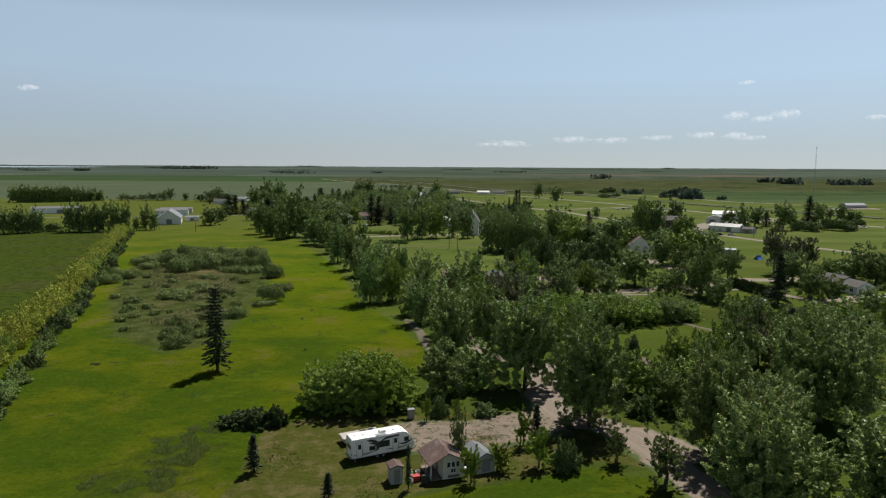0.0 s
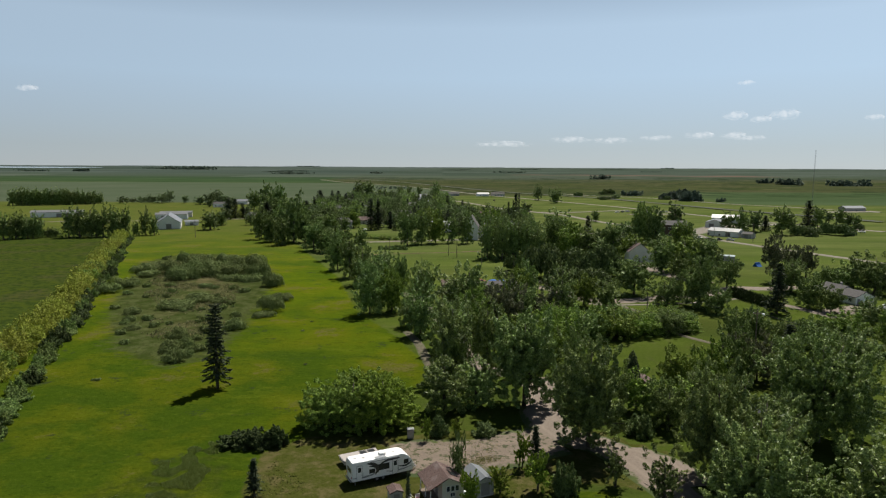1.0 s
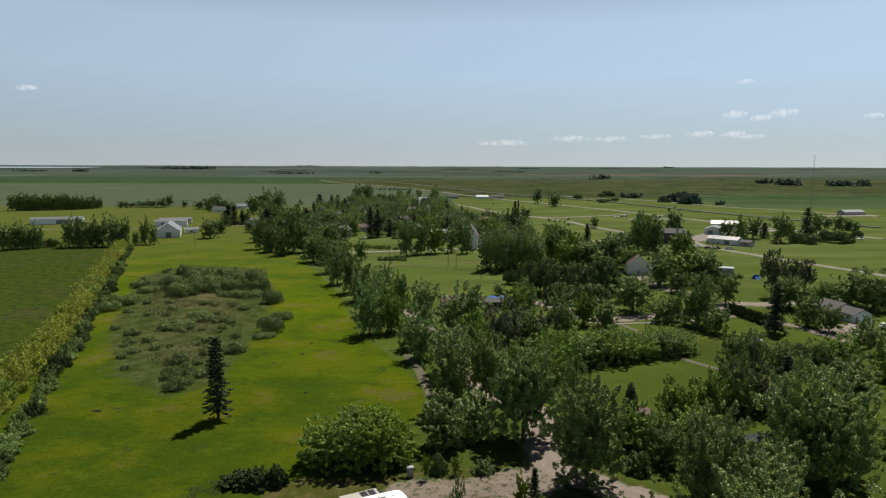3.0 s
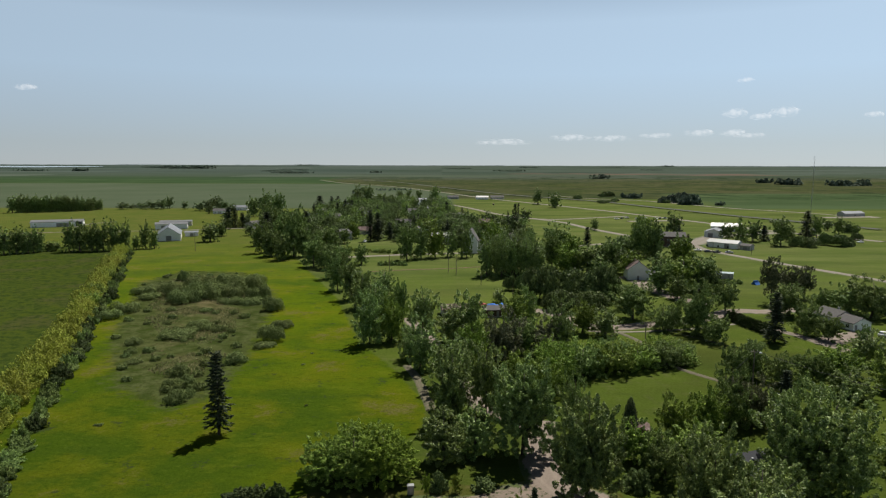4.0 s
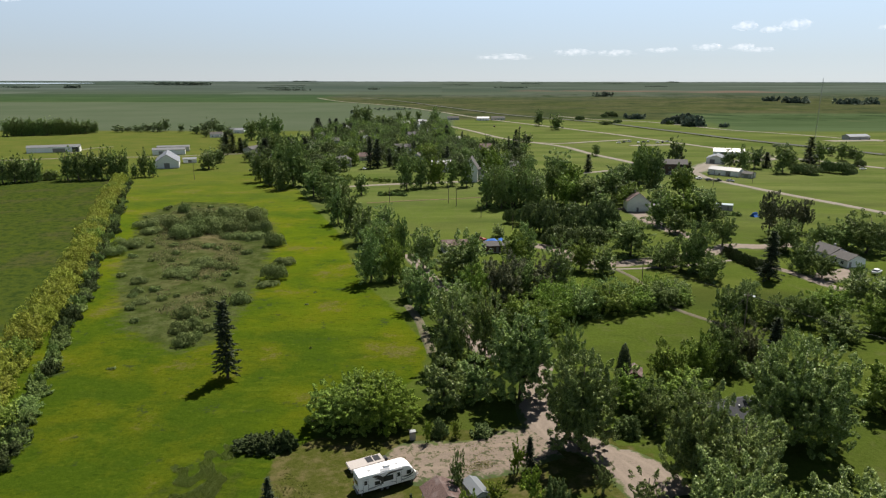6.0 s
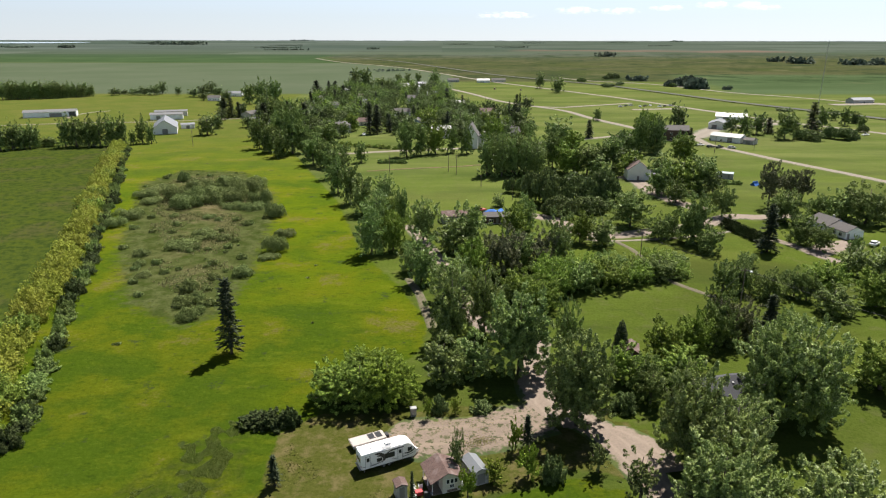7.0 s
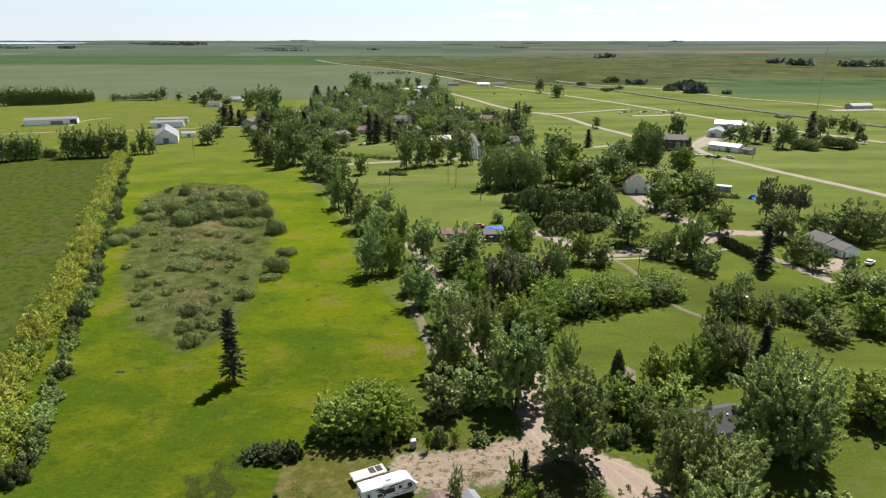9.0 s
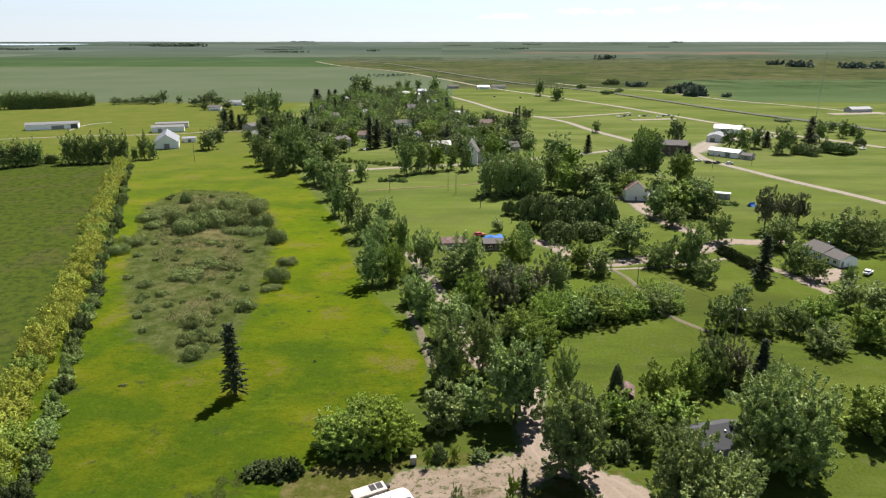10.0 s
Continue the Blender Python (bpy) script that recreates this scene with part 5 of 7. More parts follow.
TARP = plain("beige_canvas", (0.38, 0.345, 0.32), 0.8, 0, 0.1, 1.0)
DECAL = plain("black_decal", (0.03, 0.032, 0.036), 0.3, 0, 0.05)
DECAL_GREY = plain("grey_decal", (0.28, 0.29, 0.3), 0.3, 0, 0.05)
RED = plain("red_plastic", (0.42, 0.03, 0.035), 0.5, 0, 0.1)
BLUE = plain("blue_tarp", (0.02, 0.12, 0.42), 0.9, 0, 0.1)
WHITEPLASTIC = plain("white_plastic", (0.75, 0.75, 0.74), 0.4, 0, 0.05)
CONCRETE = plain("concrete", (0.42, 0.40, 0.37), 0.85, 0, 0.12)


def box(bm, x0, y0, z0, x1, y1, z1, bevel=0.0):
    vs = [bm.verts.new(p) for p in ((x0, y0, z0), (x1, y0, z0), (x1, y1, z0), (x0, y1, z0), (x0, y0, z1), (x1, y0, z1), (x1, y1, z1), (x0, y1, z1))]
    fs = [bm.faces.new([vs[i] for i in f]) for f in ((3, 2, 1, 0), (4, 5, 6, 7), (0, 1, 5, 4), (1, 2, 6, 5), (2, 3, 7, 6), (3, 0, 4, 7))]
    if bevel:
        bmesh.ops.bevel(bm, geom=list({e for f in fs for e in f.edges}), offset=bevel, segments=2, affect="EDGES")


def boxed(name, size, mat, parent, label="", bevel=0.0):
    bm = bmesh.new()
    box(bm, *size, bevel)
    return part(name, bm, mat, parent, label)


def prism(bm, outline, y0, y1, bevel=0.0):
    """A closed outline in x and z drawn out from y0 to y1."""
    a = [bm.verts.new((x, y0, z)) for x, z in outline]
    b = [bm.verts.new((x, y1, z)) for x, z in outline]
    fs = [bm.faces.new(a), bm.faces.new(b[::-1])]
    for i in range(len(a)):
        j = (i + 1) % len(a)
        fs.append(bm.faces.new((a[j], a[i], b[i], b[j])))
    if bevel:
        bmesh.ops.bevel(bm, geom=list({e for f in fs[:2] for e in f.edges}), offset=bevel, segments=2, affect="EDGES")


def disc(bm, c, r, half, axis="y", sides=16):
    """A short cylinder about c."""
    m = {"y": Matrix.Rotation(radians(90), 4, "X"), "z": Matrix(), "x": Matrix.Rotation(radians(90), 4, "Y")}[axis]
    bmesh.ops.create_cone(bm, cap_ends=True, segments=sides, radius1=r, radius2=r, depth=half * 2, matrix=Matrix.Translation(c) @ m)


def window(root, side, u, z, w, h, hw, hd, cross=True):
    """A framed window in a wall: side s, n (along x) or e, w (along y), at u along it and sill height z."""
    t = 0.05
    bm = bmesh.new()
    y = {"s": -hd, "n": hd, "e": hw, "w": -hw}[side]
    sgn = 1 if side in "ne" else -1

    def slab(b, u0, z0, u1, z1, depth):
        lo, hi = sorted((y - sgn * 0.02, y + sgn * depth))
        box(b, *((u0, lo, z0, u1, hi, z1) if side in "sn" else (lo, u0, z0, hi, u1, z1)))

    for u0, z0, u1, z1 in ((u - w / 2 - t, z - t, u + w / 2 + t, z), (u - w / 2 - t, z + h, u + w / 2 + t, z + h + t), (u - w / 2 - t, z, u - w / 2, z + h), (u + w / 2, z, u + w / 2 + t, z + h)):
        slab(bm, u0, z0, u1, z1, 0.06)
    if cross:
        slab(bm, u - 0.025, z, u + 0.025, z + h, 0.05)
    frame_ob = part("window", bm, FRAME, root, "white framed window")
    bm = bmesh.new()
    slab(bm, u - w / 2, z, u + w / 2, z + h, 0.02)
    part("pane", bm, GLASS, frame_ob, "dark glass")


def house(name, label, category, x, y, turn, w, d, wall, gable, walls, roofing, openings=(), door=None, chimney=False, over=0.4, group="", z=None):
    """A gabled building, its ridge along x: walls, two roof panels, windows, a door, a chimney."""
    root = tagged(new(name), label, category, group)
    root.matrix_basis = pose(x, y, float(rise(y)) - 0.05 if z is None else z, 0, 0, turn)
    hw, hd = w / 2, d / 2
    bm = bmesh.new()
    out = [(-hd, 0), (hd, 0), (hd, wall), (0, wall + gable), (-hd, wall)]
    a = [bm.verts.new((-hw, p, q)) for p, q in out]
    b = [bm.verts.new((hw, p, q)) for p, q in out]
    bm.faces.new(a), bm.faces.new(b[::-1])
    for i in range(5):
        j = (i + 1) % 5
        bm.faces.new((a[i], a[j], b[j], b[i]))
    part("wall", bm, walls, root)
    boxed("foundation", (-hw - 0.04, -hd - 0.04, -0.1, hw + 0.04, hd + 0.04, 0.28), CONCRETE, root, "grey concrete footing")
    slope = gable / hd
    for s in (-1, 1):
        bm = bmesh.new()
        e = hd + over
        low, high = wall - slope * over + 0.02, wall + gable + 0.02
        prof = [(s * e, low), (0, high), (0, high + 0.16), (s * e, low + 0.16)]
        q = [[bm.verts.new((k * (hw + over), p, zz)) for p, zz in prof] for k in (-1, 1)]
        bm.faces.new(q[0]), bm.faces.new(q[1][::-1])
        for i in range(4):
            j = (i + 1) % 4
            bm.faces.new((q[0][i], q[0][j], q[1][j], q[1][i]))
        part("roof_panel", bm, roofing, root)
    for o in openings:
        window(root, *o, hw, hd)
    if door:
        side, u, dw, dh = door
        yy = {"s": -hd, "n": hd, "e": hw, "w": -hw}[side]
        lo, hi = yy - 0.05, yy + 0.05
        leaf_ob = boxed("door", (u - dw / 2, lo, 0.1, u + dw / 2, hi, dh) if side in "sn" else (lo, u - dw / 2, 0.1, hi, u + dw / 2, dh), DOOR, root, "plain door")
        if dw < 1.5:
            sg = -1 if side in "sw" else 1
            k = (u + dw * 0.35, yy + sg * 0.08, dh * 0.5)
            bm = bmesh.new()
            disc(bm, k if side in "sn" else (k[1], k[0], k[2]), 0.05, 0.04, "y" if side in "sn" else "x", 8)
            part("handle", bm, STEEL, leaf_ob, "small metal knob")
    if chimney:
        boxed("chimney", (0.8, 0.4, wall + gable - 0.9, 1.4, 1.0, wall + gable + 0.8), CONCRETE, root, "short chimney", 0.03)
    return root


# ---- the yard with the travel trailer ----
def wheel(parent, x, y, r=0.36, half=0.11):
    bm = bmesh.new()
    disc(bm, (x, y, r), r, half, "y", 20)
    bmesh.ops.bevel(bm, geom=[e for e in bm.edges if abs(e.verts[0].co.y - e.verts[1].co.y) < 1e-4], offset=0.04, segments=2, affect="EDGES")
    tyre = part("wheel", bm, RUBBER, parent, "black tyre", True)
    bm = bmesh.new()
    disc(bm, (x, y + (0.02 if y > 0 else -0.02), r), r * 0.55, half, "y", 14)
    part("rim", bm, STEEL, tyre, "grey steel rim")


def swoosh(bm, pts, y, wide):
    """A painted band that swells and tapers along a curve on a side wall."""
    p = spline([(a, b) for a, b in pts], 0.12)
    rows = []
    for i, q in enumerate(p):
        t = i / (len(p) - 1)
        d = (p[min(i + 1, len(p) - 1)] - p[max(i - 1, 0)]).normalized()
        n = Vector((-d.y, d.x, 0)) * wide * (0.25 + math.sin(t * math.pi) ** 0.8) / 2
        rows.append((bm.verts.new((q.x + n.x, y, q.y + n.y)), bm.verts.new((q.x - n.x, y, q.y - n.y))))
    for (a, b), (c, d) in zip(rows, rows[1:]):
        bm.faces.new((a, b, d, c))


def travel_trailer():
    root = tagged(new("travel_trailer"), "long white travel trailer with black swoosh decals on grass", "trailer")
    root.matrix_basis = pose(-8.35, 85.3, 0.0, 0, 0, 26)
    bm = bmesh.new()
    nose = [(4.38, 0.75), (4.42, 1.35), (4.34, 1.85), (4.08, 2.3), (3.7, 2.68), (3.2, 2.98), (2.7, 3.1)]
    prism(bm, [(-4.35, 0.55), (4.1, 0.55)] + nose + [(-4.25, 3.08), (-4.4, 2.95)], -1.22, 1.22, 0.05)
    body = part("body", bm, RVSHELL, root, "glossy white ribbed shell")
    bm = bmesh.new()
    prism(bm, [(-4.32, 3.09), (2.72, 3.11), (3.2, 2.995), (3.68, 2.70), (3.70, 2.73), (3.22, 3.03), (2.7, 3.15), (-4.32, 3.13)], -1.18, 1.18)
    part("roof", bm, RVROOF, root, "white rubber roof")
    for n, s in (("air_conditioner", (-0.2, -0.35, 3.13, 0.75, 0.35, 3.42)), ("roof_vent", (-2.6, -0.2, 3.13, -2.15, 0.25, 3.26)), ("roof_vent", (1.7, -0.2, 3.13, 2.1, 0.2, 3.25)), ("skylight", (-3.7, 0.1, 3.13, -3.2, 0.6, 3.22))):
        boxed(n, s, RVROOF, root, "white plastic cover on the roof", 0.05)
    boxed("awning", (-1.9, -1.36, 2.86, 2.3, -1.23, 3.0), DECAL_GREY, root, "rolled grey awning", 0.03)
    boxed("roof_mat", (-1.0, -1.15, 3.13, 0.5, -0.45, 3.17), DECAL_GREY, root, "grey solar panel")
    for u, z, w, h in ((-1.55, 1.35, 0.75, 0.5), (0.1, 1.55, 1.5, 0.75), (3.35, 1.75, 0.6, 0.55)):
        fr = boxed("side_window", (u - w / 2 - 0.05, -1.245, z - 0.05, u + w / 2 + 0.05, -1.21, z + h + 0.05), DECAL, root, "black framed window")
        boxed("pane", (u - w / 2, -1.255, z, u + w / 2, -1.22, z + h), GLASS, fr, "dark glass", 0.008)
    for u in (-3.35, 1.75):
        d = boxed("entry_door", (u - 0.36, -1.25, 0.68, u + 0.36, -1.215, 2.62), RVSHELL, root, "white entry door", 0.01)
        boxed("door_window", (u - 0.22, -1.262, 1.75, u + 0.22, -1.24, 2.4), GLASS, d, "dark door window")
        boxed("grab_handle", (u + 0.44, -1.30, 1.1, u + 0.48, -1.23, 1.7), STEEL, d, "bright grab handle")
        bm = bmesh.new()
        for a, b, c, e in ((u - 0.40, 0.64, u - 0.36, 2.66), (u + 0.36, 0.64, u + 0.40, 2.66), (u - 0.40, 2.62, u + 0.40, 2.66)):
            box(bm, a, -1.235, b, c, -1.215, e)
        part("door_seal", bm, DECAL, d, "black rubber seal")
    bm = bmesh.new()
    swoosh(bm, [(-2.3, 2.75), (-1.3, 2.5), (-0.7, 1.9), (-0.75, 1.2)], -1.232, 0.34)
    swoosh(bm, [(-2.0, 2.35), (-1.2, 2.15), (-0.85, 1.7), (-1.1, 1.0)], -1.233, 0.26)
    part("decal", bm, DECAL, body, "black swoosh decal")
    bm = bmesh.new()
    swoosh(bm, [(-0.6, 2.2), (0.3, 2.62), (1.3, 2.75), (2.5, 2.72)], -1.232, 0.24)
    part("decal", bm, DECAL, body, "black swoosh decal")
    bm = bmesh.new()
    swoosh(bm, [(2.3, 1.55), (3.1, 1.45), (3.8, 1.65), (4.2, 2.0)], -1.232, 0.22)
    part("decal", bm, DECAL, body, "black swoosh decal")
    bm = bmesh.new()
    swoosh(bm, [(-4.3, 1.05), (-3.0, 0.95), (-1.6, 1.1), (-0.7, 1.3)], -1.231, 0.2)
    part("decal", bm, DECAL_GREY, body, "grey swoosh decal")
    bm = bmesh.new()
    swoosh(bm, [(0.4, 1.2), (1.4, 1.0), (2.9, 1.05), (4.2, 1.3)], -1.231, 0.16)
    part("decal", bm, DECAL_GREY, body, "grey swoosh decal")
    rear = boxed("rear_window", (-4.43, -0.7, 1.6, -4.36, 0.7, 2.2), GLASS, root, "dark rear window", 0.01)
    for s in (-1, 1):
        boxed("tail_light", (-4.42, s * 1.05 - 0.07, 1.0, -4.36, s * 1.05 + 0.07, 1.25), RED, root, "red tail lamp")
    boxed("bumper", (-4.62, -1.1, 0.5, -4.42, 1.1, 0.62), STEEL, root, "grey steel bumper", 0.02)
    boxed("chassis", (-4.3, -1.0, 0.38, 4.2, 1.0, 0.56), DECAL, root, "dark underbody")
    for x in (-0.85, 0.0):
        for s in (-1, 1):
            wheel(root, x, s * 1.08)
    bm = bmesh.new()
    for s in (-1, 1):
        tube(bm, ((4.1, s * 0.8, 0.5), (5.4, 0, 0.5)), (0.05, 0.05), 6)
    part("hitch", bm, STEEL, root, "grey drawbar")
    boxed("gas_cover", (4.5, -0.35, 0.55, 4.95, 0.35, 1.15), WHITEPLASTIC, root, "white gas bottle cover", 0.08)
    bm = bmesh.new()
    tube(bm, ((5.2, 0, 0.05), (5.2, 0, 1.0)), (0.05, 0.04), 8)
    part("jack", bm, WHITEPLASTIC, root, "white tongue jack")
    for x in (-3.9, 3.8):
        bm = bmesh.new()
        tube(bm, ((x, -1.0, 0.0), (x, -1.0, 0.42)), (0.08, 0.04), 6)
        part("stabiliser", bm, STEEL, root, "steel corner leg")


travel_trailer()


def tent_trailer():
    root = tagged(new("tent_trailer"), "folded beige-topped tent trailer parked on gravel", "trailer")
    root.matrix_basis = pose(-11.6, 90.0, 0.0, 0, 0, 27)
    boxed("body", (-2.8, -1.1, 0.35, 2.6, 1.1, 0.8), GREYWALL, root, "grey box body", 0.04)
    boxed("lid", (-2.95, -1.2, 0.8, 2.75, 1.2, 1.02), TARP, root, "beige canvas lid", 0.07)
    for u in (0.55, 1.75):
        boxed("panel", (u - 0.5, -0.55, 1.02, u + 0.5, 0.95, 1.06), DECAL, root, "dark solar panel", 0.01)
    for s in (-1, 1):
        wheel(root, -0.2, s * 1.15, 0.33)
    bm = bmesh.new()
    tube(bm, ((2.5, 0, 0.45), (4.0, 0, 0.45)), (0.06, 0.05), 6)
    part("hitch", bm, STEEL, root, "grey drawbar")
    boxed("battery_box", (2.85, -0.5, 0.4, 3.4, 0.5, 0.9), DECAL, root, "black box on the drawbar", 0.04)


tent_trailer()


def hut():
    """The little hut: one broad gabled roof over a room and an open porch beside it."""
    root = tagged(new("hut"), "small beige hut with faded brown roof and open porch", "hut")
    root.matrix_basis = pose(0.15, 80.2, 0.0, 0, 0, 109)
    hw, eave, ridge, half = 2.2, 2.15, 3.35, 2.35
    at = lambda y: ridge - (ridge - eave) * abs(y) / half
    bm = bmesh.new()
    out = [(-2.1, 0), (0.75, 0), (0.75, at(0.75)), (0, ridge), (-2.1, at(-2.1))]
    a = [bm.verts.new((-hw, p, q)) for p, q in out]
    b = [bm.verts.new((hw, p, q)) for p, q in out]
    bm.faces.new(a), bm.faces.new(b[::-1])
    for i in range(5):
        k = (i + 1) % 5
        bm.faces.new((a[i], a[k], b[k], b[i]))
    part("wall", bm, CREAM, root)
    for s in (-1, 1):
        bm = bmesh.new()
        e = half + 0.25
        prof = [(s * e, at(e) + 0.02), (0, ridge + 0.02), (0, ridge + 0.14), (s * e, at(e) + 0.14)]
        q = [[bm.verts.new((k * (hw + 0.35), p, zz)) for p, zz in prof] for k in (-1, 1)]
        bm.faces.new(q[0]), bm.faces.new(q[1][::-1])
        for i in range(4):
            k = (i + 1) % 4
            bm.faces.new((q[0][i], q[0][k], q[1][k], q[1][i]))
        part("roof_panel", bm, ROOF_BROWN, root, "faded brown shingles worn pale in patches")
    for u in (-1.25, -0.65, -0.05):
        window(root, "w", u, 1.5, 0.42, 0.68, hw, 2.1, False)
    window(root, "w", -0.65, 0.78, 0.6, 0.5, hw, 2.1)
    boxed("planter", (-2.5, -1.4, 0.3, -2.22, 0.1, 0.48), WOOD, root, "dark planter below the windows")
    boxed("porch_floor", (-2.2, 0.78, 0.02, 2.2, 2.4, 0.16), WOOD, root, "grey wooden deck")
    for x in (-2.1, 0.0, 2.1):
        boxed("porch_post", (x - 0.05, 2.2, 0.16, x + 0.05, 2.3, at(2.25)), FRAME, root, "pale porch post")
    boxed("door", (-0.5, 0.74, 0.16, 0.4, 0.8, 2.1), DOOR, root, "grey door")
    panel = boxed("solar_panel", (-0.6, -0.5, 0.0, 0.5, 0.5, 0.05), DECAL, root, "dark panel lying on the roof")
    panel.matrix_basis = pose(-0.4, -1.2, at(1.2) + 0.16, math.degrees(math.atan2(ridge - eave, half)), 0, 0)


hut()
house("outhouse", "small grey privy with a brown roof", "privy", -5.75, 77.6, 109, 1.7, 1.5, 2.0, 0.28, GREYWALL, ROOF_BROWN, (), ("w", 0.0, 0.75, 1.85), over=0.15, z=0.0)
house("garden_shed", "grey metal garden shed with a pale gabled roof", "shed", 4.85, 81.9, 114, 4.2, 2.4, 1.9, 0.55, GREYWALL, SHEDROOF, (), ("w", 0.0, 1.2, 1.8), over=0.08, z=0.0)


def small_thing(name, label, category, x, y, turn, size, mat, extras=()):
    """A low box-like thing with its further boxes as parts."""
    root = tagged(new(name), label, category)
    root.matrix_basis = pose(x, y, 0, 0, 0, turn)
    boxed("body", (-size[0] / 2, -size[1] / 2, 0.0, size[0] / 2, size[1] / 2, size[2]), mat, root, "", min(size) * 0.12)
    for n, s, m, text in extras:
        boxed(n, s, m, root, text, 0.015)
    return root


small_thing("storage_bin", "red plastic storage bin beside the porch", "bin", -3.2, 77.7, 20, (1.0, 0.7, 0.6), RED, [("lid", (-0.52, -0.37, 0.6, 0.52, 0.37, 0.67), RED, "red lid")])
small_thing("barbecue", "dark barbecue standing by the porch", "barbecue", -2.0, 76.9, 15, (0.9, 0.5, 0.85), DECAL, [("hood", (-0.42, -0.24, 0.85, 0.42, 0.24, 1.1), DECAL, "black hood"), ("shelf", (0.42, -0.2, 0.75, 0.8, 0.2, 0.79), STEEL, "steel side shelf")])
for cx, cy, ct in ((-3.9, 78.6, 30), (-3.0, 79.0, 200), (-3.7, 77.2, 80)):
    small_thing("garden_chair", "white plastic garden chair by the porch", "chair", cx, cy, ct, (0.5, 0.5, 0.42), WHITEPLASTIC, [("backrest", (-0.25, 0.2, 0.42, 0.25, 0.26, 0.9), WHITEPLASTIC, ""), ("armrest", (-0.3, -0.2, 0.6, -0.24, 0.25, 0.65), WHITEPLASTIC, ""), ("armrest", (0.24, -0.2, 0.6, 0.3, 0.25, 0.65), WHITEPLASTIC, "")])
small_thing("water_barrel", "white plastic tank beside the hut wall", "tank", 2.9, 79.1, 20, (0.6, 0.6, 1.1), WHITEPLASTIC, [("cap", (-0.12, -0.12, 1.1, 0.12, 0.12, 1.18), WHITEPLASTIC, "white cap")])
small_thing("burn_barrel", "grey metal box on short legs by the bushes", "box", -4.8, 98.0, 10, (1.0, 0.8, 1.5), STEEL, [("lid", (-0.55, -0.45, 1.5, 0.55, 0.45, 1.6), STEEL, "grey lid")])

# ---- houses of the near village ----
dark = house("grey_roof_house", "house under trees with dark grey shingle roof", "house", 49.6, 102.8, 15, 9.4, 7.6, 2.7, 2.1, CREAM, ROOF_DARK, [("s", -3.0, 1.0, 1.2, 1.0, True), ("s", 2.0, 1.0, 1.4, 1.0, True)], ("s", -0.5, 0.9, 2.1))
for u in (0.6, 2.8):
    boxed("roof_vent", (u, -1.5, 4.05, u + 0.35, -1.15, 4.45), STEEL, dark, "square metal roof vent", 0.02)
house("brown_shed", "small brown wooden shed beside the cedar", "shed", 38.0, 119.6, 75, 4.2, 3.0, 2.1, 0.9, BROWNWALL, ROOF_BROWN, (), ("w", 0.0, 0.9, 1.9), over=0.2)

bungalow = house("white_bungalow", "white bungalow with grey shingle roof and gravel drive", "house", 130.3, 213.2, -77, 8.6, 8.2, 2.7, 1.9, WHITE, ROOF_GREY, [("s", -2.6, 0.9, 1.6, 1.1, True), ("s", 1.6, 0.9, 1.2, 1.1, True)], ("s", 3.6, 0.9, 2.1), True)
house("bungalow_wing", "white front wing of a bungalow with grey shingles", "house", 131.6, 205.2, -77, 7.4, 6.8, 2.6, 1.5, WHITE, ROOF_GREY, [("s", -1.2, 0.9, 1.6, 1.1, True), ("s", 1.8, 0.9, 1.2, 1.1, True), ("e", 0.0, 0.9, 1.5, 1.1, True)], ("e", -2.4, 0.9, 2.0))
house("white_house", "tall white gabled house among trees", "house", 89.6, 298.0, 84, 11.0, 9.6, 5.0, 3.6, WHITE, ROOF_BROWN, [("w", -1.6, 1.0, 1.0, 1.3, True), ("w", 1.8, 1.0, 1.0, 1.3, True), ("w", 0.0, 4.9, 1.0, 1.3, True), ("s", 0.0, 1.0, 1.2, 1.2, True)], ("w", 0.2, 0.9, 2.1), True)
house("white_house_porch", "low white porch wing of the white house", "house", 97.2, 293.5, 84, 9.0, 7.0, 2.9, 1.3, WHITE, ROOF_WHITE, [("w", 0.0, 0.9, 2.0, 1.0, True)], ("w", 2.0, 0.9, 2.0))
house("cabin", "low brown cabin with grey flat-pitched roof behind poplars", "house", 19.0, 222.8, 5, 8.5, 6.0, 2.5, 0.9, BROWNWALL, ROOF_GREY, [("s", -2.2, 0.9, 1.3, 1.0, True), ("s", 1.8, 0.9, 1.6, 1.0, True)], ("s", 0.0, 0.9, 2.0))
house("brown_roof_cabin", "low brown-roofed cabin behind poplars", "house", 4.5, 224.0, 8, 9.0, 6.5, 2.4, 1.2, GREYWALL, ROOF_BROWN, [("s", 0.0, 0.9, 1.5, 1.0, True)])


def tarp_pile():
    root = tagged(new("tarp_pile"), "crumpled bright blue tarpaulin over a heap of boxes", "tarpaulin")
    root.matrix_basis = pose(19.4, 229.0, 0, 0, 0, 12)
    bm = bmesh.new()
    bmesh.ops.create_grid(bm, x_segments=14, y_segments=10, size=1)
    for v in bm.verts:
        fall = max(0, 1 - max(abs(v.co.x), abs(v.co.y)) ** 4)
        v.co = Vector((v.co.x * 4.4, v.co.y * 2.6, 0.05 + 3.4 * fall * (0.7 + 0.5 * noise.noise((v.co.x * 2, v.co.y * 2, 1)))))
    part("cover", bm, BLUE, root, "blue plastic sheet", True)
    boxed("crate", (1.8, -2.9, 0, 3.2, -1.9, 1.0), BLUE, root, "blue plastic crate", 0.05)


tarp_pile()


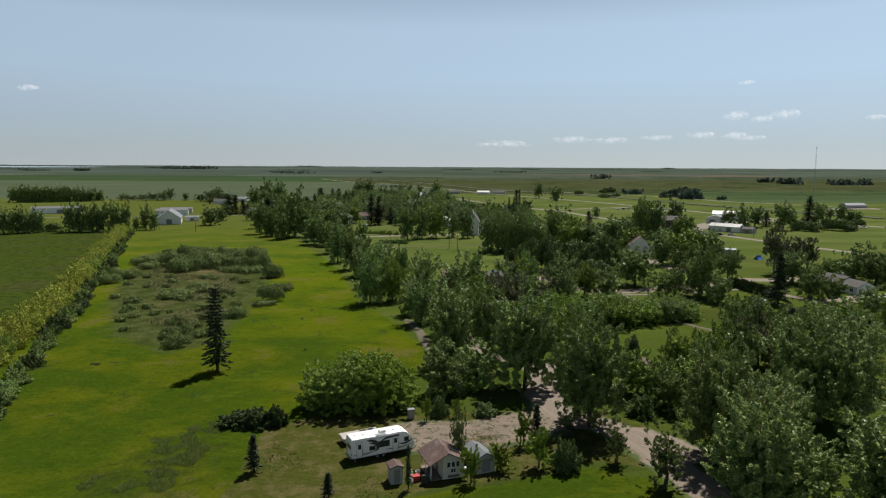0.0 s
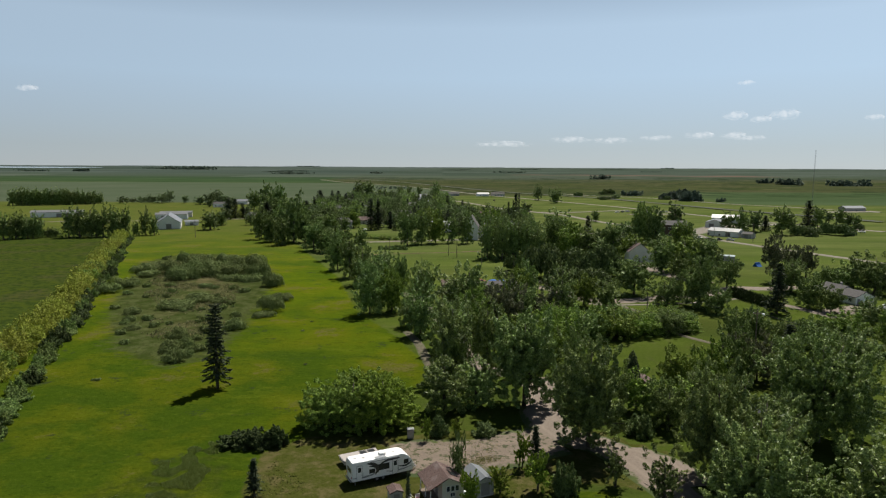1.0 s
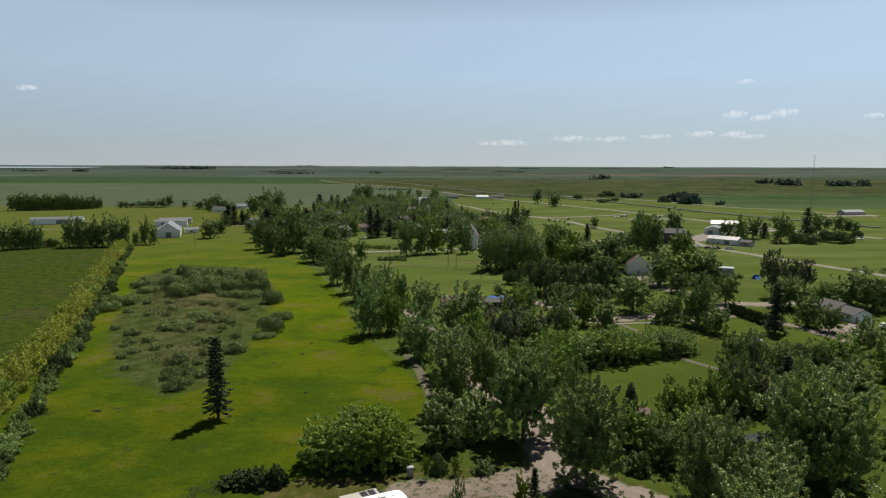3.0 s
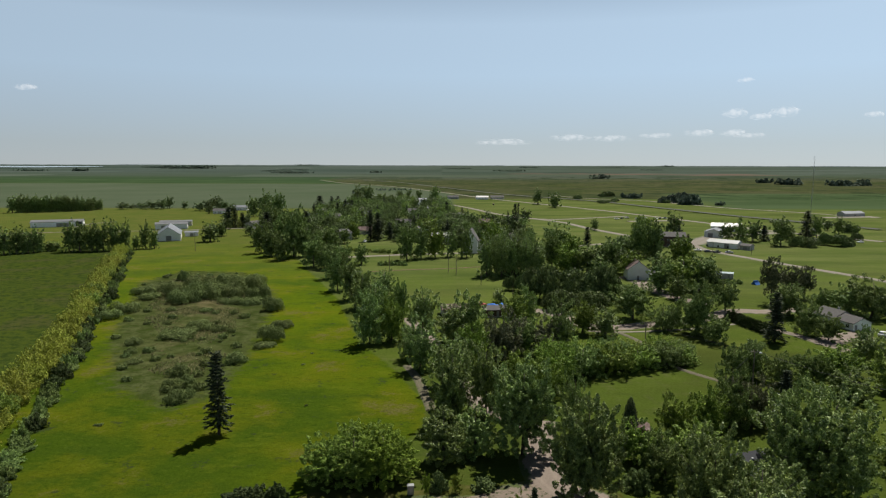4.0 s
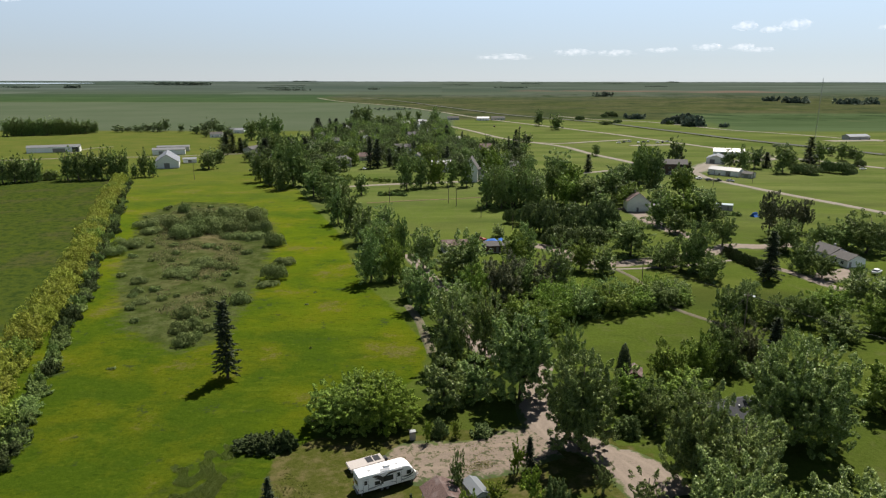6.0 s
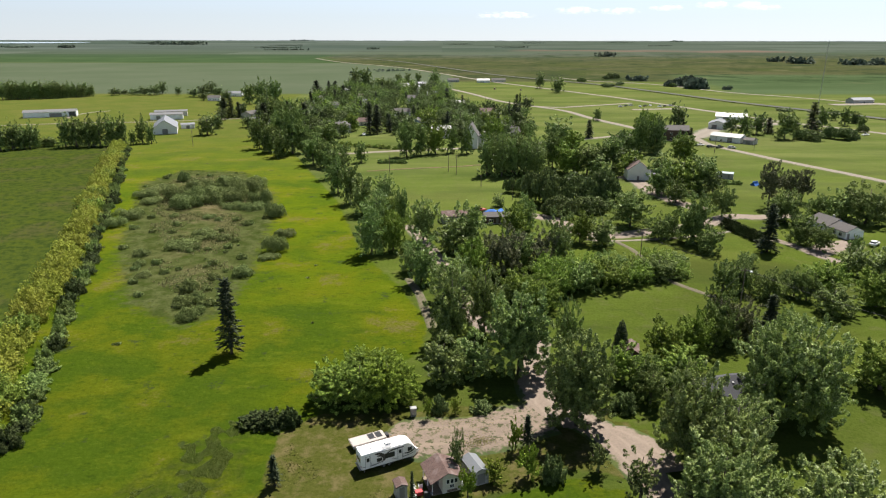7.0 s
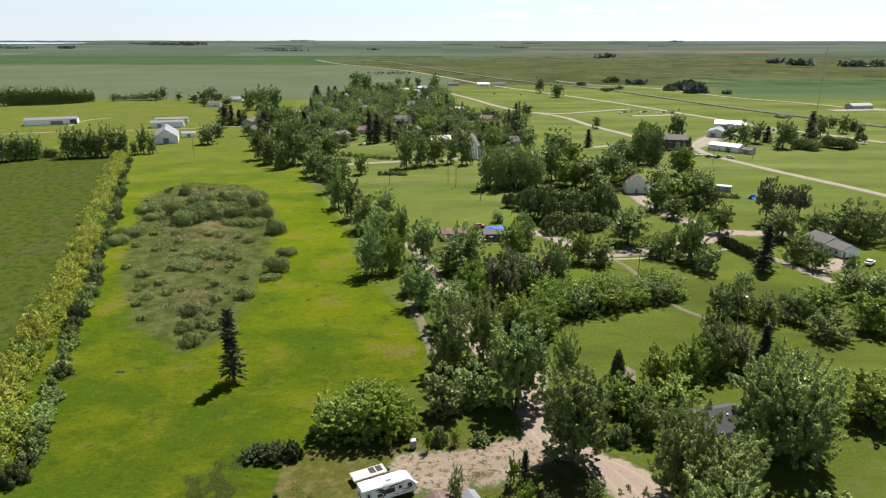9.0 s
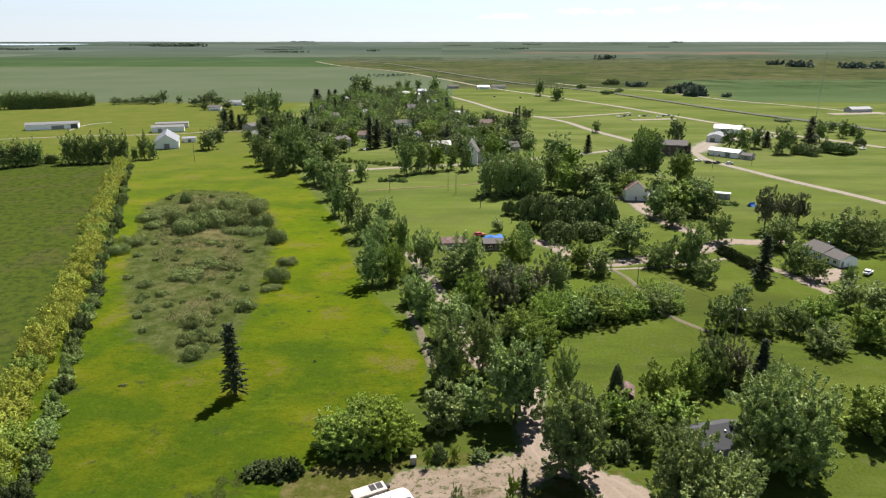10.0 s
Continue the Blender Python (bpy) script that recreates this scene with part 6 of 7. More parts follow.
def ridge_tent():
    """A small blue tent: two sloping sheets on a low ridge, with closed ends."""
    root = tagged(new("tent"), "small bright blue tent beside the pines", "tent")
    root.matrix_basis = pose(137.6, 283.0, 0, 0, 0, 25)
    for s in (-1, 1):
        bm = bmesh.new()
        prism(bm, [(-1.5, 0.0), (1.5, 0.0), (1.35, 0.05), (-1.35, 0.05)], -1.3, 1.3)
        sheet = part("fly_sheet", bm, BLUE, root, "blue nylon sheet")
        sheet.matrix_basis = pose(0, s * 0.62, 0.72, -s * 48, 0, 0)
    for x in (-1.45, 1.4):
        bm = bmesh.new()
        q = [bm.verts.new((x + d, y, z)) for d in (0, 0.04) for y, z in ((-1.4, 0), (1.4, 0), (0, 1.5))]
        bm.faces.new(q[:3]), bm.faces.new(q[3:][::-1])
        for k in range(3):
            bm.faces.new((q[k], q[(k + 1) % 3], q[3 + (k + 1) % 3], q[3 + k]))
        part("end_wall", bm, BLUE, root)


ridge_tent()


def car(x, y, turn, mat, label, group="parked cars", pickup=False, z=None):
    """A parked car: body with wheel arches, cabin, glass, lamps, wheels."""
    root = tagged(new("pickup" if pickup else "car"), label, "car", group)
    root.matrix_basis = pose(x, y, float(rise(y)) + 0.06 if z is None else z, 0, 0, turn)
    bm = bmesh.new()
    prism(bm, [(-2.3, 0.4), (2.25, 0.4), (2.3, 0.75), (2.1, 0.95), (1.0, 1.05), (-2.25, 1.08), (-2.35, 0.8)], -0.9, 0.9, 0.06)
    part("body", bm, mat, root, "", True)
    bm = bmesh.new()
    prof = [(-0.5, 1.05), (1.0, 1.05), (0.45, 1.62), (-0.4, 1.66)] if pickup else [(-2.0, 1.05), (1.0, 1.05), (0.35, 1.5), (-1.4, 1.52)]
    prism(bm, prof, -0.78, 0.78, 0.05)
    cabin = part("cabin", bm, GLASS, root, "dark windows")
    bm = bmesh.new()
    box(bm, prof[3][0] - 0.05, -0.74, prof[3][1] - 0.02, prof[2][0] + 0.05, 0.74, prof[2][1] + 0.07, 0.03)
    part("roof", bm, mat, cabin)
    for s in (-1, 1):
        for q in (-1.4, 1.4):
            wheel(root, q, s * 0.82, 0.34)
        boxed("headlight", (2.22, s * 0.65 - 0.15, 0.65, 2.32, s * 0.65 + 0.15, 0.8), WHITEPLASTIC, root, "clear headlight")
    return root


WHITECAR = plain("white_paint", (0.75, 0.75, 0.75), 0.25, 0, 0.03)
DARKCAR = plain("dark_paint", (0.03, 0.032, 0.036), 0.25, 0, 0.05)
REDCAR = plain("red_paint", (0.30, 0.03, 0.03), 0.3, 0, 0.05)
SILVERCAR = plain("silver_paint", (0.42, 0.43, 0.45), 0.3, 0.5, 0.05)
car(14.2, 236.5, 20, REDCAR, "red car parked behind the cabin")
car(47.7, 93.3, 25, SILVERCAR, "silver car parked under a tree by the grey-roofed house")
car(134.5, 194.6, 40, WHITECAR, "white car parked by the white bungalow", z=0.1)
car(155.2, 394.0, 15, WHITECAR, "white pickup parked by the shops", pickup=True)
car(158.8, 387.5, 10, DARKCAR, "dark car parked by the shops")
car(163.5, 386.0, 10, DARKCAR, "dark pickup parked by the shops", pickup=True)
car(170.0, 384.0, 8, SILVERCAR, "silver car parked by the shops")
for i in range(9):
    car(168 + i * 6.2, 628 + (i % 3) * 5, 20 + 40 * (i % 2), (WHITECAR, DARKCAR, SILVERCAR)[i % 3], ("white", "dark", "silver")[i % 3] + " vehicle standing in a row on the prairie", "vehicles on the prairie", i % 2 == 0)
car(-51.4, 436.1, 85, WHITECAR, "white van parked on a town lawn")
car(282, 438.5, 10, WHITECAR, "white pickup parked by a farm yard", pickup=True)

# ---- shops, sheds, barns ----
house("long_shop", "long low white shop building with white metal roof", "shop", 179.5, 413.0, -46, 19.0, 9.0, 3.4, 1.6, WHITE, ROOF_WHITE, [("s", -7, 1.0, 1.2, 1.2, True), ("s", 0, 1.0, 1.2, 1.2, True), ("s", 6, 1.0, 1.2, 1.2, True)], ("s", 3.2, 3.0, 3.0))
house("shop_annex", "grey lean annex at the end of the shop", "shed", 189.0, 402.5, -46, 6.0, 7.0, 2.6, 1.0, GREYWALL, ROOF_GREY, (), ("s", 0.0, 2.4, 2.2))
house("white_garage", "white garage building with white metal roof", "garage", 199.5, 477.0, 62, 18.0, 12.0, 4.0, 2.0, WHITE, ROOF_WHITE, [("s", -5, 1.2, 1.2, 1.0, True)], ("w", 2.0, 3.4, 3.2))
house("white_garage", "second white garage with white metal roof", "garage", 226.0, 519.0, -24, 22.0, 12.0, 4.0, 2.2, WHITE, ROOF_WHITE, (), ("s", -4.0, 3.6, 3.4))
house("brown_building", "dark brown two-storey building with grey roof", "house", 147.5, 421.0, -12, 18.0, 12.0, 6.6, 2.4, BROWNWALL, ROOF_GREY, [("s", u, zz, 1.3, 1.3, True) for u in (-6, -2, 2, 6) for zz in (1.0, 4.0)], ("s", 8.0, 1.0, 2.1))
house("cream_store", "narrow cream building beside the brown one", "shop", 136.0, 424.0, -12, 4.5, 11.0, 5.4, 1.6, CREAM, ROOF_GREY, [("s", 0.0, 3.0, 1.2, 1.2, True)], ("s", 0.0, 1.0, 2.1))
house("camper_shed", "small grey shed with pale teal roof on a lawn", "shed", 130.8, 298.5, -25, 7.0, 3.4, 2.4, 0.5, GREYWALL, ROOF_TEAL, [("s", -1.5, 1.0, 1.0, 0.8, True)], ("s", 1.6, 0.8, 2.0), over=0.1)
long_shed = house("machine_shed", "long low white machine shed open at the front", "shed", -319.5, 545.0, 22, 38.0, 12.0, 4.2, 1.4, WHITE, ROOF_WHITE, (), ("s", 4.0, 9.0, 3.2))
# black panel on the closed wall, painted shade of an open bay
boxed("bay_shade", (13.5, -6.1, 0.1, 18.4, -5.9, 3.8), DECAL, long_shed, "black panel standing for the shade in an open bay")
house("barn", "white barn with silver metal gabled roof", "barn", -190.0, 456.0, 110, 32.0, 15.0, 4.2, 5.2, WHITE, ROOF_METAL, [("w", -3.5, 3.0, 1.4, 1.4, True), ("w", 3.5, 3.0, 1.4, 1.4, True)], ("w", 0.0, 3.4, 3.6))
house("lean_to", "low white lean-to shed beside the barn", "shed", -181.5, 474.0, 20, 9.0, 7.0, 2.8, 0.8, WHITE, ROOF_METAL, (), ("s", 0.0, 2.4, 2.2))
house("white_shed", "long white shed with a flat-pitched roof behind the barn", "shed", -218.0, 528.0, 18, 24.0, 9.0, 4.0, 1.2, WHITE, ROOF_WHITE, (), ("s", -6.0, 3.0, 3.0))
house("white_shed", "second long pale shed with a low roof behind the barn", "shed", -224.0, 552.0, 18, 25.0, 8.0, 3.8, 0.9, CREAM, ROOF_WHITE, (), ("s", 5.0, 3.0, 3.0))
for n, (x, y, turn, w, d, wl, rf) in enumerate(((-233.7, 690, 5, 12, 8, WHITE, ROOF_GREY), (-229.5, 745, 0, 18, 9, WHITE, ROOF_METAL), (-155, 541, 70, 13, 9, GREYWALL, ROOF_GREY), (-135, 492, 5, 14, 8, WHITE, ROOF_WHITE),
        (60.7, 990, 5, 18, 9, WHITE, ROOF_WHITE), (84, 1000, 5, 20, 9, CREAM, ROOF_GREY), (17, 1000, 10, 16, 8, GREYWALL, ROOF_GREY), (420, 672, 12, 24, 10, GREYWALL, ROOF_METAL))):
    house("farm_building", "farm building with " + ("pale metal roof" if rf in (ROOF_METAL, ROOF_WHITE) else "grey shingle roof"), "building", x, y, turn, w, d, 3.4, 2.0, wl, rf, [("s", -w * 0.25, 1.0, 1.2, 1.1, True), ("s", w * 0.2, 1.0, 1.2, 1.1, True)], ("s", 0.0, 1.0, 2.1), group="outlying farm buildings")


def church():
    root = house("church", "tall white wooden church with steep gable", "church", 17.5, 389.0, 84, 14.0, 8.0, 8.0, 6.0, WHITE, ROOF_GREY, [("w", 0.0, 3.6, 1.4, 2.4, True)] + [("s", u, 2.0, 1.0, 2.6, False) for u in (-4, 0, 4)], ("w", 0.0, 1.4, 2.5))


church()
house("church_hall", "white gabled hall beside the church", "hall", 26.0, 396.0, 84, 12.0, 8.0, 5.5, 3.2, WHITE, ROOF_GREY, [("w", 0.0, 1.0, 1.4, 1.2, True), ("w", 0.0, 3.8, 1.0, 1.0, True)], ("w", -2.4, 1.0, 2.1))
TOWN = [(-36, 852, 12, WHITE, ROOF_WHITE), (-27, 915, 12, WHITE, ROOF_METAL), (-46, 838, 14, WHITE, ROOF_WHITE), (-72, 914, 5, GREYWALL, ROOF_GREY), (-114, 790, 80, WHITE, ROOF_WHITE), (-97, 597, 10, GREYWALL, ROOF_GREY),
        (-112, 557, 80, CREAM, ROOF_GREY), (-84, 473, 70, CREAM, ROOF_GREY), (-69, 448, 60, GREYWALL, ROOF_GREY), (-70.5, 642, 5, WHITE, ROOF_METAL), (-33, 558, 8, WHITE, ROOF_GREY), (-18, 484, 84, BLUEWALL, ROOF_GREY),
        (-59.6, 492, 10, CREAM, ROOF_BROWN), (-0.6, 429, 5, WHITE, ROOF_WHITE), (15, 628, 5, GREYWALL, ROOF_WHITE)]
TOWN_BACK = [(45, 433, 12, GREYWALL, ROOF_GREY), (-30, 690, 8, WHITE, ROOF_GREY), (-85, 700, 80, CREAM, ROOF_BROWN), (20, 520, 6, WHITE, ROOF_GREY), (-10, 740, 8, WHITE, ROOF_METAL), (-120, 660, 80, WHITE, ROOF_GREY), (38, 560, 6, CREAM, ROOF_BROWN)]
for x, y, turn, wl, rf in TOWN + TOWN_BACK:
    k = random.Random(int(x * 7 + y))
    house("town_house", {WHITE: "white", CREAM: "cream", GREYWALL: "grey", BLUEWALL: "blue-grey", BROWNWALL: "brown"}[wl] + " town house with " + ("pale metal" if rf in (ROOF_METAL, ROOF_WHITE) else "shingled") + " roof among trees", "house", x, y, turn, k.uniform(10, 14), k.uniform(8, 9.5), k.choice((3.0, 3.4, 5.2)), k.uniform(2.0, 3.0), wl, rf,
          [("s", -2.8, 1.0, 1.3, 1.2, True), ("s", 2.8, 1.0, 1.3, 1.2, True), ("w", 0.0, 1.0, 1.2, 1.2, True)], ("s", 0.0, 0.9, 2.1), k.random() < 0.5, group="houses of the town")

# ---- trees of the town ----
TOWN_EDGE = [(-146, 595), (-126, 640), (-138, 722), (-122, 905), (6, 880), (14, 665), (28, 600), (76, 580), (60, 427), (26, 392), (-4, 410), (-31, 440), (-58, 480), (-60, 416), (-71, 372), (-90, 396), (-118, 476)]
taken = [(x, y) for x, y, *_ in TOWN + TOWN_BACK] + [(17, 389), (26, 396), (-51, 436), (-50, 425)]
rng = np.random.default_rng(12)
count, back = 0, {"ash": [], "poplar": [], "maple": []}
while count < 400:
    x, y = rng.uniform(-150, 80), 370 + 540 * rng.random() ** 1.15
    if inside(np.array([x]), np.array([y]), TOWN_EDGE)[0] < 2 or any(abs(x - a) < 6.5 and -13 < y - b < 8 for a, b in taken):
        continue
    taken.append((x, y - 2)) if count % 3 == 0 else None
    kind = ("ash", "ash", "poplar", "poplar", "maple", "spruce")[int(rng.integers(6)) if rng.random() < 0.75 else int(rng.integers(2))]
    hh, ww = rng.uniform(7, 13.5), rng.uniform(0.85, 1.25)
    count += 1
    if kind == "spruce":
        plant("spruce_far", x, y, hh * 1.1, hh * 0.55, "dark pointed spruce in a town garden", "tree", "spruces of the town", "spruce")
    elif y < 520:
        plant(kind + "_far", x, y, hh, hh * ww, "leafy tree in a town garden", "tree", "trees of the town", "tree")
    else:
        back[kind].append(crown_leaves(rng, hh, hh * ww, 800, 0.66, low=0.0, clumps=55, fine=0.75, lobes=9, stout=1.6, rise_up=0.25, skirt=0.7)[0] + np.array([x, y, 0]))
for kind, crowns in back.items():
    tagged(new("town_trees", quad_mesh("town_trees", np.concatenate(crowns), LEAF[{"ash": "elm", "poplar": "ash", "maple": "maple"}[kind]])), "leafy trees crowding the far side of the town", "trees", kind="stuff")

rng = np.random.default_rng(8)
for i in range(13):
    plant("green_hedge", -59 + 4.0 * i, 393 - 1.6 * i + rng.normal(), rng.uniform(1.8, 3.4), rng.uniform(3.4, 5.0), "low green bush along a garden by the street", "shrub", "bushes along the street", "hedge_bush", 4)
# ---- the poplar grove by the playing field ----
for i in range(14):
    plant("grove_poplar", 22 + 1.9 * i + rng.normal() * 0.8, 302 + 6 * (i % 3) + rng.normal(), rng.uniform(17.5, 21.5) - (3 if i > 11 else 0), rng.uniform(6.5, 8.5), "tall poplar in a dense grove by the playing field", "tree", "poplar grove", "poplar")
for x, y, h, w in ((-163, 470, 11, 12), (-140, 478, 9, 10), (-172, 520, 10, 10), (-200, 612, 9, 12), (-147, 545, 11, 11), (-168, 560, 10, 10), (-128, 480, 12, 11), (-122, 505, 15, 12), (-140, 520, 13, 11), (-225, 700, 10, 12), (-245, 690, 9, 10), (-110, 540, 15, 13)):
    plant("ash_far", x, y, h, w, "leafy tree round a farm house", "tree", "trees round the farm houses", "tree")


# ---- poles, wires, mast ----
def pole(x, y, h, arms=1, label="weathered wooden power pole", turn=0):
    root = tagged(new("power_pole"), label, "pole", "power poles")
    root.matrix_basis = pose(x, y, 0, 0, 0, turn)
    bm = bmesh.new()
    tube(bm, ((0, 0, -0.3), (0, 0, h)), (0.15, 0.1), 10)
    part("post", bm, WOOD, root)
    if arms:
        boxed("crossarm", (-0.9, -0.06, h - 0.7, 0.9, 0.06, h - 0.56), WOOD, root, "wooden crossarm")
        for u in (-0.8, 0.8):
            bm = bmesh.new()
            disc(bm, (u, 0, h - 0.5), 0.05, 0.08, "z", 8)
            part("insulator", bm, WHITEPLASTIC, root, "pale insulator")
    return root


POLES = [(57.9, 181.5, 7.6), (70.6, 143.8, 10.6), (3.2, 313.8, 9.0), (6.9, 306.5, 9.0), (-25.0, 311.3, 8.5), (-147.7, 390.3, 11.0), (182.5, 382.7, 10.5), (239.3, 426.8, 10.5), (28.2, 255.1, 6.3), (153.7, 368.7, 9.5), (17.1, 280.1, 5.0)]
for i, (x, y, hh) in enumerate(POLES):
    pole(x, y, hh, 1 if i in (1, 6, 7) else 0)
lamp = tagged(new("yard_lamp"), "grey yard lamp with round white head on a pole", "lamp")
lamp.matrix_basis = pose(70.6, 143.8, 2.1)
bm = bmesh.new()
tube(bm, ((0, -0.1, 7.6), (0.5, -0.5, 8.1), (0.9, -0.9, 8.0)), (0.05, 0.05, 0.04), 6)
part("arm", bm, STEEL, lamp)
bm = bmesh.new()
disc(bm, (0.95, -0.95, 7.9), 0.3, 0.14, "z", 12)
part("head", bm, WHITEPLASTIC, lamp, "white lamp head")


def wire(a, b, sag):
    bm = bmesh.new()
    a, b = Vector(a), Vector(b)
    tube(bm, [a.lerp(b, t / 12) - Vector((0, 0, sag * 4 * (t / 12) * (1 - t / 12))) for t in range(13)], [0.032] * 13, 5)
    ob = part("power_line", bm, RUBBER, None)
    tagged(ob, "thin black overhead power line", "wire", "power lines")


wire((70.6, 143.8, 10.2), (106, 106, 8.2), 1.6)
wire((71.2, 143.8, 10.0), (92, 133, 7.0), 0.8)
wire((70.6, 143.8, 10.2), (57.9, 181.5, 7.4), 0.6)
wire((70.6, 143.8, 10.0), (62, 140, 5.0), 0.4)


def mast():
    root = tagged(new("radio_mast"), "thin lattice radio mast with red bands", "mast")
    root.matrix_basis = pose(341, 605, 0)
    for k in range(3):
        a = 2.094 * k
        bm = bmesh.new()
        tube(bm, ((0.5 * math.cos(a), 0.5 * math.sin(a), 0), (0.35 * math.cos(a), 0.35 * math.sin(a), 60)), (0.06, 0.05), 5)
        part("leg", bm, STEEL, root)
    for i in range(20):
        bm = bmesh.new()
        pts = [(0.47 * math.cos(2.094 * (k + i)), 0.47 * math.sin(2.094 * (k + i)), 3.0 * i + 1.0 * k) for k in range(4)]
        tube(bm, pts, [0.03] * 4, 4)
        part("brace", bm, STEEL, root)


mast()

# ---- low hedges ----
for x, y, h, w in DARK_MOUNDS:
    plant("dusk_hedge", x, y, h, w, "large dark rounded bush by the village street", "shrub", "dark bushes by the street", "bush")
for i, (x, y, h, w) in enumerate([(-31.5, 336, 2.2, 4.2), (-28.3, 336, 2.3, 4.2), (-25.0, 336, 2.2, 4.2), (-21.8, 336, 2.4, 4.2), (-19.4, 335, 2.6, 4.0)]):
    plant("dusk_hedge", x, y, h, w, "clipped dark hedge bush on the playing field", "shrub", "clipped hedge", "hedge_bush")
for i in range(9):
    plant("dark_shrub", 97.2 + 0.45 * i, 216 - 2.2 * i, 3.2, 4.6, "dark clipped hedge bush beside the lawn", "shrub", "dark yard hedge", "hedge_bush")
for x, y, h, w in FARM_BUSHES:
    plant("ash_shrub", x, y, h, w, "bush of a farm yard hedge", "shrub", "farm yard hedge", "hedge_bush")
for i in range(6):
    plant("dusk_hedge", 120.5 + i * 2.1, 287 - i * 0.5, 2.0, 3.6, "clipped hedge bush beside a shed", "shrub", "hedge by the shed", "hedge_bush")

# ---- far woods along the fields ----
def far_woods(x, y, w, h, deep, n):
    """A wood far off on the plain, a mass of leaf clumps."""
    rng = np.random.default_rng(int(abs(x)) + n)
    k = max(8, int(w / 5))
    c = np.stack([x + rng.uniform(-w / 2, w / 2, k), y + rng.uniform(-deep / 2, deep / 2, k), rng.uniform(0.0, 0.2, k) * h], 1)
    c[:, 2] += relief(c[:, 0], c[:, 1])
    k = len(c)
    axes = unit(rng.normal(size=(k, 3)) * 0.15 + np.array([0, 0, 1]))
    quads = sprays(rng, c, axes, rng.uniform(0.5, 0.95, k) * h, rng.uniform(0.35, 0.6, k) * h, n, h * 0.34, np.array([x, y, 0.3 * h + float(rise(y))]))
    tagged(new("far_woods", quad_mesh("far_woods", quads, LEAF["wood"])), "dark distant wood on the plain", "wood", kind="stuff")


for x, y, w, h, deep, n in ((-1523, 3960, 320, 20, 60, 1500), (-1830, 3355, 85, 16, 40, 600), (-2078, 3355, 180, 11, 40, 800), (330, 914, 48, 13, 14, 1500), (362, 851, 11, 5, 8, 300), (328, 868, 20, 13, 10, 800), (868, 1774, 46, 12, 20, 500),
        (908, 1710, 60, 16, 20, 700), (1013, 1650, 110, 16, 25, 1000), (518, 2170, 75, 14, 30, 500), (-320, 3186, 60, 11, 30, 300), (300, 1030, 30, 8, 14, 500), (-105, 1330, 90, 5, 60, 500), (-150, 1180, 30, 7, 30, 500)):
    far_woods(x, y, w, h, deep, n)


# ---- bales, shrubs along the railway, a slab and a pad ----
for x, y in ((67, 851), (98, 834)):
    bale = tagged(new("hay_bale"), "weathered dark round hay bale on the pasture", "bale", "hay bales")
    bale.matrix_basis = pose(x, y, -0.05, 0, 0, 35)
    bm = bmesh.new()
    disc(bm, (0, 0, 1.0), 1.05, 0.85, "y", 18)
    bmesh.ops.bevel(bm, geom=bm.edges[:], offset=0.12, segments=2, affect="EDGES")
    part("straw", bm, WOOD, bale, "", True)
for x, y, h, w in ((204, 987, 7, 13), (219, 895, 5, 16), (246, 934, 5, 14), (276, 1085, 9, 22), (262, 1075, 6, 14), (310, 905, 5, 12), (228, 905, 4, 10), (348, 905, 6, 14)):
    plant("ash_shrub", x, y, h, w, "dark bush beside the railway", "shrub", "bushes along the railway", "bush")
strip("concrete_slab", [(172, 604), (190, 607), (216, 613)], 9.0, PALE_ROAD, "pale old concrete slab on the pasture", "slab", 0.1, 6)
strip("gravel_pad", [(380, 652), (400, 655), (440, 664)], 15.0, PALE_ROAD, "gravel loading pad by the railway", "gravel", 0.12, 6)


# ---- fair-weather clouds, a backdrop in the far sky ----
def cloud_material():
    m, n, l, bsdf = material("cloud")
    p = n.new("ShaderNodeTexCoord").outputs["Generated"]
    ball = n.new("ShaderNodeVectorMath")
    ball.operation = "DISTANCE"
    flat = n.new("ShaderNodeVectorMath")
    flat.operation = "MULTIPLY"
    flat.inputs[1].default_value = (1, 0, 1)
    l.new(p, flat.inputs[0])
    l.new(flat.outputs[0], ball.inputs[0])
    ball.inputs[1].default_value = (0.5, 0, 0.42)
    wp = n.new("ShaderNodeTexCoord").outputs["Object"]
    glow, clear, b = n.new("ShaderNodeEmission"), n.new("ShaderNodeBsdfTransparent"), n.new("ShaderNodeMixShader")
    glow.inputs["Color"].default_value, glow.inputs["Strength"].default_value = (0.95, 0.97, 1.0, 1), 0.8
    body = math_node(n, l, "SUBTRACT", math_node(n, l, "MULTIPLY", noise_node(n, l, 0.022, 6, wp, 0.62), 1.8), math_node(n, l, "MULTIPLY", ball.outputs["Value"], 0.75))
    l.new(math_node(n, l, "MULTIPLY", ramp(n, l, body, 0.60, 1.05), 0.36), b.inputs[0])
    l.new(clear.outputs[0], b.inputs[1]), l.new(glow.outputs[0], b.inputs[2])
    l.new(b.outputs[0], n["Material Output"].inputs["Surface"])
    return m


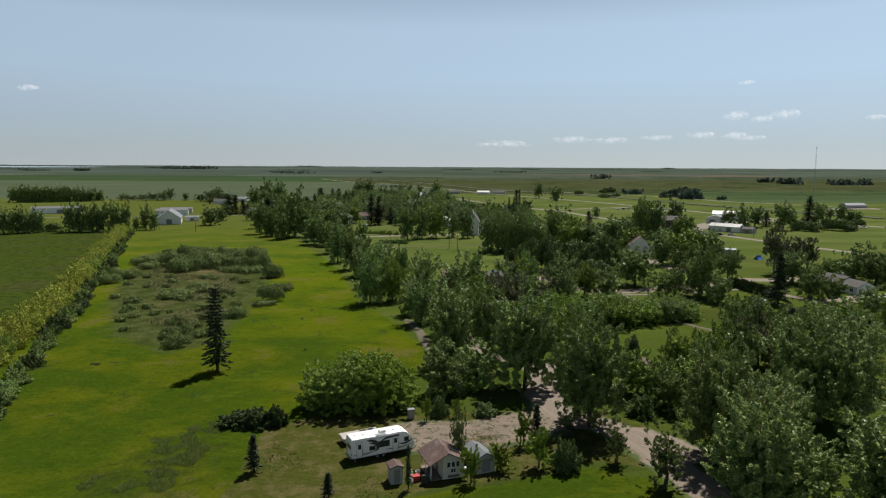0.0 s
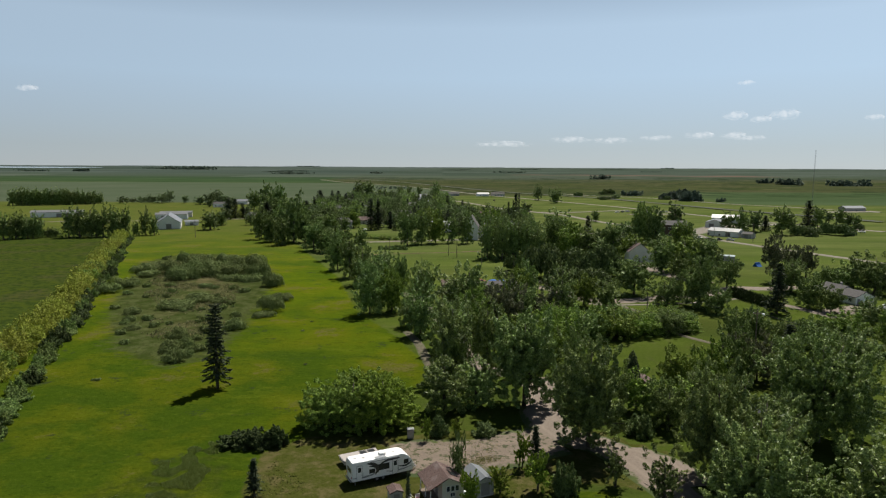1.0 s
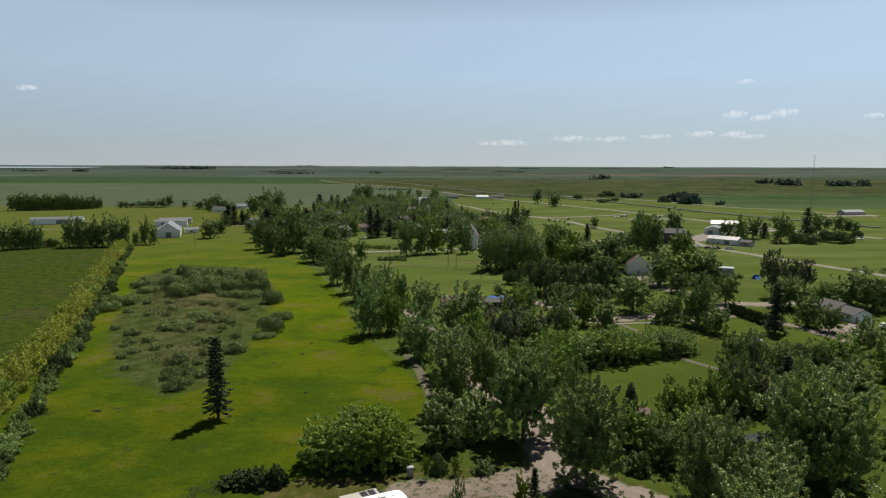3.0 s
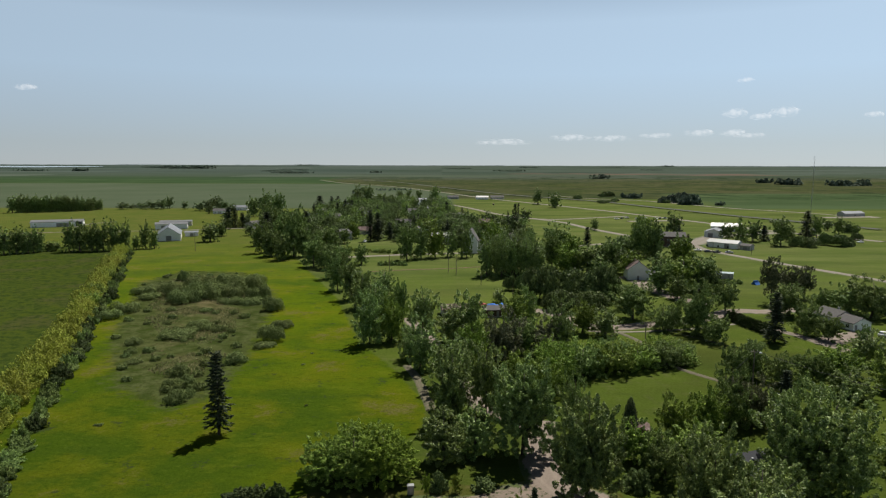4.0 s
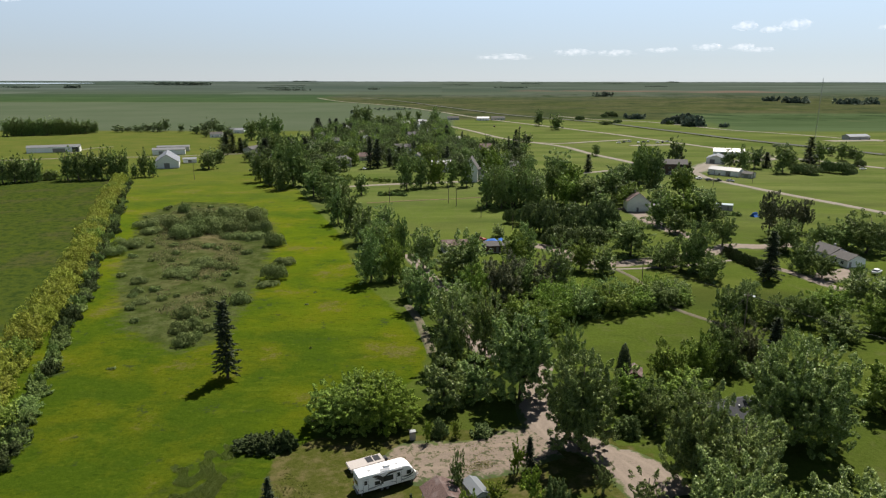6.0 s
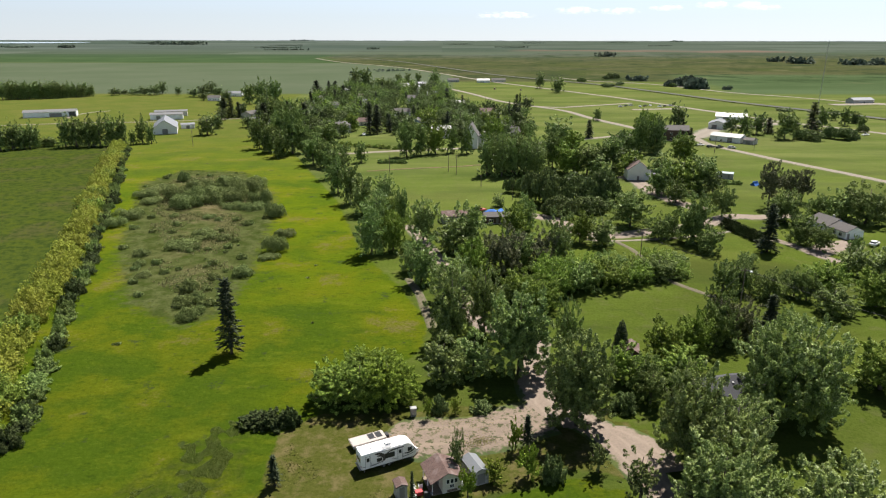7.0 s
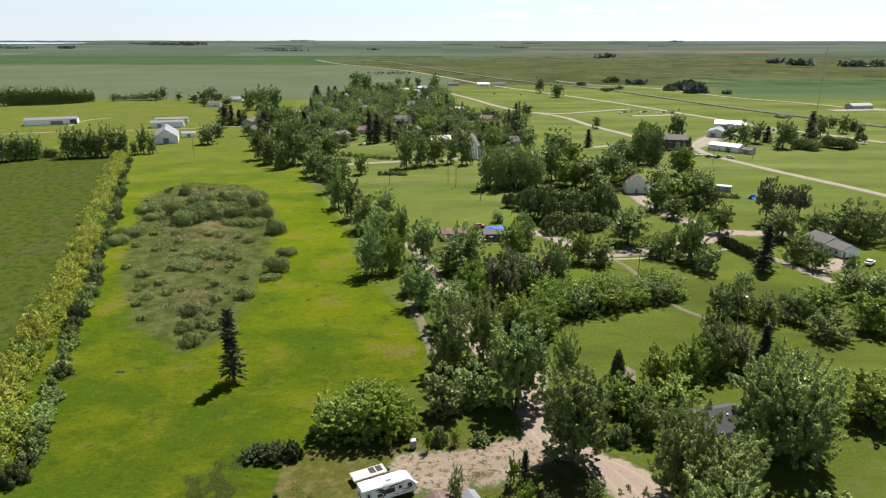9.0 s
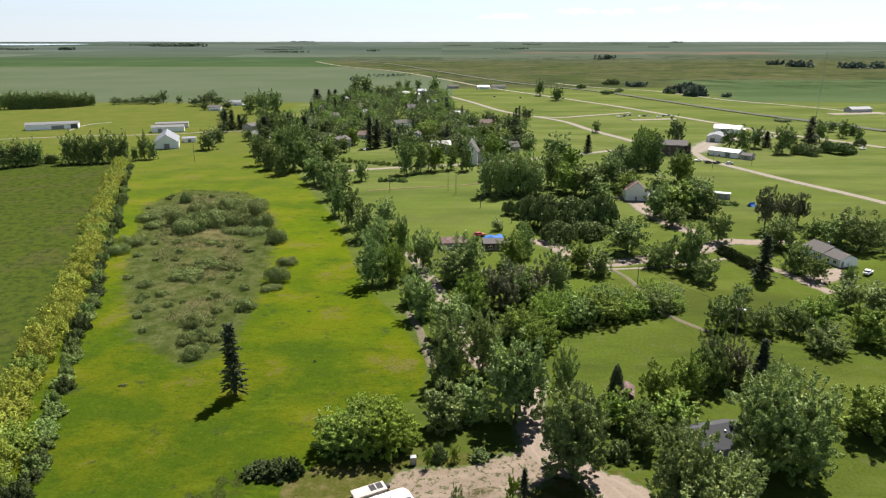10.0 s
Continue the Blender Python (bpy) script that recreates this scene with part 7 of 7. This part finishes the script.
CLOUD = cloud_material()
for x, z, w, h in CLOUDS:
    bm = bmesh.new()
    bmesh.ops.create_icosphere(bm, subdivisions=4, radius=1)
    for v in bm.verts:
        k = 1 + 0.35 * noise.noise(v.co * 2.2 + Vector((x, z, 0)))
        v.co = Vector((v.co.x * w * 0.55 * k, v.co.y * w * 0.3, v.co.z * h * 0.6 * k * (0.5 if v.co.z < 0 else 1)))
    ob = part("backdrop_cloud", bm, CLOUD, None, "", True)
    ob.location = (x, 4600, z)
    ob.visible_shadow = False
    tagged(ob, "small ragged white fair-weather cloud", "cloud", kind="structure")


# ---- the far edge of the plain: tree lines and a lake ----
rng = np.random.default_rng(21)
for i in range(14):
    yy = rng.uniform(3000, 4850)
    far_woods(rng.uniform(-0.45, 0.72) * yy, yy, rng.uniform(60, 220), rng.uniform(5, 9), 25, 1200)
# the ridge's base colour holds the bluish haze of distance
RIDGE = plain("hazy_hills", (0.085, 0.115, 0.125), 1.0, 0, 0.3, 0.01, (0.05, 0.075, 0.08))
bm = bmesh.new()
below = above = None
for k in range(161):
    x = -4800 + 60 * k
    z = float(rise(4870))
    up = 2 + 5 * max(0, noise.noise((x * 0.0016, 3.0, 0))) + 3 * noise.noise((x * 0.011, 0, 5.0))
    a, b, c = bm.verts.new((x, 4800, z - 6)), bm.verts.new((x, 4870, z + max(1.0, up))), bm.verts.new((x, 4940, z - 6))
    if below:
        bm.faces.new((below, a, b, above)), bm.faces.new((above, b, c, behind))
    below, above, behind = a, b, c
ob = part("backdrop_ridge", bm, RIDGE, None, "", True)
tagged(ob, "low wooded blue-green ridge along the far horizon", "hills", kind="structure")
m, n, l, bsdf = material("lake_water")
bsdf.inputs["Base Color"].default_value, bsdf.inputs["Roughness"].default_value = (0.25, 0.3, 0.34, 1), 0.12
bump(n, l, bsdf, noise_node(n, l, 0.6, 4, position(n)), 0.3, 0.2)
mesh = bpy.data.meshes.new("water")
ring = [(-2900 + 640 * math.cos(a) * (1 + 0.12 * math.sin(3 * a)), 4310 + 190 * math.sin(a) * (1 + 0.15 * math.cos(2 * a))) for a in [0.1309 * k for k in range(48)]]
mesh.from_pydata([(x, y, float(rise(y)) + 1.0) for x, y in ring] + [(-2900, 4310, float(rise(4310)) + 1.2)], [], [(k, (k + 1) % 48, 48) for k in range(48)])
mesh.materials.append(m)
tagged(new("water", mesh), "pale distant lake on the plain", "lake", kind="structure")
